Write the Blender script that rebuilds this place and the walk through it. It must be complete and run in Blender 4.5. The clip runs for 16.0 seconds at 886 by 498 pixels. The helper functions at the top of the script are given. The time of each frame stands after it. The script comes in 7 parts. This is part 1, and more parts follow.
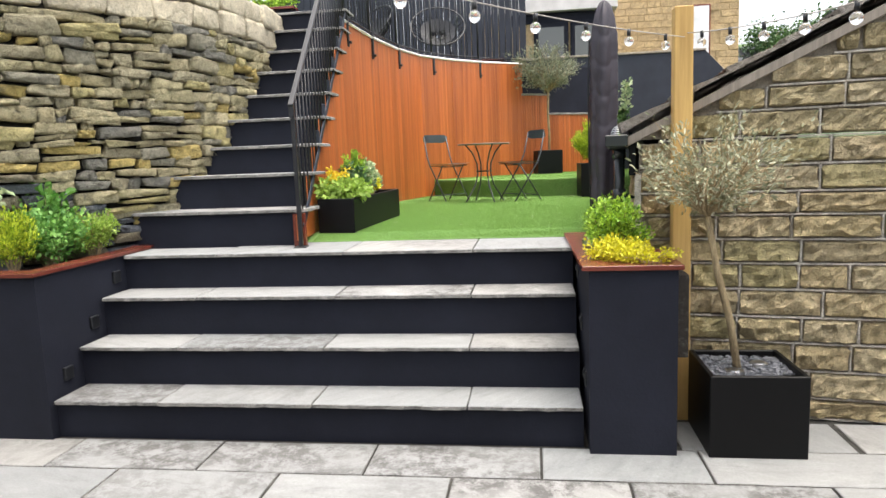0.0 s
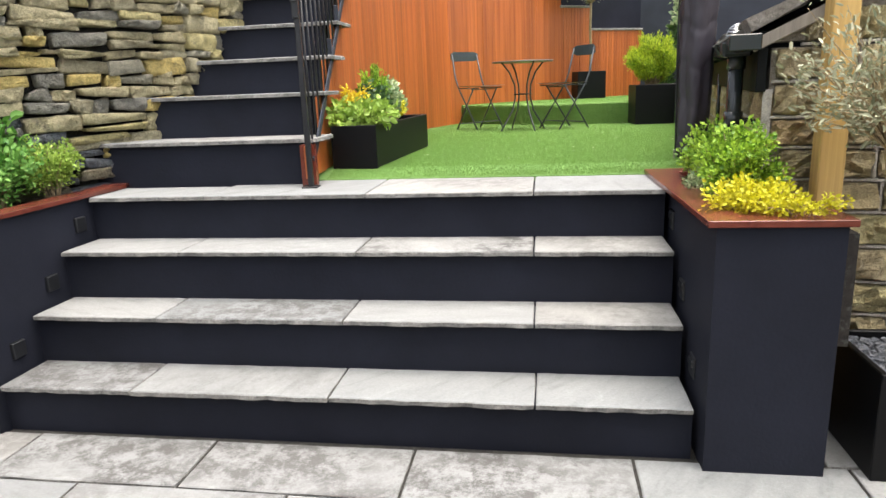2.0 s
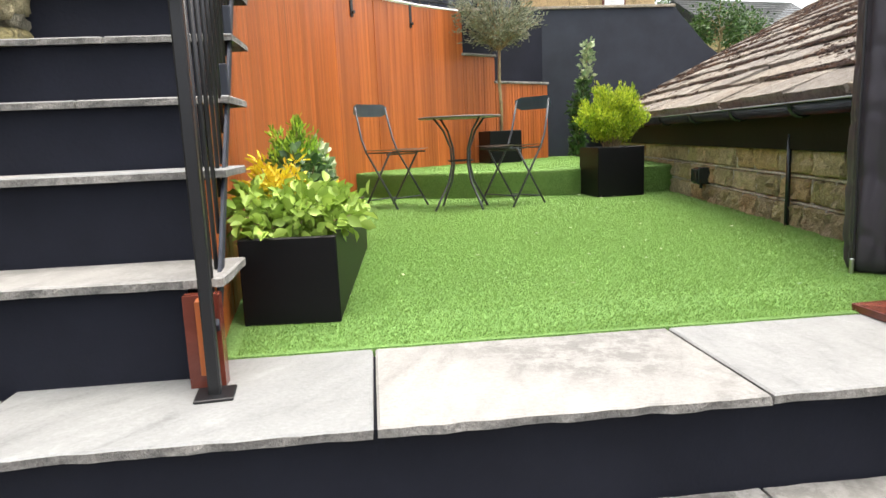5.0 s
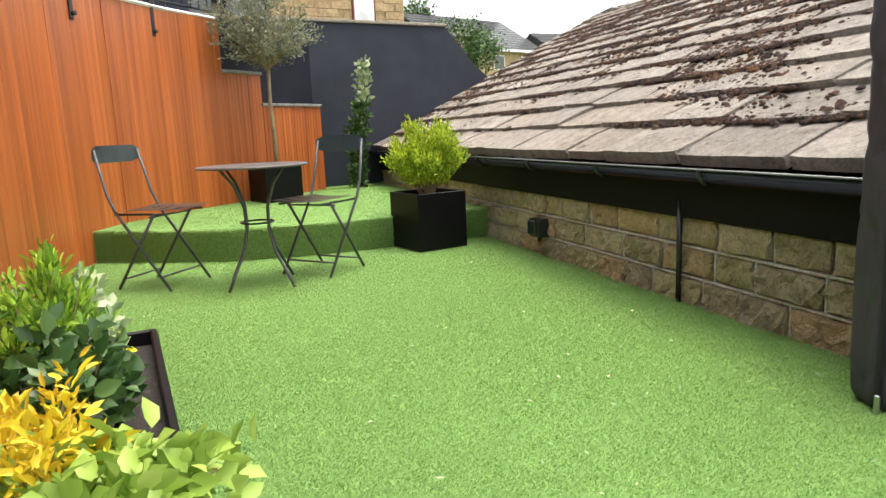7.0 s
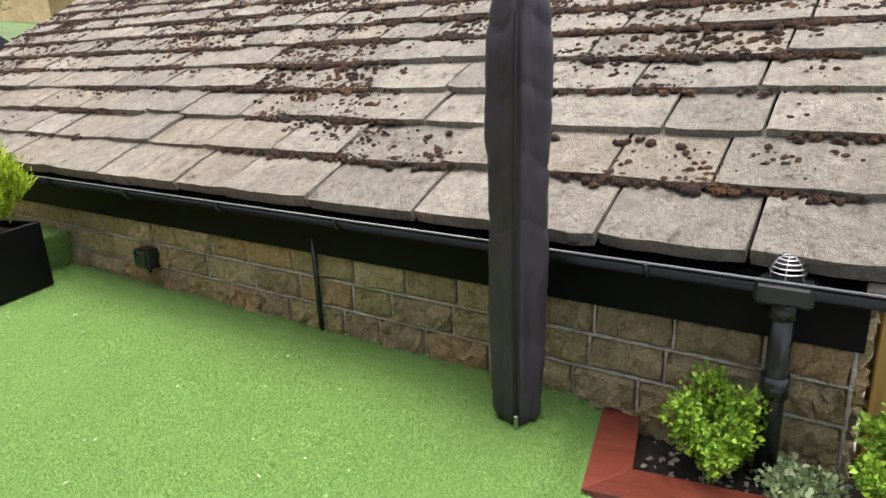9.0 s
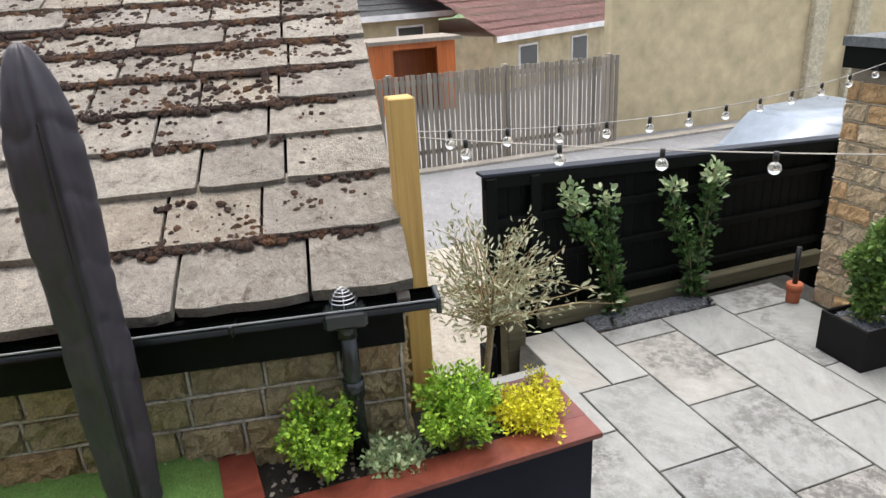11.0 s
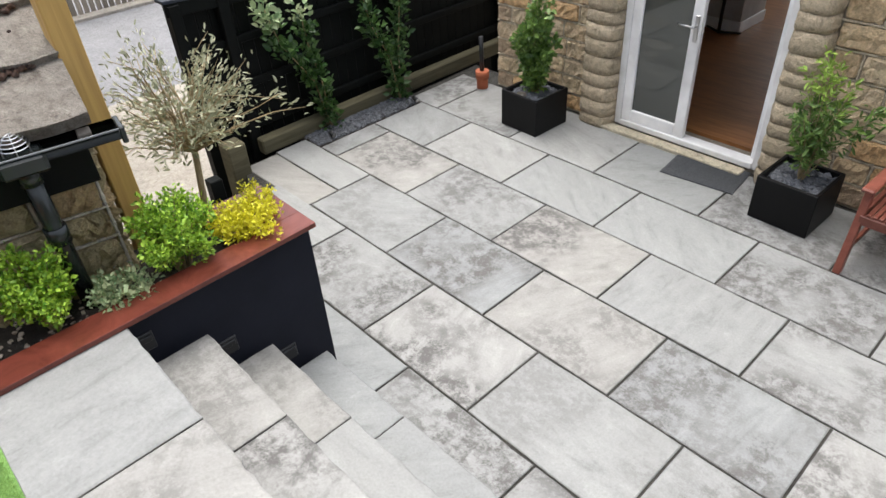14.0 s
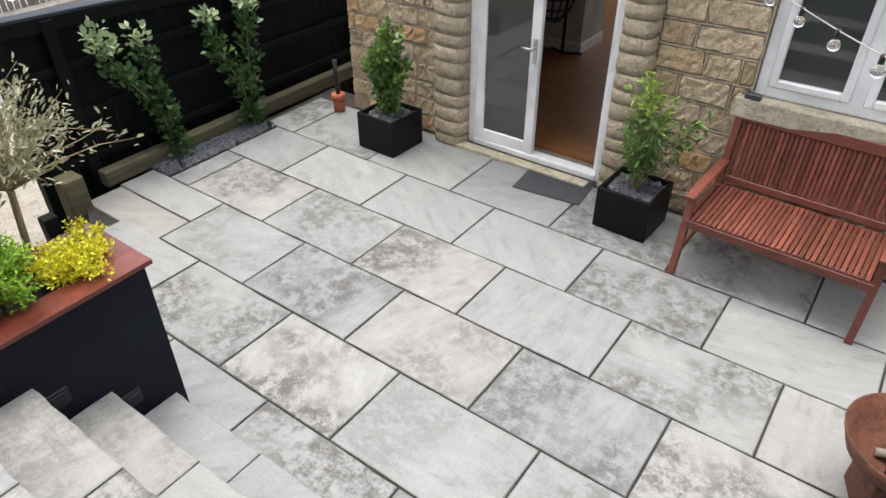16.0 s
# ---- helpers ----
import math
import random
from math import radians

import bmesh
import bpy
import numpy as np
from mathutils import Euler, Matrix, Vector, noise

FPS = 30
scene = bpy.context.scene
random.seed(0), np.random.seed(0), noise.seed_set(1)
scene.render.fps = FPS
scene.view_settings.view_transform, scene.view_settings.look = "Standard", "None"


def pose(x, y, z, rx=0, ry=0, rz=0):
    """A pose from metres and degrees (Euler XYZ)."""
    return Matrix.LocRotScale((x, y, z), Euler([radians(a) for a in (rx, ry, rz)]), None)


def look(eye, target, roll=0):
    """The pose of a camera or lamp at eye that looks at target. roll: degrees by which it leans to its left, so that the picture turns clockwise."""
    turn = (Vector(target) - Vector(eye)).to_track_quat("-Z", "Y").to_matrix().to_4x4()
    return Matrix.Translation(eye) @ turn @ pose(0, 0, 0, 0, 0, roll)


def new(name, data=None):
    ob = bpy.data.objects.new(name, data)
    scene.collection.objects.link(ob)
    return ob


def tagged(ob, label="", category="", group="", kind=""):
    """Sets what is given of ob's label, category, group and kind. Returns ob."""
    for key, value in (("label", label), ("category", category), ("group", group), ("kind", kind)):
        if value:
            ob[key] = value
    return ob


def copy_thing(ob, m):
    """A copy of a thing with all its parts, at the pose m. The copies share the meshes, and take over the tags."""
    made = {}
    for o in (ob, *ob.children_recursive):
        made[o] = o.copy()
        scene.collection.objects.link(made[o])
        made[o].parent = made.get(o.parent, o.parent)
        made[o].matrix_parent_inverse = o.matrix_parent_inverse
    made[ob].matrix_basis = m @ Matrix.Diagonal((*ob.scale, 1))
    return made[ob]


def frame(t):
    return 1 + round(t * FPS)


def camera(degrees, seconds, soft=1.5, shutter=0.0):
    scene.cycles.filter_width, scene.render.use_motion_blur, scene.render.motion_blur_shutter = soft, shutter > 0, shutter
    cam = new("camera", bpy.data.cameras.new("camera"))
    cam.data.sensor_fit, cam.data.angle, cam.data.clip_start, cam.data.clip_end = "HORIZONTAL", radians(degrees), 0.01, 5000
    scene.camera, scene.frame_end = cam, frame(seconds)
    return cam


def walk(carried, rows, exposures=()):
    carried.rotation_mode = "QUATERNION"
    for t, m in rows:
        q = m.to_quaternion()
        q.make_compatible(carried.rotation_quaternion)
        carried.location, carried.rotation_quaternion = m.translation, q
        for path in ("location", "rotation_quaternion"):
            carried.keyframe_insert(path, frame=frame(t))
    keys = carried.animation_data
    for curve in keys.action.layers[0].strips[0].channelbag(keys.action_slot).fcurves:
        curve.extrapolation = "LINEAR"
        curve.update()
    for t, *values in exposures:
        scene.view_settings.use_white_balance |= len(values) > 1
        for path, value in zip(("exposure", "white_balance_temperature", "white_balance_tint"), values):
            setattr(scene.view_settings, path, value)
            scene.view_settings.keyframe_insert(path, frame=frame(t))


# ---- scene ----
cam = camera(67.2, 16.0)
PATH = [
    (0, (0.551, 0.421, 1.571), (0.282, 2.384, 1.297), -2.2),
    (0.5, (0.469, 0.575, 1.521), (0.191, 2.528, 1.194), -2.2),
    (1, (0.379, 0.772, 1.508), (0.095, 2.714, 1.12), -2.1),
    (1.5, (0.313, 1.032, 1.496), (0.016, 2.961, 1.056), -2.2),
    (2, (0.226, 1.364, 1.5), (-0.081, 3.282, 1.024), -2.3),
    (2.5, (0.084, 1.735, 1.495), (-0.215, 3.651, 1.005), -2.2),
    (3, (-0.025, 2.151, 1.495), (-0.279, 4.077, 1.018), -2.1),
    (3.5, (-0.142, 2.511, 1.556), (-0.31, 4.455, 1.118), -2.0),
    (5.8, (-0.817, 3.947, 1.553), (-0.362, 5.872, 1.257), -2.4),
    (6, (-0.802, 4.113, 1.589), (-0.276, 6.02, 1.295), -2.3),
    (6.5, (-0.848, 4.371, 1.759), (-0.121, 6.208, 1.448), -2.2),
    (7, (-0.889, 4.551, 1.85), (0.049, 6.282, 1.501), -2.5),
    (7.5, (-0.889, 4.637, 1.955), (0.274, 6.213, 1.552), -2.3),
    (8, (-0.9, 4.707, 2.092), (0.479, 6.078, 1.625), -2.3),
    (8.5, (-0.954, 4.803, 2.214), (0.623, 5.91, 1.676), -2.5),
    (9, (-1.0, 4.869, 2.365), (0.736, 5.658, 1.761), -2.6),
    (9.5, (-0.996, 4.916, 2.449), (0.845, 5.348, 1.799), -2.5),
    (10, (-0.99, 4.994, 2.612), (0.896, 5.046, 1.949), -2.2),
    (10.2, (-1.011, 5.01, 2.662), (0.874, 4.916, 2.001), -2.3),
    (12.3, (-1.31, 5.067, 2.743), (0.106, 4.022, 1.793), -2.4),
    (12.5, (-1.336, 5.068, 2.739), (0.037, 4.012, 1.741), -2.4),
    (13, (-1.368, 5.089, 2.708), (-0.078, 4.028, 1.608), -2.5),
    (13.5, (-1.427, 5.058, 2.702), (-0.186, 4.014, 1.531), -3.3),
    (14, (-1.485, 5.01, 2.715), (-0.288, 3.959, 1.505), -3.9),
    (14.5, (-1.533, 4.954, 2.711), (-0.383, 3.865, 1.49), -3.8),
    (15, (-1.57, 4.923, 2.731), (-0.473, 3.772, 1.519), -3.0),
    (15.5, (-1.587, 4.913, 2.728), (-0.553, 3.686, 1.535), -1.6),
    (16, (-1.6, 4.9, 2.733), (-0.644, 3.593, 1.558), -0.1),
]
EXPOSURES = [(0, 1.67, 6850, 11), (3.5, 1.76, 6900, 11), (7, 1.64, 7000, 11), (9, 1.46, 6850, 10), (12.5, 1.31, 6600, 10), (16, 1.29, 6600, 10)]
walk(cam, [(t, look(eye, target, roll)) for t, eye, target, roll in PATH], exposures=EXPOSURES)

# ---- light ----
world = bpy.data.worlds.new("sky")
scene.world = world
world.use_nodes = True
wn = world.node_tree
sky = wn.nodes.new("ShaderNodeTexSky")
sky.sky_type = "NISHITA"
sky.sun_disc = False
sky.sun_elevation = radians(75)
sky.sun_rotation = radians(115)
sky.air_density, sky.dust_density, sky.ozone_density = 1.0, 3.5, 1.0
pale = wn.nodes.new("ShaderNodeHueSaturation")
pale.inputs["Saturation"].default_value = 0.45
wn.links.new(sky.outputs[0], pale.inputs["Color"])
wn.links.new(pale.outputs[0], wn.nodes["Background"].inputs[0])
wn.nodes["Background"].inputs[1].default_value = 0.15
sun = new("sun", bpy.data.lights.new("sun", "SUN"))
sun.data.energy, sun.data.angle, sun.data.color = 1.25, radians(50), (1.0, 0.96, 0.9)
sun.matrix_world = look((0.5, -0.22, 4.6), (0, 0, 0))


# ---- materials ----
def mat(name, base=(0.5, 0.5, 0.5), rough=0.8, metal=0.0):
    m = bpy.data.materials.new(name)
    m.use_nodes = True
    b = m.node_tree.nodes["Principled BSDF"]
    b.inputs["Base Color"].default_value = (*base, 1)
    b.inputs["Roughness"].default_value = rough
    b.inputs["Metallic"].default_value = metal
    return m


def nd(m, kind, **vals):
    n = m.node_tree.nodes.new(kind)
    for k, v in vals.items():
        if k in n.inputs:
            n.inputs[k].default_value = v
    return n


def ln(m, a, b):
    m.node_tree.links.new(a, b)


def coords(m, scale=(1, 1, 1), object_space=False):
    """World-sized coordinates, shifted piece by piece."""
    src = nd(m, "ShaderNodeTexCoord").outputs["Object"] if object_space else nd(m, "ShaderNodeNewGeometry").outputs["Position"]
    info = nd(m, "ShaderNodeObjectInfo")
    mul = nd(m, "ShaderNodeVectorMath")
    mul.operation = "MULTIPLY"
    mul.inputs[1].default_value = scale
    ln(m, src, mul.inputs[0])
    off = nd(m, "ShaderNodeVectorMath")
    off.operation = "SCALE"
    off.inputs[0].default_value = (13.1, 7.7, 5.3)
    ln(m, info.outputs["Random"], off.inputs["Scale"])
    add = nd(m, "ShaderNodeVectorMath")
    ln(m, mul.outputs[0], add.inputs[0])
    ln(m, off.outputs[0], add.inputs[1])
    return add.outputs[0]


def noise_tex(m, vec, scale, detail=5, rough=0.6, distort=0.0):
    n = nd(m, "ShaderNodeTexNoise", Scale=scale, Detail=detail, Roughness=rough, Distortion=distort)
    ln(m, vec, n.inputs["Vector"])
    return n.outputs[0]


def ramp(m, fac, stops):
    r = nd(m, "ShaderNodeValToRGB")
    el = r.color_ramp.elements
    while len(el) < len(stops):
        el.new(0.5)
    for e, (p, c) in zip(el, stops):
        e.position = p
        e.color = (*c, 1) if len(c) == 3 else (c[0], c[0], c[0], 1)
    ln(m, fac, r.inputs[0])
    return r.outputs[0]


def mix(m, fac, a, b, mode="MIX"):
    x = nd(m, "ShaderNodeMix")
    x.data_type, x.blend_type = "RGBA", mode
    if isinstance(fac, float):
        x.inputs[0].default_value = fac
    else:
        ln(m, fac, x.inputs[0])
    for sock, v in ((x.inputs[6], a), (x.inputs[7], b)):
        if isinstance(v, tuple):
            sock.default_value = (*v, 1)
        else:
            ln(m, v, sock)
    return x.outputs[2]


def bump(m, height, strength=0.4, dist=0.01):
    b = nd(m, "ShaderNodeBump", Strength=strength, Distance=dist)
    ln(m, height, b.inputs["Height"])
    ln(m, b.outputs[0], m.node_tree.nodes["Principled BSDF"].inputs["Normal"])


def paint(m, colour, rough=None):
    p = m.node_tree.nodes["Principled BSDF"]
    ln(m, colour, p.inputs["Base Color"])
    if rough is not None:
        ln(m, rough, p.inputs["Roughness"])


def stony(name, stops, scale=6.0, stain=(0.1, 0.1, 0.09), stain_amount=(0.55, 0.75), per_piece=None, rough=0.85, relief=0.5, stretch=(1, 1, 1), own=0.62):
    """Stone: colours that drift, darker stains, grain; per_piece: colours picked for each piece."""
    m = mat(name, rough=rough)
    v = coords(m, stretch)
    big = noise_tex(m, v, scale * 0.25, 3)
    mid = noise_tex(m, v, scale, 8, 0.7, 0.12)
    fine = noise_tex(m, v, scale * 14, 4, 0.7)
    col = ramp(m, mid, stops)
    if per_piece:
        rnd = nd(m, "ShaderNodeObjectInfo").outputs["Random"]
        r = nd(m, "ShaderNodeValToRGB")
        r.color_ramp.interpolation = "CONSTANT"
        el = r.color_ramp.elements
        while len(el) < len(per_piece):
            el.new(0.5)
        for i, (e, c) in enumerate(zip(el, per_piece)):
            e.position, e.color = i / len(per_piece), (*c, 1)
        ln(m, rnd, r.inputs[0])
        col = mix(m, own, col, r.outputs[0])
    st = ramp(m, noise_tex(m, v, scale * 0.7, 9, 0.74, 0.25), [(stain_amount[0], (0,)), (stain_amount[1], (1,))])
    col = mix(m, st, col, stain)
    shade = ramp(m, fine, [(0.25, (0.62,)), (0.75, (1.4,))])
    col = mix(m, 0.8, col, shade, "MULTIPLY")
    chisel = noise_tex(m, v, scale * 3.2, 4, 0.62, 0.9)
    col = mix(m, 0.7, col, ramp(m, chisel, [(0.34, (0.66,)), (0.47, (1.06,)), (0.7, (1.36,))]), "MULTIPLY")
    lum = ramp(m, big, [(0.3, (0.82,)), (0.7, (1.12,))])
    col = mix(m, 0.8, col, lum, "MULTIPLY")
    paint(m, col)
    h = nd(m, "ShaderNodeMath")
    h.operation = "ADD"
    ln(m, mid, h.inputs[0])
    ln(m, fine, h.inputs[1])
    deep = nd(m, "ShaderNodeMath")
    deep.operation = "MULTIPLY_ADD"
    deep.inputs[1].default_value = 1.4
    ln(m, chisel, deep.inputs[0])
    ln(m, h.outputs[0], deep.inputs[2])
    bump(m, deep.outputs[0], relief, 0.024)
    return m


def riven_slab():
    """Grey riven sandstone: each slab its own tone, cloudy dark mottling, pale veins, grit."""
    m = mat("grey_sandstone", rough=0.68)
    info = nd(m, "ShaderNodeObjectInfo").outputs["Random"]
    v = coords(m)
    turn = nd(m, "ShaderNodeVectorRotate")
    turn.rotation_type = "Z_AXIS"
    ang = nd(m, "ShaderNodeMath")
    ang.operation = "MULTIPLY"
    ang.inputs[1].default_value = 9.0
    ln(m, info, ang.inputs[0])
    ln(m, ang.outputs[0], turn.inputs["Angle"])
    ln(m, v, turn.inputs["Vector"])
    st = nd(m, "ShaderNodeVectorMath")
    st.operation = "MULTIPLY"
    st.inputs[1].default_value = (1.0, 3.2, 1.0)
    ln(m, turn.outputs[0], st.inputs[0])
    streak = noise_tex(m, st.outputs[0], 3.2, 9, 0.7, 0.5)
    mott = noise_tex(m, v, 11, 10, 0.8, 0.15)
    fine = noise_tex(m, v, 90, 4, 0.7)
    base = ramp(m, info, [(0.0, (0.205, 0.214, 0.216)), (0.3, (0.262, 0.268, 0.264)), (0.55, (0.228, 0.24, 0.242)), (0.8, (0.295, 0.298, 0.29)), (1.0, (0.262, 0.257, 0.242))])
    c = mix(m, 1.0, base, ramp(m, streak, [(0.25, (0.62,)), (0.45, (0.95,)), (0.6, (1.05,)), (0.78, (1.35,))]), "MULTIPLY")
    # dark weathering, stronger on some slabs
    amount = nd(m, "ShaderNodeMath")
    amount.operation = "MULTIPLY"
    other = nd(m, "ShaderNodeMath")
    other.operation = "FRACT"
    k = nd(m, "ShaderNodeMath")
    k.operation = "MULTIPLY"
    k.inputs[1].default_value = 7.3
    ln(m, info, k.inputs[0])
    ln(m, k.outputs[0], other.inputs[0])
    few = ramp(m, other.outputs[0], [(0.35, (0.12,)), (0.9, (1.0,))])
    ln(m, few, amount.inputs[0])
    patch = ramp(m, noise_tex(m, v, 1.9, 3, 0.5), [(0.38, (0,)), (0.55, (1,))])
    grain = ramp(m, mott, [(0.43, (0,)), (0.56, (1,))])
    both = mix(m, 1.0, patch, grain, "MULTIPLY")
    ln(m, both, amount.inputs[1])
    c = mix(m, amount.outputs[0], c, (0.09, 0.088, 0.085))
    c = mix(m, 0.35, c, ramp(m, mott, [(0.35, (0.7,)), (0.65, (1.3,))]), "MULTIPLY")
    c = mix(m, 0.4, c, ramp(m, fine, [(0.3, (0.7,)), (0.7, (1.25,))]), "MULTIPLY")
    paint(m, c)
    h = nd(m, "ShaderNodeMath")
    h.operation = "ADD"
    ln(m, streak, h.inputs[0])
    ln(m, fine, h.inputs[1])
    bump(m, h.outputs[0], 0.22, 0.01)
    return m


M_SLAB = riven_slab()
M_EDGE = stony("riven_edge", [(0.3, (0.12, 0.12, 0.115)), (0.7, (0.3, 0.29, 0.27))], 14, (0.08, 0.08, 0.075), rough=0.9)
M_JOINT = stony("dark_joint_mortar", [(0.3, (0.022, 0.022, 0.02)), (0.7, (0.055, 0.052, 0.046))], 20, (0.04, 0.045, 0.03), rough=0.95)
M_BARN = stony("weathered_gritstone", [(0.3, (0.2, 0.16, 0.085)), (0.5, (0.42, 0.34, 0.2)), (0.7, (0.6, 0.5, 0.32))], 9, (0.13, 0.12, 0.075), (0.55, 0.78),
               [(0.47, 0.38, 0.2), (0.55, 0.45, 0.27), (0.43, 0.36, 0.2), (0.5, 0.4, 0.22), (0.58, 0.49, 0.31), (0.45, 0.4, 0.19), (0.54, 0.37, 0.18), (0.42, 0.35, 0.21)], relief=1.0)
M_PALEPOINT = stony("pale_sand_mortar", [(0.3, (0.4, 0.34, 0.25)), (0.7, (0.56, 0.49, 0.37))], 18, (0.24, 0.2, 0.15), (0.62, 0.8), rough=0.95)
M_MORTAR = stony("sandy_mortar", [(0.3, (0.25, 0.22, 0.175)), (0.7, (0.38, 0.335, 0.27))], 18, (0.16, 0.15, 0.11), rough=0.95)
M_STRAP = stony("strap_pointing", [(0.3, (0.4, 0.37, 0.32)), (0.7, (0.58, 0.54, 0.47))], 18, (0.15, 0.135, 0.11), (0.6, 0.8), rough=0.95)
M_HOUSE = stony("honey_sandstone", [(0.3, (0.38, 0.27, 0.16)), (0.5, (0.56, 0.43, 0.27)), (0.7, (0.66, 0.54, 0.37))], 6, (0.13, 0.1, 0.075), (0.58, 0.8),
                [(0.68, 0.55, 0.36), (0.62, 0.46, 0.28), (0.72, 0.58, 0.4), (0.34, 0.25, 0.18), (0.62, 0.5, 0.34), (0.66, 0.39, 0.17), (0.58, 0.44, 0.28)], relief=0.8)
M_QUOIN = stony("rock_faced_quoin", [(0.3, (0.3, 0.235, 0.155)), (0.7, (0.5, 0.41, 0.28))], 7, (0.16, 0.135, 0.1), (0.6, 0.8),
                [(0.56, 0.47, 0.34), (0.5, 0.42, 0.3), (0.6, 0.5, 0.36)], relief=0.8)
M_DRY = stony("drystone", [(0.3, (0.18, 0.165, 0.12)), (0.55, (0.38, 0.345, 0.24)), (0.75, (0.55, 0.5, 0.35))], 9, (0.06, 0.062, 0.06), (0.56, 0.74),
              [(0.26, 0.25, 0.19), (0.54, 0.47, 0.2), (0.4, 0.36, 0.23), (0.5, 0.45, 0.25), (0.2, 0.2, 0.18), (0.48, 0.42, 0.24), (0.62, 0.47, 0.13), (0.42, 0.38, 0.24), (0.52, 0.46, 0.27)], relief=1.0, own=0.75)
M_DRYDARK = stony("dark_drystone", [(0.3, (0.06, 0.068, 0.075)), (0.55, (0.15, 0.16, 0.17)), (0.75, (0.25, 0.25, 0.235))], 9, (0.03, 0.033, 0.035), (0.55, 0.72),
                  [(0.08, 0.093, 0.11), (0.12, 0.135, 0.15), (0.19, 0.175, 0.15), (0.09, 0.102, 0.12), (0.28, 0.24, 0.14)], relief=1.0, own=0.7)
M_COPE = stony("pale_coping_stone", [(0.3, (0.4, 0.35, 0.25)), (0.7, (0.6, 0.55, 0.42))], 7, (0.2, 0.19, 0.14), (0.6, 0.8), relief=0.7)
M_DARKEARTH = stony("dark_wall_heart", [(0.3, (0.015, 0.015, 0.014)), (0.7, (0.04, 0.038, 0.033))], 12)


def roof_stone():
    m = stony("stone_roof_slate", [(0.3, (0.17, 0.15, 0.13)), (0.5, (0.31, 0.285, 0.25)), (0.7, (0.47, 0.44, 0.39))], 13, (0.1, 0.075, 0.06), (0.56, 0.68),
              [(0.36, 0.32, 0.265), (0.27, 0.24, 0.205), (0.41, 0.37, 0.315), (0.33, 0.295, 0.26), (0.35, 0.295, 0.23)], relief=0.9)
    return m


M_ROOF = roof_stone()
M_MOSS = stony("dry_brown_moss", [(0.35, (0.022, 0.012, 0.009)), (0.5, (0.05, 0.026, 0.018)), (0.74, (0.19, 0.085, 0.025))], 7, (0.02, 0.014, 0.01), relief=1.0, rough=1.0)


def rendered_paint(name, base, bumpy=0.25, rough=0.55, gloss=0.5):
    m = mat(name, base, rough)
    m.node_tree.nodes["Principled BSDF"].inputs["Specular IOR Level"].default_value = gloss
    v = coords(m)
    a = noise_tex(m, v, 2.3, 5, 0.6)
    b = noise_tex(m, v, 60, 4, 0.6)
    c = ramp(m, a, [(0.3, tuple(x * 0.82 for x in base)), (0.7, tuple(x * 1.25 for x in base))])
    s = ramp(m, noise_tex(m, v, 24, 8, 0.8), [(0.7, (0,)), (0.8, (1,))])
    c = mix(m, s, c, tuple(x * 1.9 + 0.01 for x in base))
    paint(m, c)
    bump(m, b, bumpy, 0.004)
    return m


M_CHAR = rendered_paint("charcoal_masonry_paint", (0.0118, 0.0135, 0.0215), 0.3, 0.75, 0.2)
M_BLUEGREY = rendered_paint("slate_blue_masonry_paint", (0.03, 0.035, 0.047), 0.25, 0.7, 0.25)
M_POT = rendered_paint("black_planter_resin", (0.0028, 0.003, 0.0036), 0.08, 0.45, 0.2)
M_BLACKMETAL = rendered_paint("black_metal", (0.009, 0.01, 0.012), 0.05, 0.42)
M_GUTTER = rendered_paint("black_gutter_plastic", (0.017, 0.022, 0.022), 0.06, 0.25, 0.5)
# grey instead of gutter black: the rim's highlight put into the colour
M_RIMGLINT = rendered_paint("rim_glint_plastic", (0.16, 0.17, 0.18), 0.0, 0.15, 0.8)
M_BLACKWOOD = rendered_paint("black_stained_timber", (0.0045, 0.0055, 0.0052), 0.3, 0.6, 0.12)
M_WHITE = rendered_paint("white_frame_plastic", (0.8, 0.8, 0.8), 0.02, 0.3)
M_CHAIR = rendered_paint("slate_grey_steel", (0.05, 0.057, 0.064), 0.05, 0.4)
M_GREYMETAL = rendered_paint("grey_painted_steel", (0.11, 0.14, 0.155), 0.05, 0.4)
M_CHROME = mat("brushed_steel", (0.55, 0.55, 0.56), 0.3, 1.0)
M_TABLE = rendered_paint("grey_table_metal", (0.1, 0.09, 0.085), 0.1, 0.35)
M_SEAT = rendered_paint("dark_brown_seat", (0.075, 0.05, 0.042), 0.1, 0.45)
M_RUST = stony("rusty_steel", [(0.3, (0.07, 0.025, 0.014)), (0.7, (0.17, 0.06, 0.03))], 12, (0.05, 0.02, 0.015), rough=0.75)


def timber(name, dark, light, grain=(30, 30, 1.2), rough=0.5, streak=0.6, own=(0.66, 1.25)):
    m = mat(name, light, rough)
    v = coords(m, grain)
    a = noise_tex(m, v, 1.0, 8, 0.65, 0.8)
    b = noise_tex(m, coords(m, (0.6, 0.6, 0.35)), 1.0, 3)
    c = ramp(m, a, [(0.28, dark), (0.72, light)])
    c = mix(m, streak, c, ramp(m, b, [(0.3, (0.6,)), (0.7, (1.3,))]), "MULTIPLY")
    r = ramp(m, nd(m, "ShaderNodeObjectInfo").outputs["Random"], [(0.0, (own[0],)), (1.0, (own[1],))])
    c = mix(m, 1.0, c, r, "MULTIPLY")
    paint(m, c)
    bump(m, a, 0.25, 0.003)
    return m


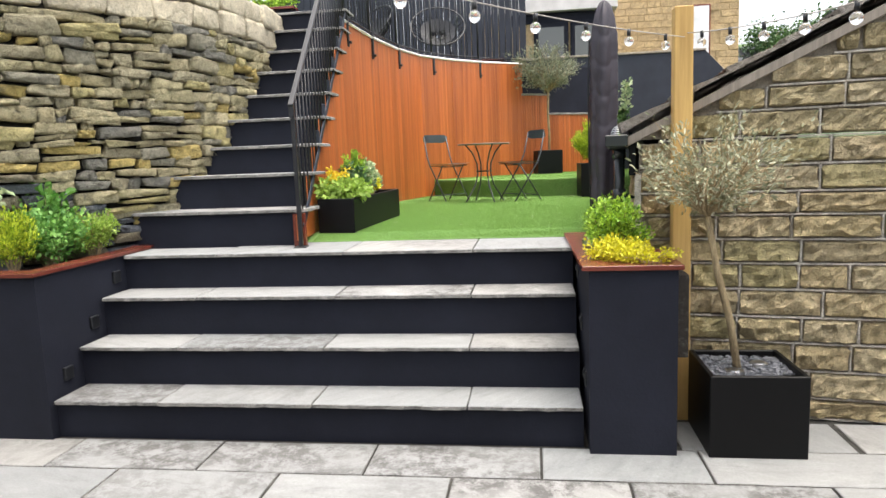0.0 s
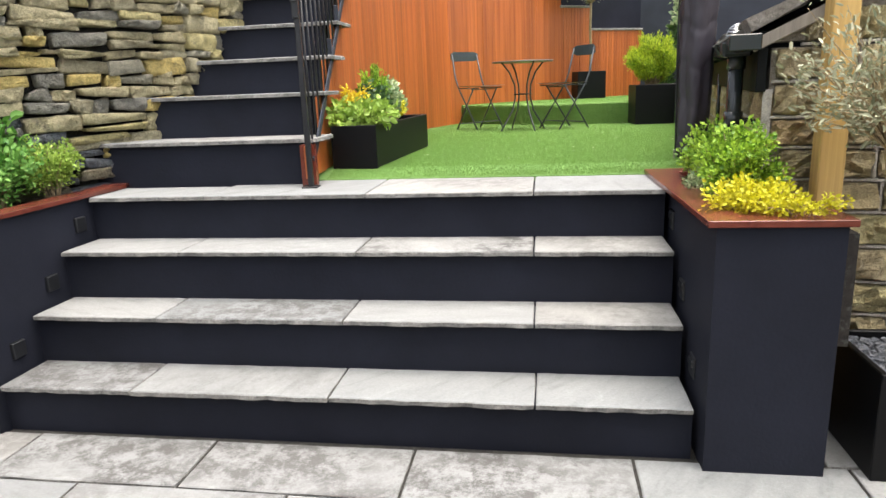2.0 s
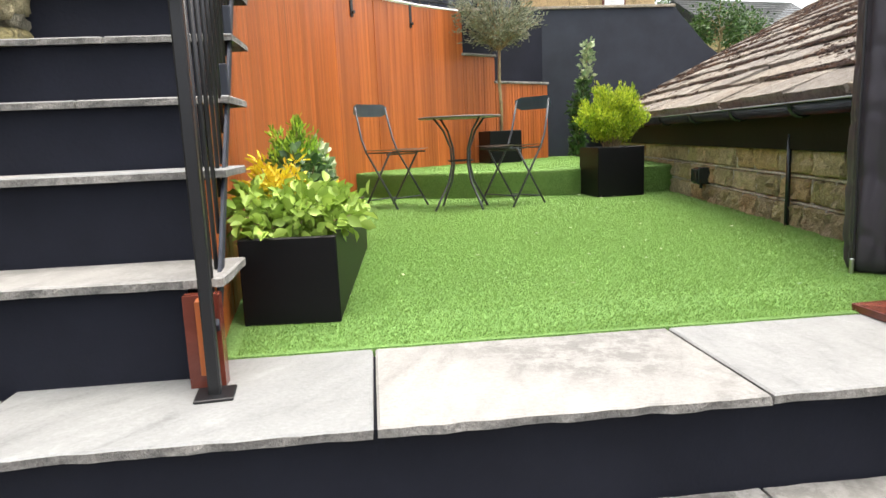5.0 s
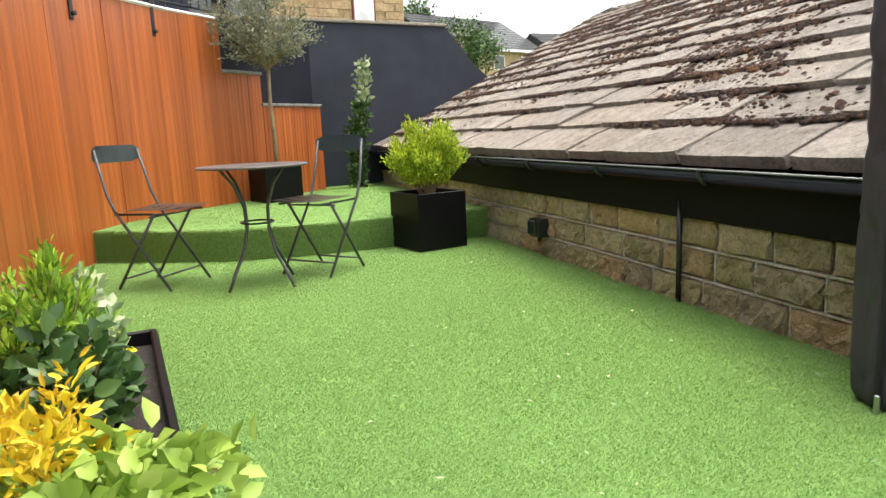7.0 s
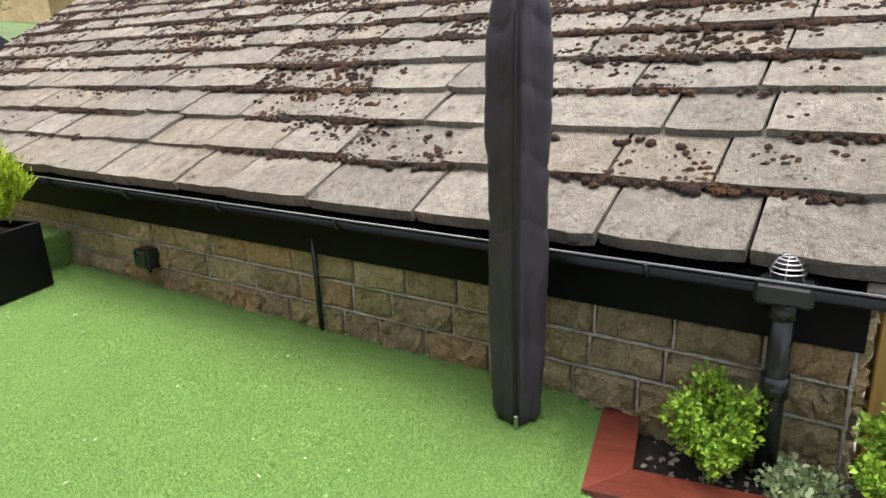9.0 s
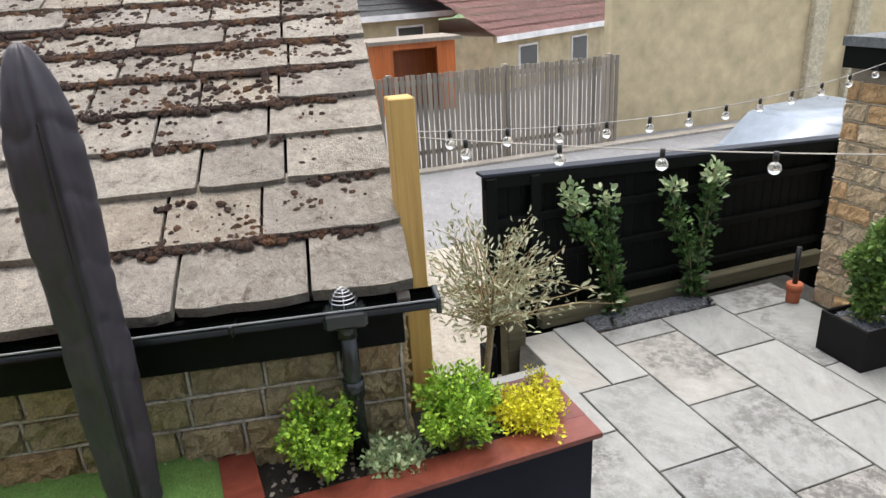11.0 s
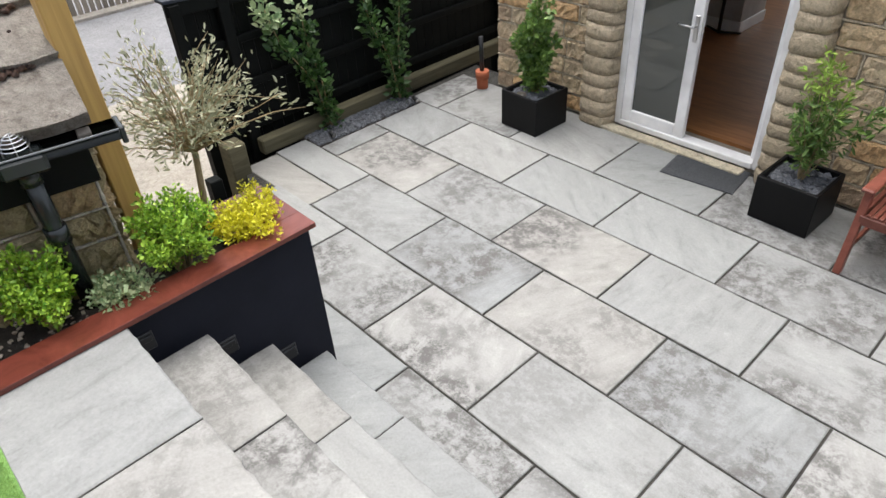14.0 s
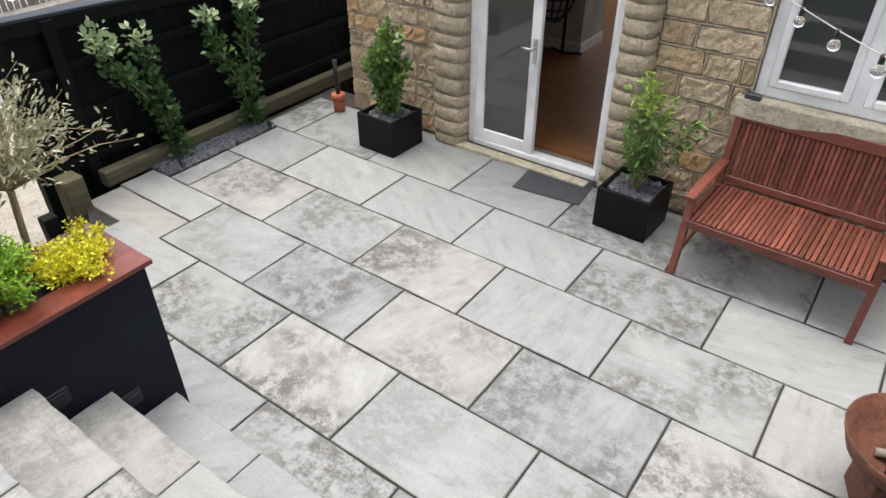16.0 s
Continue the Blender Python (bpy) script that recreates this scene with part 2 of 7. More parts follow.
M_CEDAR = timber("oiled_cedar", (0.26, 0.056, 0.013), (0.57, 0.16, 0.037), (40, 40, 0.5), 0.42, 0.45, (0.84, 1.12))
M_CAP = timber("red_brown_decking", (0.095, 0.021, 0.014), (0.2, 0.052, 0.034), (6, 6, 6), 0.26)
M_BENCH = timber("red_stained_hardwood", (0.14, 0.035, 0.022), (0.24, 0.075, 0.05), (12, 12, 12), 0.45)
M_POST = timber("green_treated_pine", (0.3, 0.18, 0.055), (0.46, 0.3, 0.1), (28, 28, 1.0), 0.7, 0.3)
M_PALE = timber("weathered_grey_pale", (0.2, 0.17, 0.135), (0.34, 0.3, 0.25), (30, 30, 1.0), 0.85)
M_SLEEPER = timber("mossy_sleeper", (0.07, 0.065, 0.035), (0.17, 0.15, 0.09), (8, 1.5, 20), 0.9)
M_FLOORWOOD = timber("brown_wooden_floor", (0.2, 0.08, 0.025), (0.4, 0.17, 0.055), (3, 20, 3), 0.4)


def turf():
    m = mat("artificial_grass", rough=0.9)
    v = coords(m)
    a = noise_tex(m, v, 1.1, 4)
    b = noise_tex(m, v, 120, 3, 0.8)
    c = ramp(m, b, [(0.25, (0.09, 0.19, 0.04)), (0.55, (0.17, 0.33, 0.085)), (0.8, (0.28, 0.46, 0.15))])
    c = mix(m, 0.8, c, ramp(m, a, [(0.3, (0.85,)), (0.7, (1.12,))]), "MULTIPLY")
    paint(m, c)
    bump(m, b, 1.0, 0.01)
    return m


M_TURF = turf()


def leafy(name, dark, light, rough=0.5, trans=0.25):
    m = mat(name, light, rough)
    r = nd(m, "ShaderNodeNewGeometry").outputs["Random Per Island"]
    c = ramp(m, r, [(0.0, dark), (0.6, tuple((a + b) / 2 for a, b in zip(dark, light))), (1.0, light)])
    paint(m, c)
    p = m.node_tree.nodes["Principled BSDF"]
    t = nd(m, "ShaderNodeBsdfTranslucent")
    ln(m, c, t.inputs[0])
    s = nd(m, "ShaderNodeMixShader")
    s.inputs[0].default_value = trans
    ln(m, p.outputs[0], s.inputs[1])
    ln(m, t.outputs[0], s.inputs[2])
    ln(m, s.outputs[0], m.node_tree.nodes["Material Output"].inputs[0])
    return m


M_LEAF = leafy("box_leaf", (0.08, 0.22, 0.015), (0.56, 0.8, 0.1))
M_LEAFDARK = leafy("dark_laurel_leaf", (0.018, 0.06, 0.014), (0.12, 0.22, 0.065), 0.3)
M_BAMBOO = leafy("glossy_green_leaf", (0.06, 0.13, 0.03), (0.24, 0.38, 0.09), 0.4)
M_LIME = leafy("lime_leaf", (0.18, 0.3, 0.04), (0.45, 0.62, 0.13))
M_YELLOW = leafy("golden_leaf", (0.5, 0.46, 0.015), (0.85, 0.82, 0.06))
M_AMBER = leafy("amber_leaf", (0.6, 0.38, 0.02), (0.86, 0.74, 0.05))
M_CONIFER = leafy("golden_conifer_leaf", (0.13, 0.26, 0.01), (0.68, 0.76, 0.07))
M_OLIVE = leafy("olive_leaf", (0.1, 0.12, 0.07), (0.34, 0.36, 0.24))
M_OLIVEPALE = leafy("pale_olive_leaf", (0.2, 0.22, 0.12), (0.56, 0.56, 0.4))
M_VARIEG = leafy("cream_edged_leaf", (0.16, 0.27, 0.12), (0.6, 0.66, 0.4))
M_MINT = leafy("mint_green_leaf", (0.06, 0.2, 0.03), (0.26, 0.5, 0.12))
M_BARK = stony("olive_bark", [(0.3, (0.2, 0.145, 0.075)), (0.7, (0.42, 0.33, 0.19))], 20, (0.1, 0.08, 0.05), stretch=(1, 1, 0.2))
M_SLATECHIP = stony("blue_slate_chippings", [(0.3, (0.05, 0.055, 0.065)), (0.7, (0.17, 0.18, 0.2))], 30, (0.03, 0.03, 0.035))
M_SOIL = stony("dark_soil", [(0.3, (0.01, 0.008, 0.006)), (0.7, (0.03, 0.024, 0.018))], 30)
M_ROAD = stony("road_asphalt", [(0.3, (0.17, 0.172, 0.18)), (0.7, (0.22, 0.222, 0.23))], 12, (0.14, 0.14, 0.14), (0.66, 0.84), relief=0.15)
M_CONCRETE = stony("pale_concrete", [(0.3, (0.29, 0.265, 0.225)), (0.7, (0.33, 0.305, 0.265))], 5, (0.22, 0.2, 0.17), (0.66, 0.84), relief=0.08)
M_FIELD = stony("distant_grass", [(0.3, (0.05, 0.09, 0.03)), (0.7, (0.1, 0.16, 0.05))], 0.3)
M_YBRICK = stony("buff_brick", [(0.3, (0.38, 0.27, 0.14)), (0.7, (0.52, 0.38, 0.21))], 4, (0.3, 0.2, 0.1), (0.62, 0.8))
M_BUFFRENDER = rendered_paint("buff_render", (0.5, 0.42, 0.27), 0.1, 0.9)
M_GREYTILE = stony("grey_roof_tile", [(0.3, (0.09, 0.1, 0.105)), (0.7, (0.15, 0.16, 0.165))], 6)
M_REDTILE = stony("red_roof_tile", [(0.3, (0.2, 0.1, 0.09)), (0.7, (0.3, 0.17, 0.155))], 6)
M_RUBBER = stony("grey_rubber_mat", [(0.3, (0.05, 0.055, 0.06)), (0.7, (0.075, 0.08, 0.09))], 40, (0.04, 0.042, 0.048))
M_PLASTER = rendered_paint("inner_white_plaster", (0.6, 0.58, 0.56), 0.05, 0.9)
M_FABRIC = rendered_paint("grey_parasol_cover", (0.034, 0.03, 0.039), 0.2, 0.5, 0.4)
M_TERRA = rendered_paint("terracotta", (0.35, 0.1, 0.045), 0.15, 0.8)
M_BULB = mat("clear_bulb_glass", (0.95, 0.95, 0.93), 0.02)
M_BULB.node_tree.nodes["Principled BSDF"].inputs["Transmission Weight"].default_value = 0.9
M_GLASS = mat("window_glass", (0.06, 0.066, 0.06), 0.02)
M_GLASS.node_tree.nodes["Principled BSDF"].inputs["Specular IOR Level"].default_value = 0.9
M_CLEAR = mat("door_glass", (0.75, 0.8, 0.78), 0.01)
M_CLEAR.node_tree.nodes["Principled BSDF"].inputs["Transmission Weight"].default_value = 1.0
M_WIRE = rendered_paint("pale_cable", (0.3, 0.28, 0.25), 0.02, 0.5)


# ---- building helpers ----
def obj(name, bm, material, parent=None, label="", category="", kind="", group="", at=None, smooth=False):
    me = bpy.data.meshes.new(name)
    if smooth:
        for f in bm.faces:
            f.smooth = True
    bm.to_mesh(me)
    bm.free()
    for one in (material if isinstance(material, (list, tuple)) else [material]):
        me.materials.append(one)
    ob = new(name, me)
    if parent:
        ob.parent = parent
    if at is not None:
        ob.matrix_basis = at
    return tagged(ob, label, category, group, kind)


def part(name, bm, material, parent, label="", smooth=False, at=None):
    return obj(name, bm, material, parent, label, smooth=smooth, at=at)


def raw(name, verts, faces, material, parent=None, label="", kind="", at=None, smooth=False, slots=None):
    me = bpy.data.meshes.new(name)
    me.from_pydata(verts, [], faces)
    for one in (material if isinstance(material, (list, tuple)) else [material]):
        me.materials.append(one)
    if slots is not None:
        me.polygons.foreach_set("material_index", slots)
    if smooth:
        me.polygons.foreach_set("use_smooth", [True] * len(me.polygons))
    me.update()
    ob = new(name, me)
    if parent:
        ob.parent = parent
    if at is not None:
        ob.matrix_basis = at
    return tagged(ob, label, kind=kind)


def thing(name, at, label, category, group="", kind=""):
    ob = new(name)
    ob.matrix_basis = at if isinstance(at, Matrix) else Matrix.Translation(at)
    ob.empty_display_size = 0.05
    return tagged(ob, label, category, group, kind)


def box(bm, a, b, bevel=0.0, m=None, segments=1):
    """A box from corner a to corner b, with its edges rounded."""
    mid = [(p + q) / 2 for p, q in zip(a, b)]
    size = [abs(q - p) for p, q in zip(a, b)]
    t = Matrix.Translation(mid) @ Matrix.Diagonal((*size, 1))
    if m is not None:
        t = m @ t
    made = bmesh.ops.create_cube(bm, size=1.0, matrix=t)["verts"]
    if bevel > 0:
        edges = list({e for v in made for e in v.link_edges})
        bmesh.ops.bevel(bm, geom=edges, offset=bevel, segments=segments, affect="EDGES", profile=0.5)
    return bm


def boxed(a, b, bevel=0.0, m=None, segments=1):
    return box(bmesh.new(), a, b, bevel, m, segments)


def prism(points, z0, z1, bevel=0.0):
    """An upright solid over a plan outline, counter-clockwise."""
    bm = bmesh.new()
    f = bm.faces.new([bm.verts.new((x, y, z0)) for x, y in points])
    up = bmesh.ops.extrude_face_region(bm, geom=[f])["geom"]
    for v in up:
        if isinstance(v, bmesh.types.BMVert):
            v.co.z = z1
    bmesh.ops.recalc_face_normals(bm, faces=bm.faces)
    if bevel:
        bmesh.ops.bevel(bm, geom=list(bm.edges), offset=bevel, segments=1, affect="EDGES")
    return bm


def tube(bm, pts, r, sides=8, r2=None, cap=True):
    """A bent tube through points, tapering from r to r2."""
    pts = [Vector(p) for p in pts]
    r2 = r if r2 is None else r2
    rings = []
    side = None
    for i, p in enumerate(pts):
        d = (pts[min(i + 1, len(pts) - 1)] - pts[max(i - 1, 0)]).normalized()
        if side is None:
            side = d.cross(Vector((0, 0, 1)) if abs(d.z) < 0.9 else Vector((1, 0, 0))).normalized()
        side = (side - d * side.dot(d)).normalized()
        up = d.cross(side)
        rr = r + (r2 - r) * i / max(1, len(pts) - 1)
        rings.append([bm.verts.new(p + (side * math.cos(a) + up * math.sin(a)) * rr) for a in (2 * math.pi * k / sides for k in range(sides))])
    for a, b in zip(rings, rings[1:]):
        for k in range(sides):
            f = bm.faces.new((a[k], a[(k + 1) % sides], b[(k + 1) % sides], b[k]))
            f.smooth = sides > 5
    if cap:
        bm.faces.new(list(reversed(rings[0])))
        bm.faces.new(rings[-1])
    return bm


def rock(w, h, d, rnd, nx=5, nz=3, rough=0.3, irregular=0.0, back=0.03, rim=0.5):
    """Vertices and faces of a rock-faced stone: width x from 0, height z from 0, face towards -y, its bed at y=back."""
    verts, faces = [], []
    corner = [(rnd.uniform(-1, 1) * irregular, rnd.uniform(-1, 1) * irregular) for _ in range(4)]
    for j in range(nz + 1):
        for i in range(nx + 1):
            u, v = i / nx, j / nz
            cx = (1 - u) * (1 - v) * corner[0][0] + u * (1 - v) * corner[1][0] + (1 - u) * v * corner[2][0] + u * v * corner[3][0]
            cz = (1 - u) * (1 - v) * corner[0][1] + u * (1 - v) * corner[1][1] + (1 - u) * v * corner[2][1] + u * v * corner[3][1]
            edge = i in (0, nx) or j in (0, nz)
            y = -d * (rim + rnd.uniform(-0.1, 0.1)) if edge else -d * (1 + rnd.uniform(-rough, rough) * 1.6)
            ju, jv = (0, 0) if edge else (rnd.uniform(-0.3, 0.3) / nx + (0.5 - u) * -0.22, rnd.uniform(-0.2, 0.2) / nz + (v - 0.5) * 0.4)
            px, pz = (u + ju) * w + cx, (v + jv) * h + cz
            if i in (0, nx) and j in (0, nz):
                px += (0.04 if i == 0 else -0.04) * min(w, h)
                pz += (0.03 if j == 0 else -0.03) * h
            elif edge:
                pz += rnd.uniform(-1, 1) * 0.03 * h
            verts.append((px, y, pz))
    for j in range(nz):
        for i in range(nx):
            a = j * (nx + 1) + i
            faces.append((a, a + 1, a + nx + 2, a + nx + 1))
    ring = [i for i in range(nx + 1)] + [j * (nx + 1) + nx for j in range(1, nz + 1)] + [nz * (nx + 1) + i for i in range(nx - 1, -1, -1)] + [j * (nx + 1) for j in range(nz - 1, 0, -1)]
    n = len(verts)
    for k in ring:
        verts.append((verts[k][0], back, verts[k][2]))
    for q in range(len(ring)):
        a, b = q, (q + 1) % len(ring)
        faces.append((ring[b], ring[a], n + a, n + b))
    return verts, faces


def coursed(parent, at, width, courses, material, seed, piece=(0.2, 0.42), joint=0.012, proud=0.035, keep=None, name="stone", pointing=None, roof=None):
    """Courses of rock-faced stones on the wall plane of at (x along, z up, face towards -y), with raised strap pointing between them. keep(x0, x1, z0, z1) tells which stand, and may trim."""
    rnd = random.Random(seed)
    z = 0.0
    made = []
    straps = []
    for h in courses:
        x = -rnd.uniform(0, piece[0])
        lo, hi = [], []
        while x < width:
            w = rnd.uniform(*piece)
            a, b = max(x, 0.0), min(x + w, width)
            x += w
            if width - x < piece[0] * 0.5:
                b, x = width, width
            spans = keep(a, b, z, z + h) if keep else [(a, b)]
            for p, q in spans:
                if q - p < 0.05:
                    continue
                v, f = rock(q - p - joint, h - joint, proud * rnd.uniform(0.75, 1.2), rnd, 11 if q - p > 0.2 else 7, 5, 0.34, 0, 0.03, 0.45)
                if roof:
                    v = [(vx, vy, min(vz, roof(p + joint / 2 + vx) - z - joint / 2)) for vx, vy, vz in v]
                made.append(raw(name, v, f, material, parent, at=at @ Matrix.Translation((p + joint / 2, 0, z + joint / 2))))
                if not roof or roof(q) > z + h:
                    straps.append((q - 0.006, z + 0.006, q + 0.006, z + h - 0.006))
                straps.append((p, z - 0.006, q, z + 0.006))
        z += h
    verts, faces = [], []
    for x0, z0, x1, z1 in straps:
        n = len(verts)
        e = 0.0025
        for y, i in ((0.02, 0), (-proud * 0.42 - 0.002, 0), (-proud * 0.42 - 0.0045, e)):
            verts += [(x0 + i, y, z0 + i), (x1 - i, y, z0 + i), (x1 - i, y, z1 - i), (x0 + i, y, z1 - i)]
        for r in (0, 4):
            for k in range(4):
                faces.append((n + r + k, n + r + (k + 1) % 4, n + r + 4 + (k + 1) % 4, n + r + 4 + k))
        faces.append((n + 8, n + 9, n + 10, n + 11))
    raw("pointing", verts, faces, pointing or M_STRAP, parent, "pale raised mortar pointing", "stuff", at=at)
    return made

# ---- ground and patio ----
L1, L2, L3, L4 = 0.230, 0.479, 0.735, 0.974
N1, N2, N3, N4 = 3.86, 4.13, 4.395, 4.673
GRASS = 1.028

ground = obj("ground", boxed((-400, -400, -0.9), (400, 400, -0.52)), M_FIELD, kind="structure", label="rough green land running out to the horizon", category="ground")
drive = obj("road", prism([(1.2, -30), (6.2, -30), (6.4, 2.5), (7.2, 12), (2.4, 12), (1.2, 3.0)], -0.615, -0.42), M_CONCRETE, kind="structure", label="pale concrete drive and road below the patio", category="road")
patio_base = obj("patio", prism([(-6, 0.2), (3.27, 0.2), (3.2, 3.0), (2.75, 3.22), (2.75, 4.3), (1.2, 4.6), (-6, 4.6)], -0.6, -0.012), M_JOINT, kind="structure",
                 label="grey sandstone patio with dark joints", category="patio")

# rows of slabs from the house to the steps: near edge, far edge, end beside the fence, cross joints
ROWS = [
    (0.46, 1.19, 3.19, [2.82, 1.925, 1.05, 0.165, -0.72, -1.595, -2.47]),
    (1.19, 1.775, 3.03, [2.365, 1.48, 0.62, -0.28, -1.16, -2.05]),
    (1.775, 2.365, 3.03, [2.80, 1.925, 1.03, 0.16, -0.74, -1.62, -2.5]),
    (2.365, 2.94, 2.345, [1.46, 0.562, -0.323, -1.21, -2.1]),
    (2.94, 3.51, 2.78, [1.89, 0.984, 0.129, -0.76, -1.65, -2.5]),
    (3.51, 3.872, 2.74, [1.38, 0.57, -0.328, -1.229, -2.1]),
]


def slab_mesh(x0, x1, y0, y1, top, thick, rnd, material, parent, name="slab", edge_front=False, jag=0.004):
    """A riven slab with an uneven edge; its long edges are broken into short steps."""
    nx = max(3, int((x1 - x0) / (0.045 if edge_front else 0.12)))
    ny = 3
    ring = []
    for i in range(nx):
        ring.append((x0 + (x1 - x0) * i / nx, y0 + (rnd.uniform(-jag, jag) if i else 0)))
    for j in range(ny):
        ring.append((x1 + (rnd.uniform(-jag, jag) * 0.5 if j else 0), y0 + (y1 - y0) * j / ny))
    for i in range(nx):
        ring.append((x1 + (x0 - x1) * i / nx, y1 + rnd.uniform(-0.5, 0.5) * jag))
    for j in range(ny):
        ring.append((x0, y1 + (y0 - y1) * j / ny))
    n = len(ring)
    cx, cy = (x0 + x1) / 2, (y0 + y1) / 2
    verts = [(x - cx, y - cy, 0.0) for x, y in ring]
    inner = 0.006
    for x, y in ring:
        sx, sy = (inner if x < cx else -inner), (inner if y < cy else -inner)
        verts.append((x - cx + sx, y - cy + sy, thick * 0.12 + 0.0))
    verts = [(x, y, top - (0.004 if k < n else 0)) for k, (x, y, _) in enumerate(verts)]
    low = [(x + (rnd.uniform(-1, 1) * jag * 0.6), y + rnd.uniform(-1, 1) * jag, top - thick) for x, y, _ in verts[:n]]
    verts += low
    faces = [tuple(range(n, 2 * n))]
    slots = [0]
    for k in range(n):
        a, b = k, (k + 1) % n
        faces.append((a, b, n + b, n + a))
        slots.append(0)
        faces.append((2 * n + a, 2 * n + b, b, a))
        slots.append(1)
    ob = raw(name, verts, faces, [material, M_EDGE], parent, slots=slots)
    ob.matrix_basis = Matrix.Translation((cx, cy, 0))
    return ob


# ---- steps ----
def steps():
    flight = thing("lower_steps", (0, 3.9, 0), "four wide steps with charcoal painted risers and grey stone treads", "steps", kind="structure")
    low = (-0.01, L1 - 0.023, L2 - 0.023, L3 - 0.023)
    for k, (y, z0, z1) in enumerate(((N1 + 0.042, low[0], L1 - 0.022), (N2 + 0.042, low[1], L2 - 0.022), (N3 + 0.042, low[2], L3 - 0.022), (N4 + 0.042, low[3], L4 - 0.022))):
        part("riser", boxed((-2.3 + 0.0, y - 3.9, z0), (0.8, 5.9 - 3.9 if k == 3 else y + 0.6 - 3.9, z1)), M_CHAR, flight, "charcoal painted render riser")
    rnd = random.Random(3)
    for (y0, y1, top, cuts) in ((N1, N2 + 0.04, L1, [-1.62, -0.697, 0.178]), (N2, N3 + 0.04, L2, [-1.62, -0.695, 0.171]), (N3, N4 + 0.04, L3, [-1.62, -0.69, 0.166])):
        xs = [-2.277, *cuts, 0.798]
        for a, b in zip(xs, xs[1:]):
            ob = slab_mesh(a + 0.004, b - 0.004, y0 - 3.9, y1 - 3.9, top, 0.023, rnd, M_SLAB, flight, "tread", True, 0.005)
    xs = [-2.277, -1.6, -0.703, 0.161, 0.798]
    for a, b in zip(xs, xs[1:]):
        slab_mesh(a + 0.004, b - 0.004, N4 - 3.9, (5.02 if b < -0.9 else 5.205) - 3.9, L4, 0.023, rnd, M_SLAB, flight, "landing_slab", True, 0.005)
    return flight


lower_steps = steps()

UP = [(5.03, 1.24), (5.30, 1.495), (5.57, 1.715), (5.85, 1.945), (6.10, 2.165), (6.37, 2.395), (6.64, 2.62), (6.91, 2.855), (7.18, 3.08)]
LEFTX = [-2.62, -2.36, -2.16, -2.04, -1.98, -1.95, -1.95, -1.96, -1.98]


def right_end(y):
    """Where the treads of the upper flight end above the lawn."""
    return -1.055 - 0.095 * (y - 5.03)


def upper_steps():
    flight = thing("upper_steps", (-1.6, 5.0, L4), "narrow flight of nine steps with charcoal risers and stone treads", "steps", kind="structure")
    rnd = random.Random(8)
    inv = Matrix.Translation((1.6, -5.0, -L4))
    prev = L4
    for (y, z), lx in zip(UP, LEFTX):
        e0, e1 = right_end(y) - 0.10, right_end(7.6) - 0.10
        bm = prism([(lx - 0.12, y + 0.035), (e0, y + 0.035), (e1, 7.6), (lx - 0.12, 7.6)], prev - 0.02, z - 0.023)
        bmesh.ops.transform(bm, matrix=inv, verts=bm.verts)
        part("riser", bm, M_CHAR, flight, "charcoal painted riser")
        mid = (lx + right_end(y)) / 2 + rnd.uniform(-0.1, 0.1)
        for a, b in ((lx - 0.1, mid), (mid, right_end(y))):
            ob = slab_mesh(a + 0.003, b - 0.003, y, y + 0.3, z, 0.024, rnd, M_SLAB, flight, "tread", True, 0.005)
            ob.matrix_basis = inv @ ob.matrix_basis
        prev = z
    bm = boxed((-1.15, 4.99, L4), (-1.065, 5.03, 1.205))
    bmesh.ops.transform(bm, matrix=inv, verts=bm.verts)
    part("end_board", bm, M_CAP, flight, "red-brown timber end board")
    return flight


upper_steps()


# ---- planters built in beside the steps ----
def right_planter():
    p = thing("right_planter", (1.0, 4.5, 0), "tall charcoal rendered planter with a red-brown timber capping beside the steps", "raised planter", kind="structure")
    t = Matrix.Translation((-1.0, -4.5, 0))
    for nm, a, b in (("planter_wall", (0.825, 3.875, -0.01), (0.90, 5.20, 0.972)), ("planter_wall", (0.825, 3.80, -0.01), (1.262, 3.875, 0.972)), ("planter_wall", (1.19, 3.875, -0.01), (1.262, 4.36, 0.972))):
        part(nm, boxed(a, b, 0, t), M_CHAR, p)
    part("soil", boxed((0.9, 3.875, 0.5), (1.33, 5.15, 0.93), 0, t), M_SOIL, p, "dark soil")
    # capping boards, mitred at the grass end
    for pts in ([(0.790, 3.775), (0.925, 3.775), (0.925, 5.10), (0.768, 5.235)], [(0.768, 5.235), (0.925, 5.10), (1.30, 5.125), (1.315, 5.262)],
                [(0.925, 3.775), (1.285, 3.775), (1.285, 4.02), (0.925, 4.02)], [(1.17, 4.02), (1.285, 4.02), (1.27, 4.34), (1.17, 4.34)]):
        bm = prism([(x - 1.0, y - 4.5) for x, y in pts], 0.975, 1.0, 0.002)
        part("capping_board", bm, M_CAP, p, "smooth red-brown capping board")
    for y, z in ((4.05, 0.335), (4.321, 0.581), (4.636, 0.833)):
        bm = bmesh.new()
        box(bm, (0.815, y - 0.045, z - 0.045), (0.83, y + 0.045, z + 0.045), 0.004, t)
        box(bm, (0.808, y - 0.036, z + 0.002), (0.818, y + 0.036, z + 0.03), 0.003, t)
        l = part("step_light", bm, M_BLACKMETAL, p, "square black recessed step light")
    return p


right_planter()


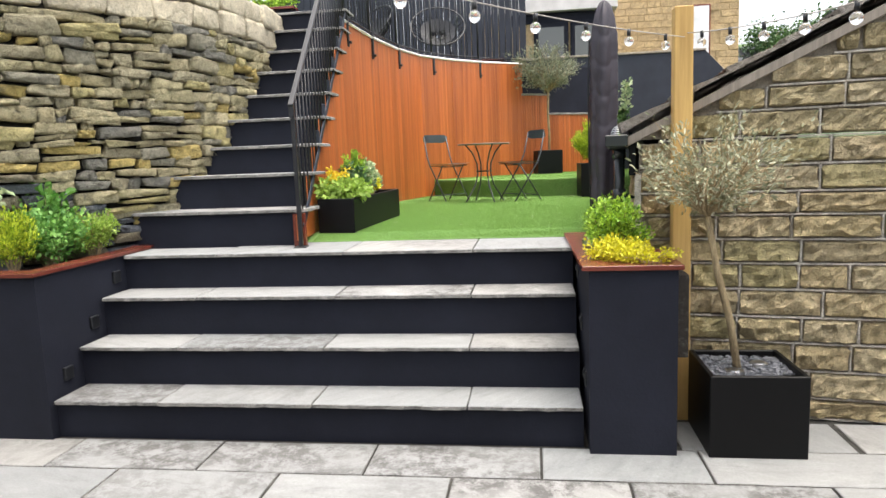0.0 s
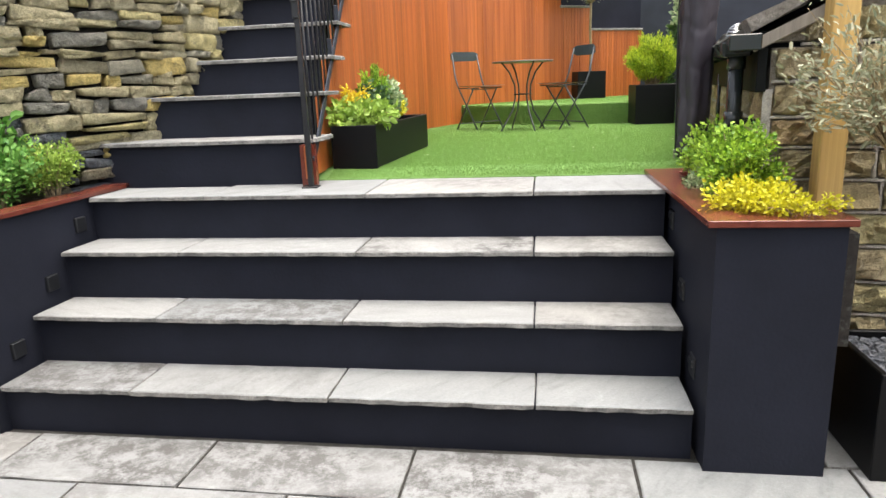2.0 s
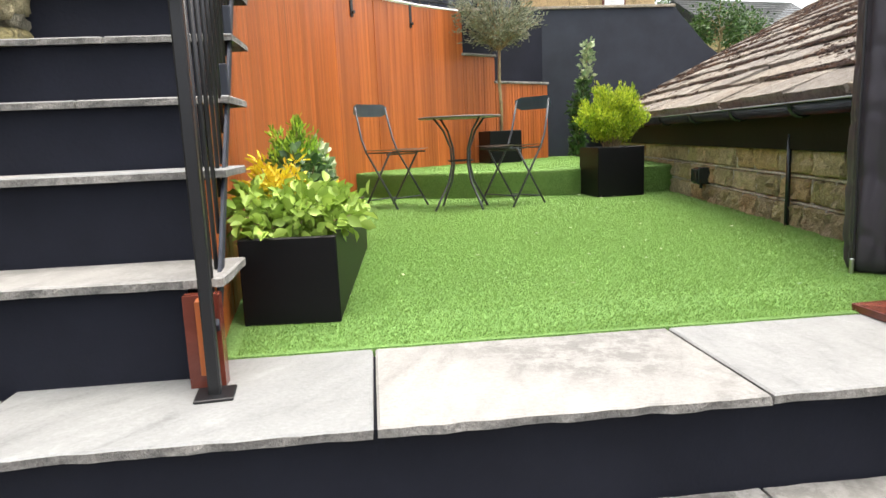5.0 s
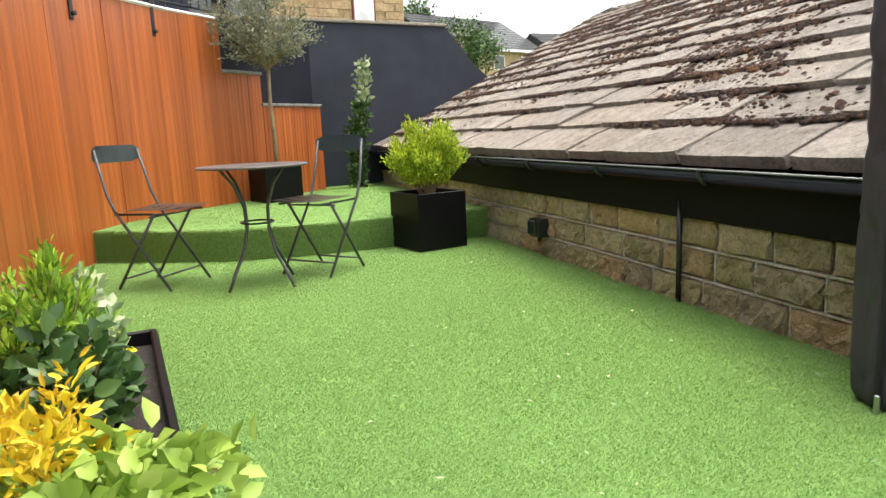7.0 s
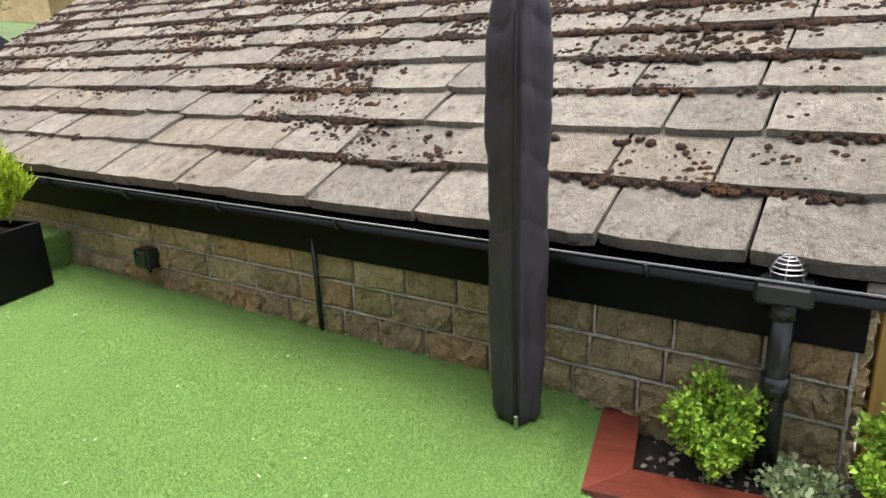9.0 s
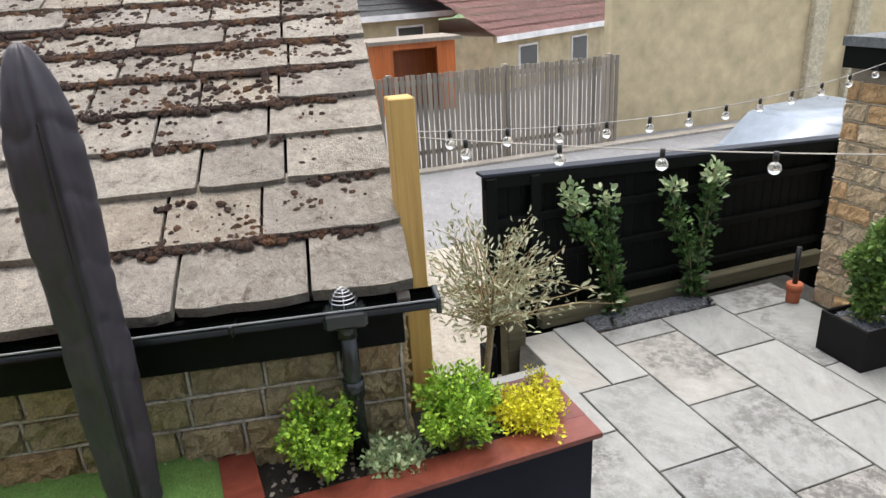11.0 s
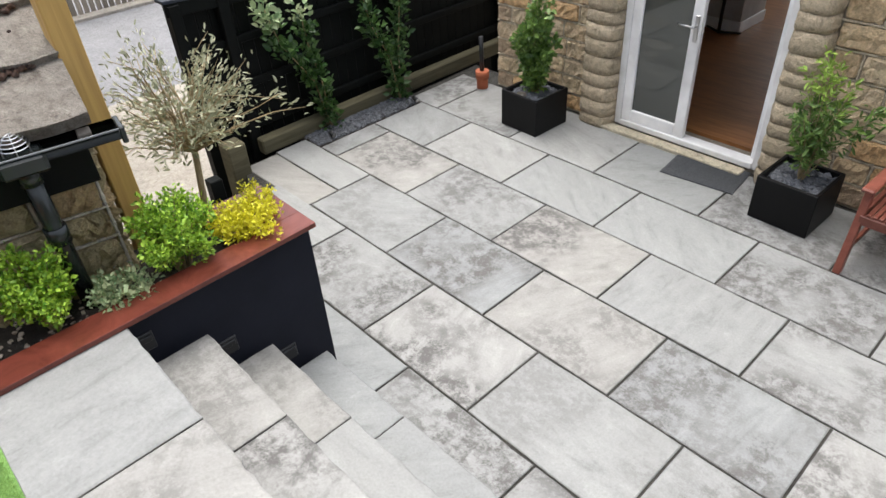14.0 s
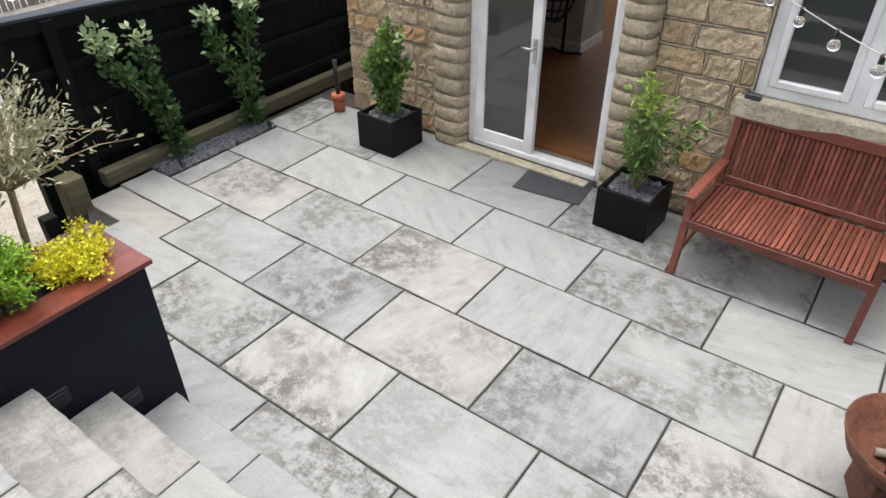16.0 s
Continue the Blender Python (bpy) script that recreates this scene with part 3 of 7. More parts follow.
def left_planter():
    p = thing("left_planter", (-2.6, 4.2, 0), "charcoal rendered planter with a timber capping at the foot of the drystone wall", "raised planter", kind="structure")
    t = Matrix.Translation((2.6, -4.2, 0))
    pts = [(-2.29, 3.84), (-2.29, 4.95), (-2.37, 5.2), (-2.45, 5.2), (-2.45, 3.95), (-4.2, 3.95), (-4.2, 3.84)]
    part("planter_wall", prism([(x + 2.6, y - 4.2) for x, y in reversed(pts)][::-1], -0.01, 0.975), M_CHAR, p)
    part("soil", boxed((-4.2, 3.95, 0.3), (-2.45, 5.2, 0.93), 0, t), M_SOIL, p, "dark soil")
    for q in ([(-2.27, 3.81), (-2.26, 5.0), (-2.36, 5.3), (-2.5, 5.3), (-2.4, 4.95), (-2.4, 3.95)], [(-4.2, 3.81), (-2.27, 3.81), (-2.4, 3.95), (-4.2, 3.95)]):
        part("capping_board", prism([(x + 2.6, y - 4.2) for x, y in q], 0.977, 1.0, 0.002), M_CAP, p, "smooth red-brown capping board")
    for y, z in ((4.02, 0.35), (4.31, 0.595), (4.586, 0.842)):
        bm = bmesh.new()
        box(bm, (-2.295, y - 0.04, z - 0.04), (-2.272, y + 0.04, z + 0.04), 0.004, t)
        part("step_light", bm, M_BLACKMETAL, p, "square black recessed step light")
    return p


left_planter()

# ---- lawn ----
lawn_bm = prism([(-1.16, 5.2), (-1.0, 5.2), (0.77, 5.2), (0.77, 5.236), (1.33, 5.262), (2.1, 9.9), (2.4, 12.2), (-1.6, 12.2), (-1.34, 7.4)], 0.9, GRASS - 0.006)
cut = bmesh.ops.bisect_plane(lawn_bm, geom=list(lawn_bm.verts) + list(lawn_bm.edges) + list(lawn_bm.faces), plane_co=(0, 5.38, 0), plane_no=(0, 1, 0))
for v in lawn_bm.verts:
    if v.co.z > 1.0 and v.co.y < 5.3:
        v.co.z = 0.979
lawn = obj("lawn", lawn_bm, M_TURF, kind="structure",
           label="bright green artificial grass on the upper level", category="lawn")
STEP = [(-0.95, 9.95), (-0.72, 9.82), (-0.4, 9.52), (-0.03, 9.25), (0.4, 9.10), (0.8, 9.02), (1.25, 8.98), (1.96, 8.9), (2.5, 12.3), (-0.9, 12.3)]
lawn_step = obj("lawn_step", prism(STEP, GRASS - 0.01, 1.25, 0.012), M_TURF, kind="structure", label="raised curved step covered in artificial grass", category="lawn")
base = obj("terrace_fill", prism([(-2.3, 5.9), (-1.2, 5.3), (-1.0, 5.25), (0.9, 5.25), (1.3, 5.25), (2.4, 12.2), (-2.3, 12.2)], -0.5, 0.9), M_DARKEARTH, kind="structure", label="earth fill under the lawn", category="ground")

# ---- barn ----
BA = math.atan2(0.165, 0.986)
BARN = Matrix.Translation((1.12, 4.48, 0)) @ Matrix.Rotation(-BA, 4, "Z")      # x across the gable, y along the eaves
SLOPE = 0.485
EAVE_Z = 1.70
BLEN, BWID = 8.2, 7.0
LANE = BARN @ Matrix.Rotation(radians(-90), 4, "Z")                       # side wall: x runs towards the gable (-v), face towards -u


def barn():
    b = thing("barn", BARN, "low stone barn with a mossy stone slate roof", "barn", kind="structure")
    part("wall_heart", boxed((0.052, 0.035, -0.6), (BWID - 0.3, BLEN, 1.6)), M_MORTAR, b, "sandy mortar")
    bm = bmesh.new()
    v = [bm.verts.new(p) for p in ((0.045, 0.035, 1.625), (3.5, 0.035, 1.615 + 3.5 * SLOPE), (6.9, 0.035, 1.6), (0.045, 0.2, 1.625), (3.5, 0.2, 1.615 + 3.5 * SLOPE), (6.9, 0.2, 1.6))]
    for f in ((0, 1, 2), (5, 4, 3), (0, 3, 4, 1), (1, 4, 5, 2), (2, 5, 3, 0)):
        bm.faces.new([v[i] for i in f])
    part("gable_heart", bm, M_MORTAR, b, "sandy mortar")
    
    def under_roof(x0, x1, z0, z1):
        z = z1 - 0.02
        need = (z0 + 0.05 - 1.61) / SLOPE
        lo = max(x0, 0.03 + max(0.0, need))
        return [(lo, x1)] if x1 - lo > 0.06 else []

    coursed(b, Matrix.Translation((0.03, 0.03, 0)), 3.2, [0.12, 0.16, 0.16, 0.15, 0.16, 0.15, 0.14, 0.14, 0.13, 0.15, 0.15, 0.15, 0.13, 0.15, 0.15, 0.15, 0.15, 0.15, 0.15, 0.15], M_BARN, 11, (0.24, 0.46), 0.026, 0.036, under_roof, roof=lambda x: 1.60 + (x + 0.03) * SLOPE)
    side = Matrix.Translation((0.045, 7.8, 1.0)) @ Matrix.Rotation(radians(-90), 4, "Z")
    coursed(b, side, 7.78, [0.145, 0.14, 0.15], M_BARN, 12, (0.2, 0.4), 0.024, 0.03)
    low = Matrix.Translation((0.045, 0.9, 0.0)) @ Matrix.Rotation(radians(-90), 4, "Z")
    coursed(b, low, 0.88, [0.17] * 6, M_BARN, 13, (0.2, 0.36), 0.02, 0.028)
    part("fascia", boxed((-0.005, 0.0, 1.42), (0.035, BLEN, 1.67), 0.003), M_BLACKWOOD, b, "black painted fascia board")
    # barge strip under the verge
    ang = -math.atan(SLOPE)
    m = Matrix.Translation((-0.02, 0.0, EAVE_Z - 0.115)) @ Matrix.Rotation(ang, 4, "Y")
    part("barge_board", boxed((0, -0.03, 0), (4.2, 0.02, 0.05), 0.004, m), M_PALE, b, "weathered grey barge board")
    bm = bmesh.new()
    v = [bm.verts.new(p) for p in ((-0.03, -0.03, EAVE_Z - 0.07), (3.55, -0.03, EAVE_Z - 0.07 + 3.58 * SLOPE), (3.55, BLEN, EAVE_Z - 0.07 + 3.58 * SLOPE), (-0.03, BLEN, EAVE_Z - 0.07))]
    f = bm.faces.new(v)
    bmesh.ops.solidify(bm, geom=[f], thickness=0.02)
    part("roof_deck", bm, M_BLACKWOOD, b)
    bm = boxed((3.55, -0.03, 3.3), (7.0, BLEN, 3.34), 0, Matrix.Translation((3.55, 0, 3.33)) @ Matrix.Rotation(-ang, 4, "Y") @ Matrix.Translation((-3.55, 0, -3.33)))
    part("far_roof_slope", bm, M_GREYTILE, b)
    return b


barn_ob = barn()


def roof_slates(b):
    rnd = random.Random(21)
    run = math.hypot(1, SLOPE)
    m = Matrix.Translation((-0.06, 0, EAVE_Z - 0.03)) @ Matrix.Rotation(-math.atan(SLOPE), 4, "Y")
    s = 0.0
    k = 0
    while s < 3.85:
        g = max(0.17, 0.33 - 0.012 * k)
        y = -0.05
        while y < BLEN:
            w = rnd.uniform(0.34, 0.62) * (1.0 if k < 5 else 0.8)
            if y + w > BLEN - 0.1:
                w = BLEN - y
            th = rnd.uniform(0.03, 0.044)
            L, W = g + 0.09, w - 0.015
            n = 5
            verts, top = [], []
            front = [(rnd.uniform(-0.004, 0.004) + (0.009 if i in (0, n) else 0), W * i / n) for i in range(n + 1)]
            for x, yy in front:
                verts.append((x, yy, -0.02 if k == 0 else 0.0))
            for x, yy in front:
                verts.append((x - 0.003, yy, th + rnd.uniform(-0.003, 0.003)))
            for i in range(n + 1):
                verts.append((L * 0.5, W * i / n, th + rnd.uniform(-0.005, 0.005)))
            for i in range(n + 1):
                verts.append((L, W * i / n, th - 0.012))
            faces = []
            for r in range(3):
                for i in range(n):
                    a = r * (n + 1) + i
                    faces.append((a + 1, a, a + n + 1, a + n + 2))
            faces += [(0, n + 1, 2 * n + 2, 3 * n + 3)[::-1], (n, 2 * n + 1, 3 * n + 2, 4 * n + 3)]
            lift = Matrix.Translation((s + rnd.uniform(-0.012, 0.012), y + 0.006, 0.004 + rnd.uniform(0, 0.006))) @ Matrix.Rotation(radians(4.2 + rnd.uniform(-0.5, 0.5)), 4, "Y") @ Matrix.Rotation(radians(rnd.uniform(-0.5, 0.5)), 4, "X")
            raw("roof_slate", verts, faces, M_ROOF, b, at=m @ lift)
            y += w
        s += g
        k += 1


# ---- house ----
HY = 0.45


def house():
    h = thing("house", (0, HY, 0), "honey sandstone house with white plastic doors and windows", "house", kind="structure")
    rnd = random.Random(5)
    doorL, doorR = 0.11, 1.39
    winR, winL, winB, winT = -0.80, -2.55, 1.0, 1.95
    heart = bmesh.new()
    for x0, x1, z0, z1 in ((doorR, 2.75, -0.5, 2.12), (winR, doorL, -0.5, 2.12), (winL, winR, -0.5, winB), (winL, winR, 1.99, 2.12), (-6, winL, -0.5, 2.12), (doorL, doorR, 1.95, 2.12), (doorL, doorR, -0.5, 0.03)):
        box(heart, (x0, -0.26, z0), (x1, -0.04, z1))
    part("wall", heart, M_MORTAR, h, "mortar and stone heart of the wall")
    part("end_wall", boxed((2.52, -6, -0.5), (2.75, -0.26, 2.12)), M_MORTAR, h)
    for a, b in (((-6, -6.2, -0.5), (-0.6, -6, 2.12)), ((2.2, -6.2, -0.5), (2.7, -6, 2.12)), ((-0.6, -6.2, -0.5), (2.2, -6, 0.5)), ((-0.6, -6.2, 1.95), (2.2, -6, 2.12))):
        part("back_wall", boxed(a, b), M_PLASTER, h)
    # unseen area lamp added at the back to brighten the floor behind the door
    room_fill = bpy.data.lights.new("room_fill_light", "AREA")
    room_fill.shape, room_fill.size, room_fill.size_y, room_fill.energy, room_fill.color = "RECTANGLE", 2.7, 1.4, 8, (0.93, 0.97, 1.0)
    lamp = new("room_fill_light", room_fill)
    lamp.parent = h
    lamp.matrix_basis = Matrix.Translation((0.8, -5.98, 1.22)) @ Matrix.Rotation(radians(90), 4, "X")
    part("ceiling", boxed((-6, -6, 2.02), (2.47, -0.26, 2.07)), M_PLASTER, h)
    part("inner_floor", boxed((-6, -6, -0.02), (2.47, -0.26, 0.06)), M_FLOORWOOD, h, "brown wooden floor")
    part("inner_wall", boxed((1.55, -3.05, 0.06), (2.45, -2.5, 2.0)), M_PLASTER, h, "white inner wall end")
    part("skirting", boxed((1.535, -3.06, 0.06), (2.46, -2.485, 0.18), 0.004), M_WHITE, h, "white skirting board")
    part("inner_wall", boxed((-6.2, -6, -0.5), (-6, -0.26, 2.12)), M_PLASTER, h)
    part("upper_roof", boxed((-6.2, -6.2, 2.13), (2.76, 0.08, 2.2)), M_GREYTILE, h)
    part("fascia", boxed((-6.2, 0.02, 1.97), (2.76, 0.05, 2.125), 0.003), M_BLACKWOOD, h, "black painted fascia board")
    return h


house_ob = house()


def door(h):
    d = thing("patio_door", (0.75, 0, 0), "pair of white plastic glazed doors, one leaf open onto a wooden floor", "")
    d.parent = h
    x0, x1, z0, z1 = -0.64, 0.64, 0.03, 1.93
    bm = bmesh.new()
    for a, b in (((x0, -0.10, z0), (x0 + 0.06, -0.02, z1)), ((x1 - 0.06, -0.10, z0), (x1, -0.02, z1)), ((x0 + 0.06, -0.10, z1 - 0.06), (x1 - 0.06, -0.02, z1)), ((x0 + 0.06, -0.12, z0), (x1 - 0.06, -0.01, z0 + 0.05))):
        box(bm, a, b, 0.006)
    part("door_frame", bm, M_WHITE, d, "white plastic door frame")

    def leaf(at):
        bm = bmesh.new()
        w, lo, hi = 0.575, z0 + 0.05, z1 - 0.06
        for a, b in (((0, 0, lo), (0.085, 0.05, hi)), ((w - 0.085, 0, lo), (w, 0.05, hi)), ((0.085, 0, lo), (w - 0.085, 0.05, lo + 0.1)), ((0.085, 0, hi - 0.085), (w - 0.085, 0.05, hi))):
            box(bm, a, b, 0.007, at)
        lf = part("door_leaf", bm, M_WHITE, d, "white glazed door leaf")
        part("pane", boxed((0.08, 0.02, lo + 0.095), (w - 0.08, 0.03, hi - 0.08), 0, at), M_GLASS, lf, "dark reflecting door glass")
        return lf

    lf = leaf(Matrix.Translation((0.005, -0.075, 0)))
    bm = bmesh.new()
    box(bm, (0.025, -0.025, 0.86), (0.058, -0.013, 1.06), 0.005)
    tube(bm, [(0.042, -0.02, 0.98), (0.042, 0.025, 0.98), (0.16, 0.028, 0.985)], 0.009)
    part("handle", bm, M_CHROME, lf, "brushed steel lever handle")
    leaf(Matrix.Translation((-0.58, -0.08, 0)) @ Matrix.Rotation(radians(-97), 4, "Z"))
    return d


door(house_ob)


def window(h):
    w = thing("window", (-1.68, 0, 0), "white plastic casement window above a stone sill", "")
    w.parent = h
    bm = bmesh.new()
    x0, x1, z0, z1 = -0.87, 0.87, 1.0, 1.95
    box(bm, (x0, -0.13, z0), (x0 + 0.07, -0.055, z1), 0.006)
    box(bm, (x1 - 0.07, -0.13, z0), (x1, -0.055, z1), 0.006)
    box(bm, (x0 + 0.07, -0.13, z0), (x1 - 0.07, -0.055, z0 + 0.07), 0.006)
    box(bm, (x0 + 0.07, -0.13, z1 - 0.07), (x1 - 0.07, -0.055, z1), 0.006)
    for x in (-0.29, 0.29):
        box(bm, (x - 0.04, -0.13, z0 + 0.07), (x + 0.04, -0.055, z1 - 0.07), 0.006)
    part("window_frame", bm, M_WHITE, w, "white plastic window frame")
    for a, b in ((-0.8, -0.33), (-0.25, 0.25), (0.33, 0.8)):
        bm = bmesh.new()
        box(bm, (a, -0.12, z0 + 0.07), (a + 0.05, -0.045, z1 - 0.07), 0.008)
        box(bm, (b - 0.05, -0.12, z0 + 0.07), (b, -0.045, z1 - 0.07), 0.008)
        box(bm, (a + 0.05, -0.12, z0 + 0.07), (b - 0.05, -0.045, z0 + 0.12), 0.008)
        box(bm, (a + 0.05, -0.12, z1 - 0.12), (b - 0.05, -0.045, z1 - 0.07), 0.008)
        c = part("casement", bm, M_WHITE, w, "white casement")
        part("pane", boxed((a + 0.045, -0.09, z0 + 0.115), (b - 0.045, -0.08, z1 - 0.115)), M_GLASS, c, "dark reflecting window glass")
    bm = boxed((-0.98, -0.2, 0.86), (0.96, 0.05, 0.998), 0.01)
    part("window_sill", bm, M_COPE, w, "pale stone window sill")
    return w


window(house_ob)


def house_stones(h):
    rnd = random.Random(31)
    face = Matrix.Rotation(radians(180), 4, "Z")
    # the stones face +y: x runs from the start towards -x
    def keeper(start):
        holes = [(start - b, start - a, lo, hi) for a, b, lo, hi in ((-0.14, 1.70, 0.0, 1.95), (-2.55, -0.80, 0.86, 2.0))]

        def keep(x0, x1, z0, z1):
            spans = [(x0, x1)]
            for a, b, lo, hi in holes:
                if z1 <= lo + 0.03 or z0 >= hi - 0.03:
                    continue
                out = []
                for p, q in spans:
                    if q <= a or p >= b:
                        out.append((p, q))
                        continue
                    if p < a:
                        out.append((p, a))
                    if q > b:
                        out.append((b, q))
                spans = out
            return spans
        return keep
    coursed(h, Matrix.Translation((2.75, -0.035, 0)) @ face, 1.05, [0.15, 0.16, 0.155, 0.165, 0.15, 0.155, 0.165, 0.15, 0.16, 0.155, 0.15, 0.16], M_HOUSE, 32, (0.18, 0.36), 0.022, 0.017, keeper(2.75), pointing=M_PALEPOINT)
    coursed(h, Matrix.Translation((-0.14, -0.035, 0)) @ face, 3.3, [0.17, 0.175, 0.17, 0.175, 0.17, 0.18, 0.175, 0.17, 0.175, 0.18, 0.17], M_HOUSE, 33, (0.22, 0.44), 0.024, 0.017, keeper(-0.14), pointing=M_PALEPOINT)
    for mid, wide in ((1.545, 0.155), (-0.015, 0.125)):
        core = bmesh.new()
        tube(core, [(mid, -0.035, 0.0), (mid, -0.035, 1.95)], wide * 0.93, 16)
        part("pointing", core, M_PALEPOINT, h, "pale mortar between the rounded stones")
        z = 0.0
        while z < 1.9:
            hh = rnd.uniform(0.1, 0.15)
            n = 9
            verts, faces = [], []
            for j in range(4):
                zz = (hh - 0.008) * j / 3
                for i in range(n):
                    a = math.pi * i / (n - 1)
                    r = wide * (1.0 if j in (1, 2) else 0.965) * (1 + rnd.uniform(-0.035, 0.035)) * (1 if i not in (0, n - 1) else 1.03)
                    ex = math.copysign(abs(math.cos(a)) ** 0.5, math.cos(a))
                    ey = abs(math.sin(a)) ** 0.6
                    verts.append((ex * r, ey * 0.155 * r / wide, zz))
            for j in range(3):
                for i in range(n - 1):
                    a = j * n + i
                    faces.append((a, a + n, a + n + 1, a + 1))
            faces.append(tuple(range(n)))
            faces.append(tuple(reversed(range(3 * n, 4 * n))))
            raw("quoin", verts, faces, M_QUOIN, h, at=Matrix.Translation((mid, -0.035, z)), smooth=True)
            z += hh
    part("threshold_slab", boxed((0.2, -0.0, -0.01), (1.5, 0.1, 0.03), 0.006), M_COPE, h, "pale stone threshold")


# ---- walls behind the lawn ----
CED = [(-1.10, 4.95), (-1.19, 5.9), (-1.27, 6.9), (-1.285, 7.4), (-1.25, 8.15), (-1.14, 9.0), (-0.95, 9.7), (-0.6, 10.25), (-0.1, 10.75), (0.42, 11.15)]


def path_at(pts, d):
    for a, b in zip(pts, pts[1:]):
        l = math.dist(a, b)
        if d <= l:
            return (a[0] + (b[0] - a[0]) * d / l, a[1] + (b[1] - a[1]) * d / l, math.atan2(b[1] - a[1], b[0] - a[0]))
        d -= l
    return (*b, math.atan2(b[1] - a[1], b[0] - a[0]))


def cedar_wall():
    c = thing("cedar_wall", (-1.2, 8, 1.0), "tall curving wall clad in oiled orange-brown cedar boards", "clad wall", kind="structure")
    rnd = random.Random(41)
    inv = Matrix.Translation((1.2, -8, -1.0))
    total = sum(math.dist(a, b) for a, b in zip(CED, CED[1:]))
    d = 0.0
    boards = {}
    while d < total - 0.01:
        w = rnd.choice((0.035, 0.05, 0.09, 0.11))
        w = min(w, total - d)
        x, y, a = path_at(CED, d + w / 2)
        if y < UP[0][0]:
            top = 1.2
        elif y < 7.2:
            k = max(i for i, (yy, _) in enumerate(UP) if yy <= y)
            top = UP[k][1] - 0.03
        else:
            top = 2.95
        top = min(top, 2.95)
        bot = GRASS - 0.01 if y < 9.9 else 1.2
        key = (w, round(top, 3), bot)
        if key not in boards:
            me = bpy.data.meshes.new("board")
            bm = boxed((-w / 2 + 0.0004, -0.01, bot - 1.0), (w / 2 - 0.0004, 0.012, top - 1.0), 0.0012)
            bm.to_mesh(me)
            bm.free()
            me.materials.append(M_CEDAR)
            boards[key] = me
        ob = new("board", boards[key])
        ob.parent = c
        ob.matrix_basis = inv @ Matrix.Translation((x, y, 1.0)) @ Matrix.Rotation(a, 4, "Z") @ Matrix.Translation((0, rnd.uniform(-0.0012, 0.0004), 0))
        d += w
    # stepped lower pieces
    for (ax, ay), (bx, by), top in (((0.42, 11.15), (0.84, 11.42), 2.47), ((0.84, 11.42), (1.60, 11.9), 2.17)):
        L = math.hypot(bx - ax, by - ay)
        a = math.atan2(by - ay, bx - ax)
        d = 0
        while d < L - 0.005:
            w = min(0.045, L - d)
            ob = part("board", boxed((0.001, -0.01, 1.2), (w - 0.001, 0.012, top), 0.002), M_CEDAR, c)
            ob.matrix_basis = inv @ Matrix.Translation((ax, ay, 0)) @ Matrix.Rotation(a, 4, "Z") @ Matrix.Translation((d, rnd.uniform(-0.003, 0.001), 0))
            d += w
        ob = part("coping", boxed((-0.02, -0.03, top), (L + 0.01, 0.2, top + 0.03), 0.005), M_EDGE, c, "thin grey stone coping")
        ob.matrix_basis = inv @ Matrix.Translation((ax, ay, 0)) @ Matrix.Rotation(a, 4, "Z")
        ob = part("backing", boxed((0, 0.014, 1.0), (L, 0.18, top - 0.003)), M_CHAR, c)
        ob.matrix_basis = inv @ Matrix.Translation((ax, ay, 0)) @ Matrix.Rotation(a, 4, "Z")
    return c


terrace = obj("upper_terrace", prism([(-1.33, 7.22), (-1.325, 7.4), (-1.29, 8.15), (-1.18, 9.02), (-0.99, 9.74), (-0.64, 10.30), (-0.14, 10.81), (0.38, 11.2), (1.62, 12.19), (1.62, 14.2), (-6, 14.2), (-6, 7.5), (-2.0, 7.5), (-2.0, 7.25)][::1], 0.9, 2.955),
               M_CHAR, kind="structure", label="upper terrace held behind the cedar wall", category="terrace")
fill = obj("stair_fill", prism([(-1.18, 5.1), (-1.33, 7.0), (-2.0, 7.3), (-2.0, 5.1)][::1], 0.5, 1.0), M_CHAR, kind="structure")
cedar_wall()

dark_wall = bmesh.new()
v = [dark_wall.verts.new(p) for p in ((0.3, 12.2, 0.9), (4.9, 12.2, 0.9), (4.9, 12.2, 1.9), (3.86, 12.2, 2.66), (3.42, 12.2, 3.14), (0.3, 12.2, 3.14))]
f = dark_wall.faces.new(v)
ex = bmesh.ops.extrude_face_region(dark_wall, geom=[f])["geom"]
bmesh.ops.translate(dark_wall, vec=(0, 0.3, 0), verts=[e for e in ex if isinstance(e, bmesh.types.BMVert)])
bmesh.ops.recalc_face_normals(dark_wall, faces=dark_wall.faces)
dw = obj("wall_north", dark_wall, M_BLUEGREY, kind="structure", label="slate-blue painted boundary wall with a sloping end", category="wall")
cope = bmesh.new()
box(cope, (0.28, 12.17, 3.14), (3.42, 12.54, 3.175), 0.005)
tube(cope, [(3.42, 12.35, 3.15), (3.86, 12.35, 2.68), (4.9, 12.35, 1.92)], 0.035, 4)
part("coping", cope, M_MORTAR, dw)

DRY = [(-5.2, 2.4), (-4.3, 3.05), (-3.4, 3.9), (-2.62, 4.8), (-2.26, 5.3), (-2.07, 5.62), (-1.98, 6.0), (-1.93, 6.5), (-1.95, 7.2)]


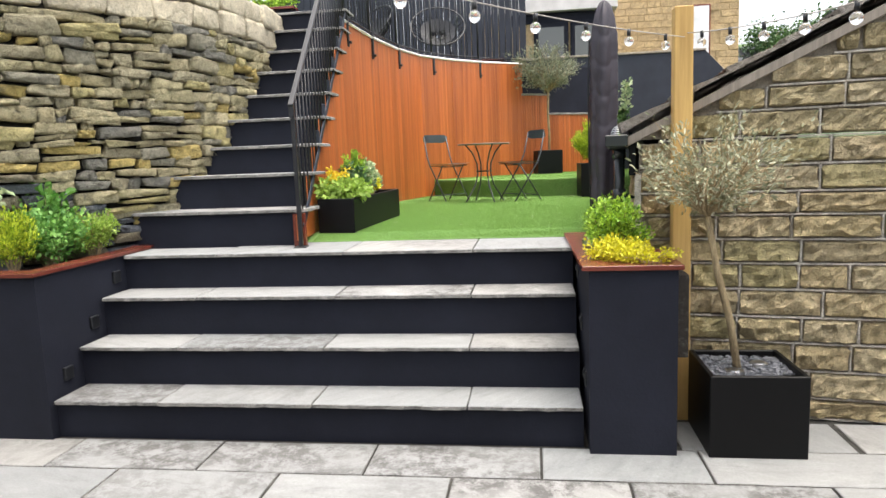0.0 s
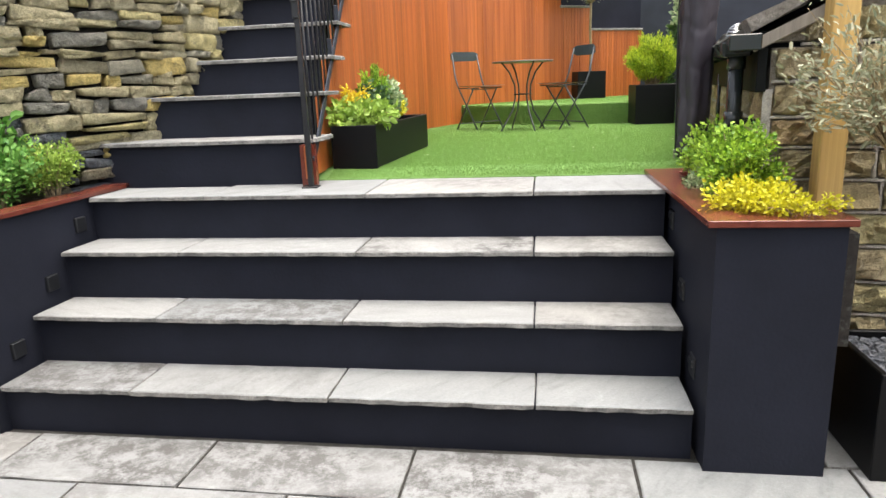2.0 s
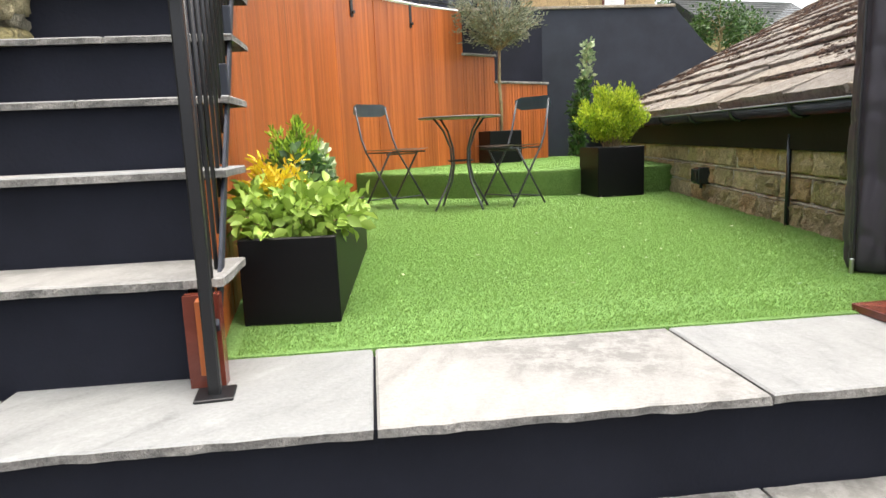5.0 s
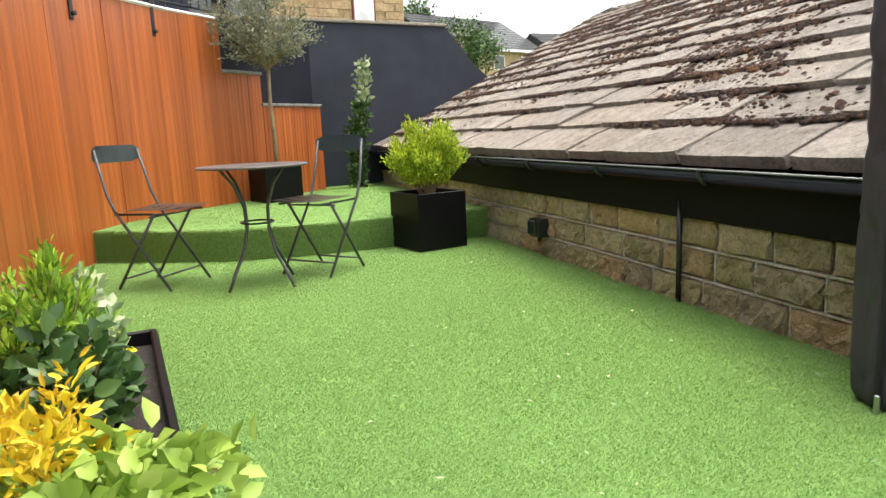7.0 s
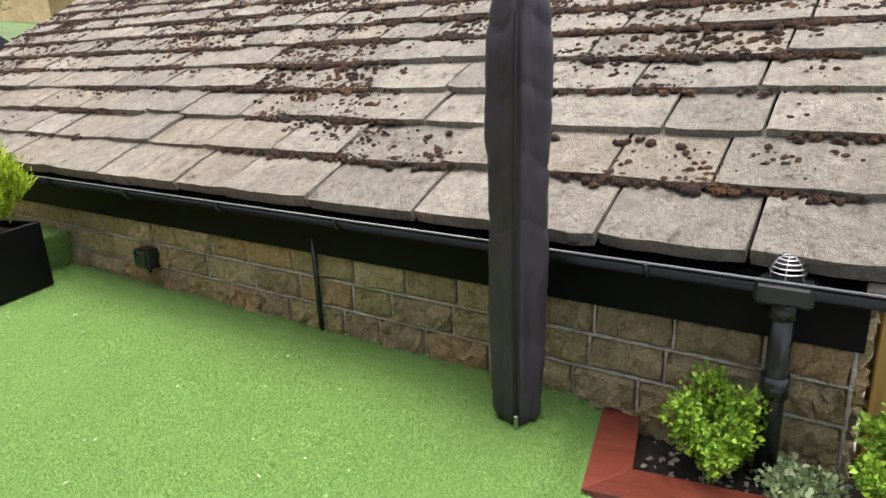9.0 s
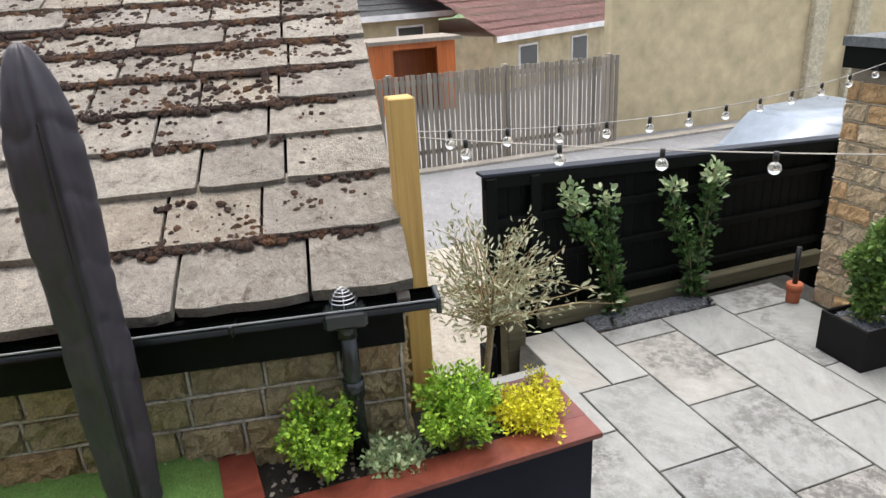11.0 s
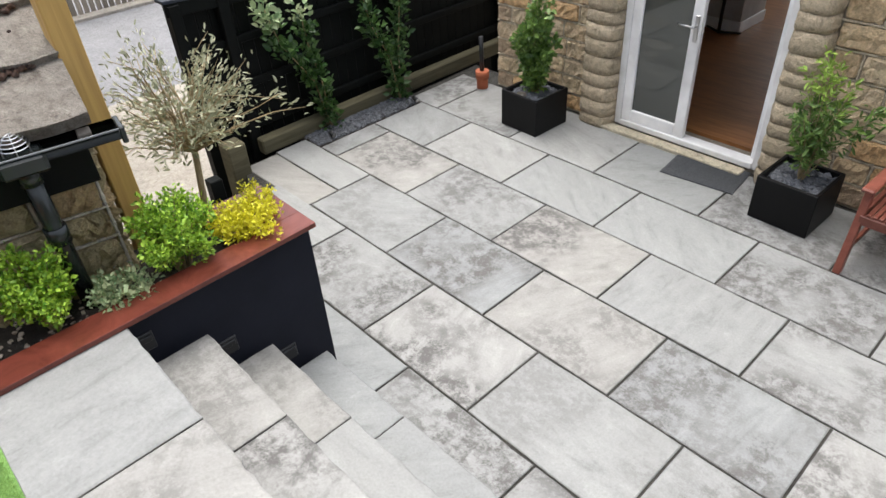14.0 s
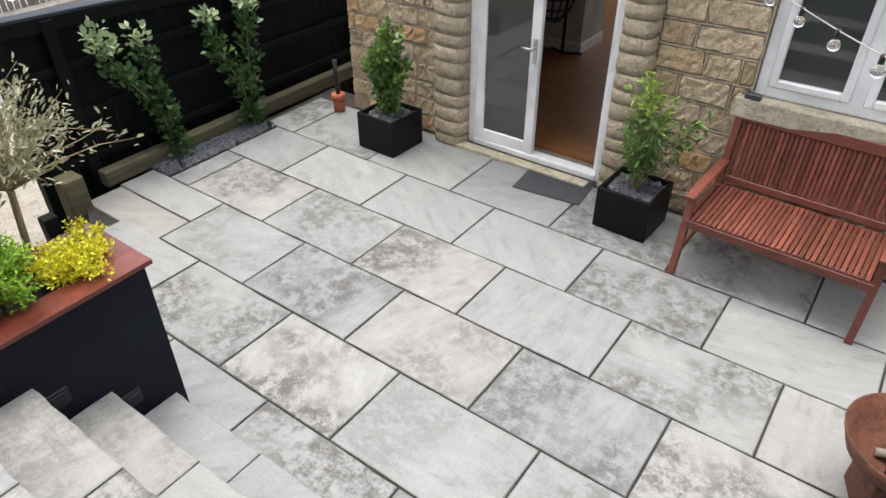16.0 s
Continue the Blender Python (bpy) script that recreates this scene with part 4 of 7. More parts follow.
def dry_wall():
    w = thing("drystone_wall", (-2.6, 4.8, 0), "curving drystone retaining wall in dark and ochre stones", "drystone wall", kind="structure")
    inv = Matrix.Translation((2.6, -4.8, 0))
    back = [(x - 0.62, y + 0.1) for x, y in DRY][::-1]
    front = [(x - 0.035, y + 0.03) for x, y in DRY]
    part("heart", prism([(x + 2.6, y - 4.8) for x, y in front + back], 0.0, 2.9), M_DARKEARTH, w)
    rnd = random.Random(51)
    total = sum(math.dist(a, b) for a, b in zip(DRY, DRY[1:]))
    z = 0.55
    n = 0
    while z < 2.98:
        cope = z > 2.62
        hh = rnd.uniform(0.17, 0.2) if cope else rnd.choice((0.05, 0.06, 0.07, 0.08, 0.095, 0.11, 0.135))
        d = 1.0 + rnd.uniform(-0.2, 0.0)
        while d < total:
            ww = rnd.uniform(0.28, 0.42) if cope else rnd.choice((rnd.uniform(0.08, 0.16), rnd.uniform(0.14, 0.3), rnd.uniform(0.2, 0.42))) * (0.75 + hh * 2)
            x, y, a = path_at(DRY, d + ww / 2)
            if y < 3.0 and z < 0.9:
                d += ww
                continue
            low = L4 - 0.05
            for (yy, zz), lx in zip(UP, LEFTX):
                if y > yy + 0.05 and x > -2.6:
                    low = zz
            if z + hh > low - 0.1:
                parts = [(0, hh)]
                if not cope and hh > 0.09 and rnd.random() < 0.4:
                    parts = [(0, hh * 0.45), (hh * 0.45, hh * 0.55)]
                for dz, h2 in parts:
                    v, f = rock(ww - 0.01, h2 - 0.008, rnd.uniform(0.02, 0.035) if cope else rnd.uniform(0.03, 0.055), rnd, 8, 4, 0.26, 0.02, 0.09, 0.82)
                    m = inv @ Matrix.Translation((x, y, z + dz)) @ Matrix.Rotation(a, 4, "Z") @ Matrix.Rotation(radians(rnd.uniform(-2.5, 2.5)), 4, "Y") @ Matrix.Translation((-ww / 2, rnd.uniform(-0.02, 0.02), 0))
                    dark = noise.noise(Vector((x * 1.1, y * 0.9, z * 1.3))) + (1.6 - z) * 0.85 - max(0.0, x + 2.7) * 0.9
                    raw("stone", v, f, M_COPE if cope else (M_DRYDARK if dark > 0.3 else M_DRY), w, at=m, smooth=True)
                    n += 1
            d += ww
        z += hh
    return w

# ---- loose things ----
def hollow(x0, y0, x1, y1, h, t):
    """An open box with walls t thick."""
    bm = bmesh.new()
    rings = []
    for i, z in ((0, 0), (0, h), (t, h), (t, 0.03)):
        rings.append([bm.verts.new(p) for p in ((x0 + i, y0 + i, z), (x1 - i, y0 + i, z), (x1 - i, y1 - i, z), (x0 + i, y1 - i, z))])
    bm.faces.new(rings[0][::-1])
    for a, b in zip(rings, rings[1:]):
        for k in range(4):
            bm.faces.new((a[k], a[(k + 1) % 4], b[(k + 1) % 4], b[k]))
    bm.faces.new(rings[-1])
    bmesh.ops.bevel(bm, geom=list(bm.edges), offset=0.004, segments=1, affect="EDGES")
    return bm


def cube_planter(x, y, z, size, height, label, turn=0.0, fill=None):
    t = thing("cube_planter", pose(x, y, z, 0, 0, turn), label, "planter")
    s = size / 2
    bm = hollow(-s, -s, s, s, height, 0.025)
    part("box_body", bm, M_POT, t, "matt black square box")
    part("filling", boxed((-s + 0.026, -s + 0.026, 0.03), (s - 0.026, s - 0.026, height - 0.045)), fill or M_SLATECHIP, t, "grey slate chippings")
    return t


cube_planter(1.655, 4.02, 0, 0.475, 0.43, "large black cube planter with slate chippings holding an olive standard")
cube_planter(1.32, 8.83, GRASS, 0.40, 0.40, "black cube planter holding a golden conifer on the lawn", 4, M_SOIL)
cube_planter(0.80, 11.0, 1.25, 0.38, 0.36, "black cube planter holding an olive tree on the raised grass", 10)
cube_planter(1.94, 0.84, 0, 0.40, 0.32, "black cube planter beside the house door", -2)
cube_planter(-0.285, 0.775, 0, 0.40, 0.32, "black cube planter between the door and the bench", -2)

trough = thing("trough_planter", pose(-0.905, 6.06, GRASS - 0.01, 0, 0, -3), "long black trough planter filled with mixed shrubs at the cedar wall", "planter")
bm = hollow(-0.145, -0.70, 0.145, 0.70, 0.265, 0.02)
part("box_body", bm, M_POT, trough, "matt black trough")
part("soil", boxed((-0.124, -0.679, 0.035), (0.124, 0.679, 0.22)), M_SOIL, trough, "dark soil")

post = thing("timber_post", pose(1.385, 4.355, 0, 0, 0, -2), "tall square green-treated pine post carrying the string lights", "post")
part("shaft", boxed((-0.05, -0.05, -0.02), (0.05, 0.05, 2.33), 0.005), M_POST, post, "square pine shaft")

# ---- parasol ----
umb = thing("parasol", pose(1.072, 5.537, GRASS, 0.6, 0.5, 0), "closed parasol in a long dark grey zipped cover", "parasol")


def cover_radius(a, z):
    """Half-width of the cover: flat folded panels, a pinch at each fold line, a puckered round top."""
    prof = [(0.0, 0.070), (0.03, 0.082), (0.25, 0.09), (0.63, 0.096), (1.0, 0.098), (1.3, 0.097), (1.42, 0.09), (1.5, 0.076), (1.56, 0.056), (1.595, 0.034), (1.61, 0.012)]
    k = max(i for i in range(len(prof) - 1) if prof[i][0] <= z)
    (z0, r0), (z1, r1) = prof[k], prof[k + 1]
    r = r0 + (r1 - r0) * (z - z0) / (z1 - z0)
    side = 2 * math.pi / 5
    b = (a + 0.35 + 0.12 * math.sin(2.3 * z)) % side - side / 2
    flat = -0.10 * math.cos(b / side * math.pi * 2)
    crease = -0.06 * max(0.0, 1 - abs(((z + 0.03 * math.sin(3 * a)) % 0.212) - 0.106) / 0.02)
    crumple = 0.085 * noise.noise(Vector((math.cos(a) * 1.6, math.sin(a) * 1.6, z * 4.5))) + 0.055 * noise.noise(Vector((math.cos(a) * 5, math.sin(a) * 5, z * 13)))
    seam = -0.16 * max(0.0, 1 - abs(((a - 3.35 + math.pi) % (2 * math.pi)) - math.pi) / 0.16)
    pucker = -0.2 * max(0.0, (z - 1.3) / 0.3) * abs(math.sin(3.5 * a)) ** 0.5
    return r * (1 + flat + crease + crumple + seam + pucker)


bm = bmesh.new()
rings = []
for j in range(107):
    z = min(0.0152 * j, 1.6099)
    rings.append([bm.verts.new((cover_radius(a, z) * math.cos(a), cover_radius(a, z) * math.sin(a), z)) for a in (2 * math.pi * i / 60 for i in range(60))])
for a, b in zip(rings, rings[1:]):
    for k in range(60):
        bm.faces.new((a[k], a[(k + 1) % 60], b[(k + 1) % 60], b[k]))
bm.faces.new(list(reversed(rings[0])))
bm.faces.new(rings[-1])
part("cover", bm, M_FABRIC, umb, "dark grey polyester cover", True)
bm = bmesh.new()
tube(bm, [(-0.104, -0.02, 1.4), (-0.112, -0.02, 1.0), (-0.105, -0.02, 0.5), (-0.088, -0.02, 0.02)], 0.005, 5)
part("zip", bm, M_BLACKMETAL, umb, "black zip with a metal pull")
part("zip_pull", boxed((-0.1, -0.03, -0.005), (-0.088, -0.015, 0.05), 0.003), M_CHROME, umb, "small metal zip pull")

# ---- gutter and pipes on the barn ----
def on_barn(name, pts_label, category):
    return thing(name, BARN, pts_label, category)


g = on_barn("gutter", "black half-round plastic gutter along the barn eave", "gutter")
GU, GZ, GR = -0.068, 1.65, 0.06
bm = bmesh.new()
rows = []
for v in (-0.12, BLEN - 0.3):
    rows.append([bm.verts.new((GU + GR * math.cos(a), v, GZ + GR * math.sin(a))) for a in (math.pi + math.pi * i / 10 for i in range(11))])
for k in range(10):
    bm.faces.new((rows[0][k], rows[0][k + 1], rows[1][k + 1], rows[1][k]))
bmesh.ops.solidify(bm, geom=list(bm.faces), thickness=0.004)
part("channel", bm, M_GUTTER, g, smooth=True)
# thin bead added along the front rim as its painted glint
bm = bmesh.new()
tube(bm, [(GU - GR, -0.115, GZ + 0.001), (GU - GR, BLEN / 2, GZ + 0.001), (GU - GR, BLEN - 0.3, GZ + 0.001)], 0.0045, 6)
part("rim", bm, M_RIMGLINT, g, "glossy grey bead painting the glint along the gutter front rim")
for v in [0.62, 1.15, 1.95, 2.72, 3.5, 4.3, 5.1, 5.9, 6.9]:
    bm = bmesh.new()
    tube(bm, [(GU + (GR + 0.005) * math.cos(a), v, GZ + (GR + 0.005) * math.sin(a)) for a in (math.pi + math.pi * i / 8 for i in range(9))] + [(GU + GR, v, GZ + 0.015)], 0.009, 4)
    part("bracket", bm, M_GUTTER, g)
bm = bmesh.new()
box(bm, (GU - 0.068, 0.14, GZ - 0.075), (GU + 0.06, 0.30, GZ - 0.005), 0.012)
part("outlet", bm, M_GUTTER, g)
bm = bmesh.new()
box(bm, (GU - 0.062, -0.135, GZ - 0.06), (GU + 0.062, -0.115, GZ + 0.006), 0.004)
part("stop_end", bm, M_GUTTER, g)
dp = on_barn("downpipe", "round dark grey plastic downpipe running into the planter", "pipe")
bm = bmesh.new()
tube(bm, [(GU, 0.22, GZ - 0.07), (GU, 0.22, 1.3), (GU, 0.22, 0.9)], 0.034, 14)
part("pipe", bm, M_GUTTER, dp, smooth=False)
bm = bmesh.new()
tube(bm, [(GU, 0.22, 1.33), (GU, 0.22, 1.255)], 0.042, 14)
part("socket", bm, M_GUTTER, dp)
bm = bmesh.new()
tube(bm, [(GU, 0.22, GZ - 0.065), (GU, 0.22, GZ - 0.13)], 0.041, 14)
part("socket", bm, M_GUTTER, dp)
bm = boxed((GU - 0.01, 0.2, 1.27), (0.03, 0.24, 1.3), 0.003)
part("clip", bm, M_GUTTER, dp)
cage = on_barn("leaf_guard", "round wire leaf guard sitting in the gutter outlet", "leaf guard")
for q in range(5):
    bm = bmesh.new()
    tilt = radians(8 + 80 * q / 5)
    r, z = 0.05 * math.cos(tilt), GZ + 0.012 + 0.055 * math.sin(tilt)
    tube(bm, [(GU + r * math.cos(a), 0.22 + r * math.sin(a), z) for a in (math.pi * 2 * i / 18 for i in range(19))], 0.0024, 4, cap=False)
    part("wire", bm, M_CHROME, cage)
for q in range(3):
    bm = bmesh.new()
    tube(bm, [Vector((GU, 0.22, GZ)) + Matrix.Rotation(q * math.pi / 3, 3, "Z") @ Vector((0.052 * math.cos(a), 0, 0.07 * math.sin(a))) for a in (math.pi * i / 10 for i in range(11))], 0.0022, 4, cap=False)
    part("wire", bm, M_CHROME, cage)
vp = on_barn("waste_pipe", "thin black upright pipe on the stone wall under the gutter", "pipe")
bm = bmesh.new()
tube(bm, [(0.0, 2.22, 1.5), (0.0, 2.22, 1.02)], 0.013, 8)
part("pipe", bm, M_GUTTER, vp)
sk = on_barn("outdoor_socket", "black weatherproof socket box on the stone wall", "socket")
bm = boxed((-0.065, 3.50, 1.15), (0.03, 3.62, 1.27), 0.012, segments=2)
part("case", bm, M_GUTTER, sk)
part("cover_flap", boxed((-0.08, 3.51, 1.165), (-0.062, 3.61, 1.26), 0.006), M_GUTTER, sk)
bm = bmesh.new()
tube(bm, [(-0.02, 3.56, 1.15), (-0.02, 3.56, 1.12)], 0.012, 8)
part("cable_gland", bm, M_GUTTER, sk)

# ---- moss on the roof ----
def roof_moss():
    rnd = random.Random(77)
    m = BARN @ Matrix.Translation((-0.06, 0, EAVE_Z - 0.03)) @ Matrix.Rotation(-math.atan(SLOPE), 4, "Y")
    verts, faces = [], []
    lines = []
    s, k = 0.0, 0
    while s < 3.85:
        lines.append(s)
        s += max(0.17, 0.33 - 0.012 * k)
        k += 1

    def blob(x, y, r, h):
        n = len(verts)
        sq = rnd.uniform(0.8, 1.25)
        for j, (rr, z) in enumerate(((1.0, 0.0), (0.85, 0.55), (0.45, 1.0))):
            for i in range(7):
                a = 2 * math.pi * i / 7 + j
                q = r * rr * rnd.uniform(0.75, 1.2)
                verts.append(tuple(m @ Vector((x + q * math.cos(a) / sq, y + q * math.sin(a) * sq, 0.028 + h * z * rnd.uniform(0.8, 1.2)))))
        for j in range(2):
            for i in range(7):
                a, b = n + j * 7 + i, n + j * 7 + (i + 1) % 7
                faces.append((a, b, b + 7, a + 7))
        faces.append(tuple(n + 14 + i for i in range(7)))

    for _ in range(62000):
        y = rnd.uniform(0.05, BLEN)
        line = rnd.choice(lines[1:])
        dens = noise.noise(Vector((line * 1.3, y * 0.9, 3.0))) + 0.26 * min(line, 2.5) - 0.2
        if dens + 0.35 * noise.noise(Vector((line * 9, y * 5.0, 8.0))) < rnd.uniform(-0.1, 0.42):
            continue
        if rnd.random() < 0.6:
            x = line + rnd.uniform(-0.03, 0.02)
        else:
            x = line + 0.25 * rnd.random() ** 1.7
        r = rnd.choice((0.005, 0.006, 0.007, 0.009, 0.011, 0.013, 0.017, 0.022)) * (1.15 if line > 1.2 else 1.0)
        blob(x, y, r, r * rnd.uniform(0.3, 0.5) + 0.004)
        if r > 0.015:
            for _ in range(rnd.randint(0, 2)):
                blob(x + rnd.uniform(-0.03, 0.03), y + rnd.uniform(-0.06, 0.06), r * rnd.uniform(0.5, 1.0), r * 0.45 + 0.004)
    ob = raw("roof_moss", verts, faces, M_MOSS, kind="stuff", smooth=True)
    tagged(ob, "clumps of dry brown moss on the stone roof", "moss")


roof_moss()


# ---- plants ----
def leaf_shape(kind):
    if kind == "long":
        return [(0, 0, 0), (0.32, 0.14, 0.04), (0.7, 0.13, 0.03), (1.0, 0, -0.04), (0.7, -0.13, 0.03), (0.32, -0.14, 0.04)]
    if kind == "needle":
        return [(0, 0, 0), (0.4, 0.16, 0.05), (0.8, 0.12, 0.06), (1.0, 0, 0.0), (0.8, -0.12, 0.06), (0.4, -0.16, 0.05)]
    return [(0, 0, 0), (0.25, 0.26, 0.05), (0.6, 0.3, 0.06), (1.0, 0, -0.05), (0.6, -0.3, 0.06), (0.25, -0.26, 0.05)]


def leaves(name, points, dirs, sizes, kind, material, parent, label="", seed=0, spread=0.6):
    """One mesh of separate bent leaves at points, growing along dirs."""
    rng = np.random.default_rng(seed)
    n = len(points)
    P = np.asarray(points, float)
    D = np.asarray(dirs, float) + rng.normal(0, spread, (n, 3))
    D /= np.linalg.norm(D, axis=1, keepdims=True) + 1e-9
    R = rng.normal(0, 1, (n, 3))
    S = np.cross(D, R)
    S /= np.linalg.norm(S, axis=1, keepdims=True) + 1e-9
    N = np.cross(D, S)
    flip = np.where(N[:, 2:3] < 0, -1, 1)
    N, S = N * flip, S * flip
    L = np.asarray(leaf_shape(kind))
    sz = np.asarray(sizes, float)[:, None, None]
    V = P[:, None, :] + sz * (L[None, :, 0:1] * D[:, None] + L[None, :, 1:2] * S[:, None] + L[None, :, 2:3] * N[:, None] * 2)
    V = V.reshape(-1, 3)
    k = len(L)
    me = bpy.data.meshes.new(name)
    me.vertices.add(n * k)
    me.vertices.foreach_set("co", V.ravel())
    idx = []
    quads = np.array([[0, 1, 2, 3], [0, 3, 4, 5]])
    F = (np.arange(n)[:, None, None] * k + quads[None]).reshape(-1, 4)
    me.loops.add(F.size)
    me.loops.foreach_set("vertex_index", F.ravel())
    me.polygons.add(len(F))
    me.polygons.foreach_set("loop_start", np.arange(len(F)) * 4)
    me.update(calc_edges=True)
    me.materials.append(material)
    ob = new(name, me)
    ob.parent = parent
    return tagged(ob, label)


def shrub(at, size, count, leaf, material, label, category="shrub", kind="broad", seed=1, stems=14, colour2=None, wild=0.25, up=0.6, hollow=0.45, name="shrub"):
    """A bush: stems fan out of its foot and carry twigs thick with small leaves."""
    rng = np.random.default_rng(seed)
    t = thing(name, at, label, category)
    sx, sy, sz = size
    tips = []
    bm = bmesh.new()
    for i in range(stems):
        a = 2 * math.pi * (i + rng.uniform(-0.3, 0.3)) / stems
        r = math.sqrt(rng.uniform(0.05, 1.0))
        tip = Vector((math.cos(a) * r * sx, math.sin(a) * r * sy, sz * (0.45 + 0.5 * math.sqrt(max(0, 1 - r * r))) * rng.uniform(0.8, 1.12)))
        mid = tip * 0.5 + Vector((0, 0, sz * 0.1))
        tube(bm, [(0.1 * tip.x, 0.1 * tip.y, -0.03), mid, tip], 0.005, 4, 0.002)
        tips.append((Vector((0.1 * tip.x, 0.1 * tip.y, 0)), mid, tip))
    part("branchwork", bm, M_BARK, t)
    pts, dirs, sizes = [], [], []
    for _ in range(count):
        a, m2, b = tips[rng.integers(len(tips))]
        u = rng.uniform(hollow, 1.05)
        p = a * (1 - u) ** 2 + m2 * 2 * u * (1 - u) + b * u * u
        off = Vector(rng.normal(0, 1, 3))
        off = off.normalized() * rng.uniform(0, 1) ** 0.5 * wild * min(sx, sz) * (1.1 - 0.35 * u) * 1.6
        q = p + off
        if q.z < 0.01:
            q.z = abs(q.z) + 0.01
        pts.append(q)
        d = (off.normalized() * 0.6 + Vector((q.x / sx * 0.4, q.y / sy * 0.4, up)))
        dirs.append(d)
        sizes.append(leaf * rng.uniform(0.6, 1.25))
    if colour2:
        cut = int(len(pts) * 0.8)
        order = sorted(range(len(pts)), key=lambda i: pts[i].z + rng.uniform(-0.05, 0.05))
        lo, hi = order[:cut], order[cut:]
        leaves("leaves", [pts[i] for i in lo], [dirs[i] for i in lo], [sizes[i] for i in lo], kind, material, t, seed=seed)
        leaves("young_leaves", [pts[i] for i in hi], [dirs[i] for i in hi], [sizes[i] for i in hi], kind, colour2, t, seed=seed + 1)
    else:
        leaves("leaves", pts, dirs, sizes, kind, material, t, seed=seed)
    return t


def olive_tree(at, trunk, crown, count, leaf, material, label, seed=3, twigs=60, lean=(0, 0), wide=1.0, name="olive_tree", extra=()):
    """A standard: a bare leaning trunk and a loose ball of arching twigs with narrow leaves."""
    rng = np.random.default_rng(seed)
    t = thing(name, at, label, "tree")
    bm = bmesh.new()
    top = Vector((lean[0], lean[1], trunk))
    tube(bm, [(0, 0, -0.03), top * 0.33 + Vector((0.008, 0, 0)), top * 0.66 - Vector((0.008, 0.004, 0)), top], 0.021, 9, 0.016)
    part("trunk", bm, M_BARK, t, "slender pale brown trunk")
    bm = bmesh.new()
    pts, dirs, sizes = [], [], []
    centre = top + Vector((0, 0, crown * 0.85))
    for i in range(twigs + 2 * len(extra)):
        d = Vector(rng.normal(0, 1, 3)).normalized()
        d.z = d.z * 0.8 + 0.1
        r = crown * rng.uniform(0.7, 1.15) * (1.25 if rng.uniform() < 0.12 else 1)
        tip = centre + Vector((d.x * r * wide, d.y * r * wide, d.z * r))
        if i >= twigs:
            tip = centre + Vector(extra[(i - twigs) // 2]) * (1 if i % 2 else 0.8) + d * 0.06
        m1 = top.lerp(tip, 0.35) + Vector((0, 0, crown * 0.15)) + Vector(rng.normal(0, 0.02, 3))
        m2 = top.lerp(tip, 0.7) + Vector((0, 0, crown * 0.12)) + Vector(rng.normal(0, 0.03, 3))
        tube(bm, [top, m1, m2, tip], 0.0055, 4, 0.0012)
        for _ in range(count // twigs):
            u = rng.uniform(0.35, 1.05)
            p = (m1.lerp(m2, (u - 0.35) / 0.35) if u < 0.7 else m2.lerp(tip, (u - 0.7) / 0.3)) + Vector(rng.normal(0, crown * 0.07, 3))
            pts.append(p)
            dirs.append((tip - m1).normalized() * 0.8)
            sizes.append(leaf * rng.uniform(0.6, 1.25))
    part("branch_frame", bm, M_BARK, t)
    leaves("leaves", pts, dirs, sizes, "long", material, t, seed=seed, spread=0.5)
    return t


olive_tree((1.62, 4.02, 0.385), 0.83, 0.30, 1900, 0.036, M_OLIVEPALE, "olive standard with a sparse pale crown in a black cube planter", 3, 85, (-0.18, -0.04), 1.15, extra=[(-0.32, -0.48, -0.05), (-0.1, -0.42, -0.12), (0.2, -0.3, 0.18)])
olive_tree((0.82, 11.0, 1.56), 0.93, 0.40, 4800, 0.045, M_OLIVE, "olive standard with a round grey-green crown on the raised grass", 5, 80, (0.0, 0.0), 1.15)
shrub((1.32, 8.83, GRASS + 0.36), (0.27, 0.27, 0.5), 17000, 0.03, M_CONIFER, "dense golden-green conifer bush in a black cube planter", kind="needle", seed=7, stems=46, wild=0.15, up=1.5, hollow=0.3, name="conifer")
shrub((1.06, 4.86, 0.93), (0.16, 0.17, 0.34), 4200, 0.021, M_LEAF, "bright green box shrub in the raised planter", seed=11, stems=18, wild=0.24, name="box_shrub")
shrub((1.02, 4.33, 0.93), (0.16, 0.18, 0.35), 4800, 0.021, M_LEAF, "bushy green box shrub in the raised planter", seed=12, stems=20, wild=0.24, name="box_shrub")
shrub((0.98, 4.62, 0.93), (0.12, 0.15, 0.13), 900, 0.024, M_VARIEG, "low variegated plant with cream-edged leaves", "plant", seed=13, stems=12, name="variegated_plant")
shrub((1.0, 4.02, 0.955), (0.165, 0.15, 0.14), 2600, 0.019, M_YELLOW, "spreading golden-yellow euonymus over the timber capping", seed=14, stems=20, wild=0.3, up=0.4, name="golden_shrub")
shrub((1.14, 3.86, 1.0), (0.14, 0.07, 0.07), 420, 0.018, M_YELLOW, "trailing golden shoots lying on the timber capping", seed=15, stems=8, wild=0.3, up=0.3, name="golden_shoots")
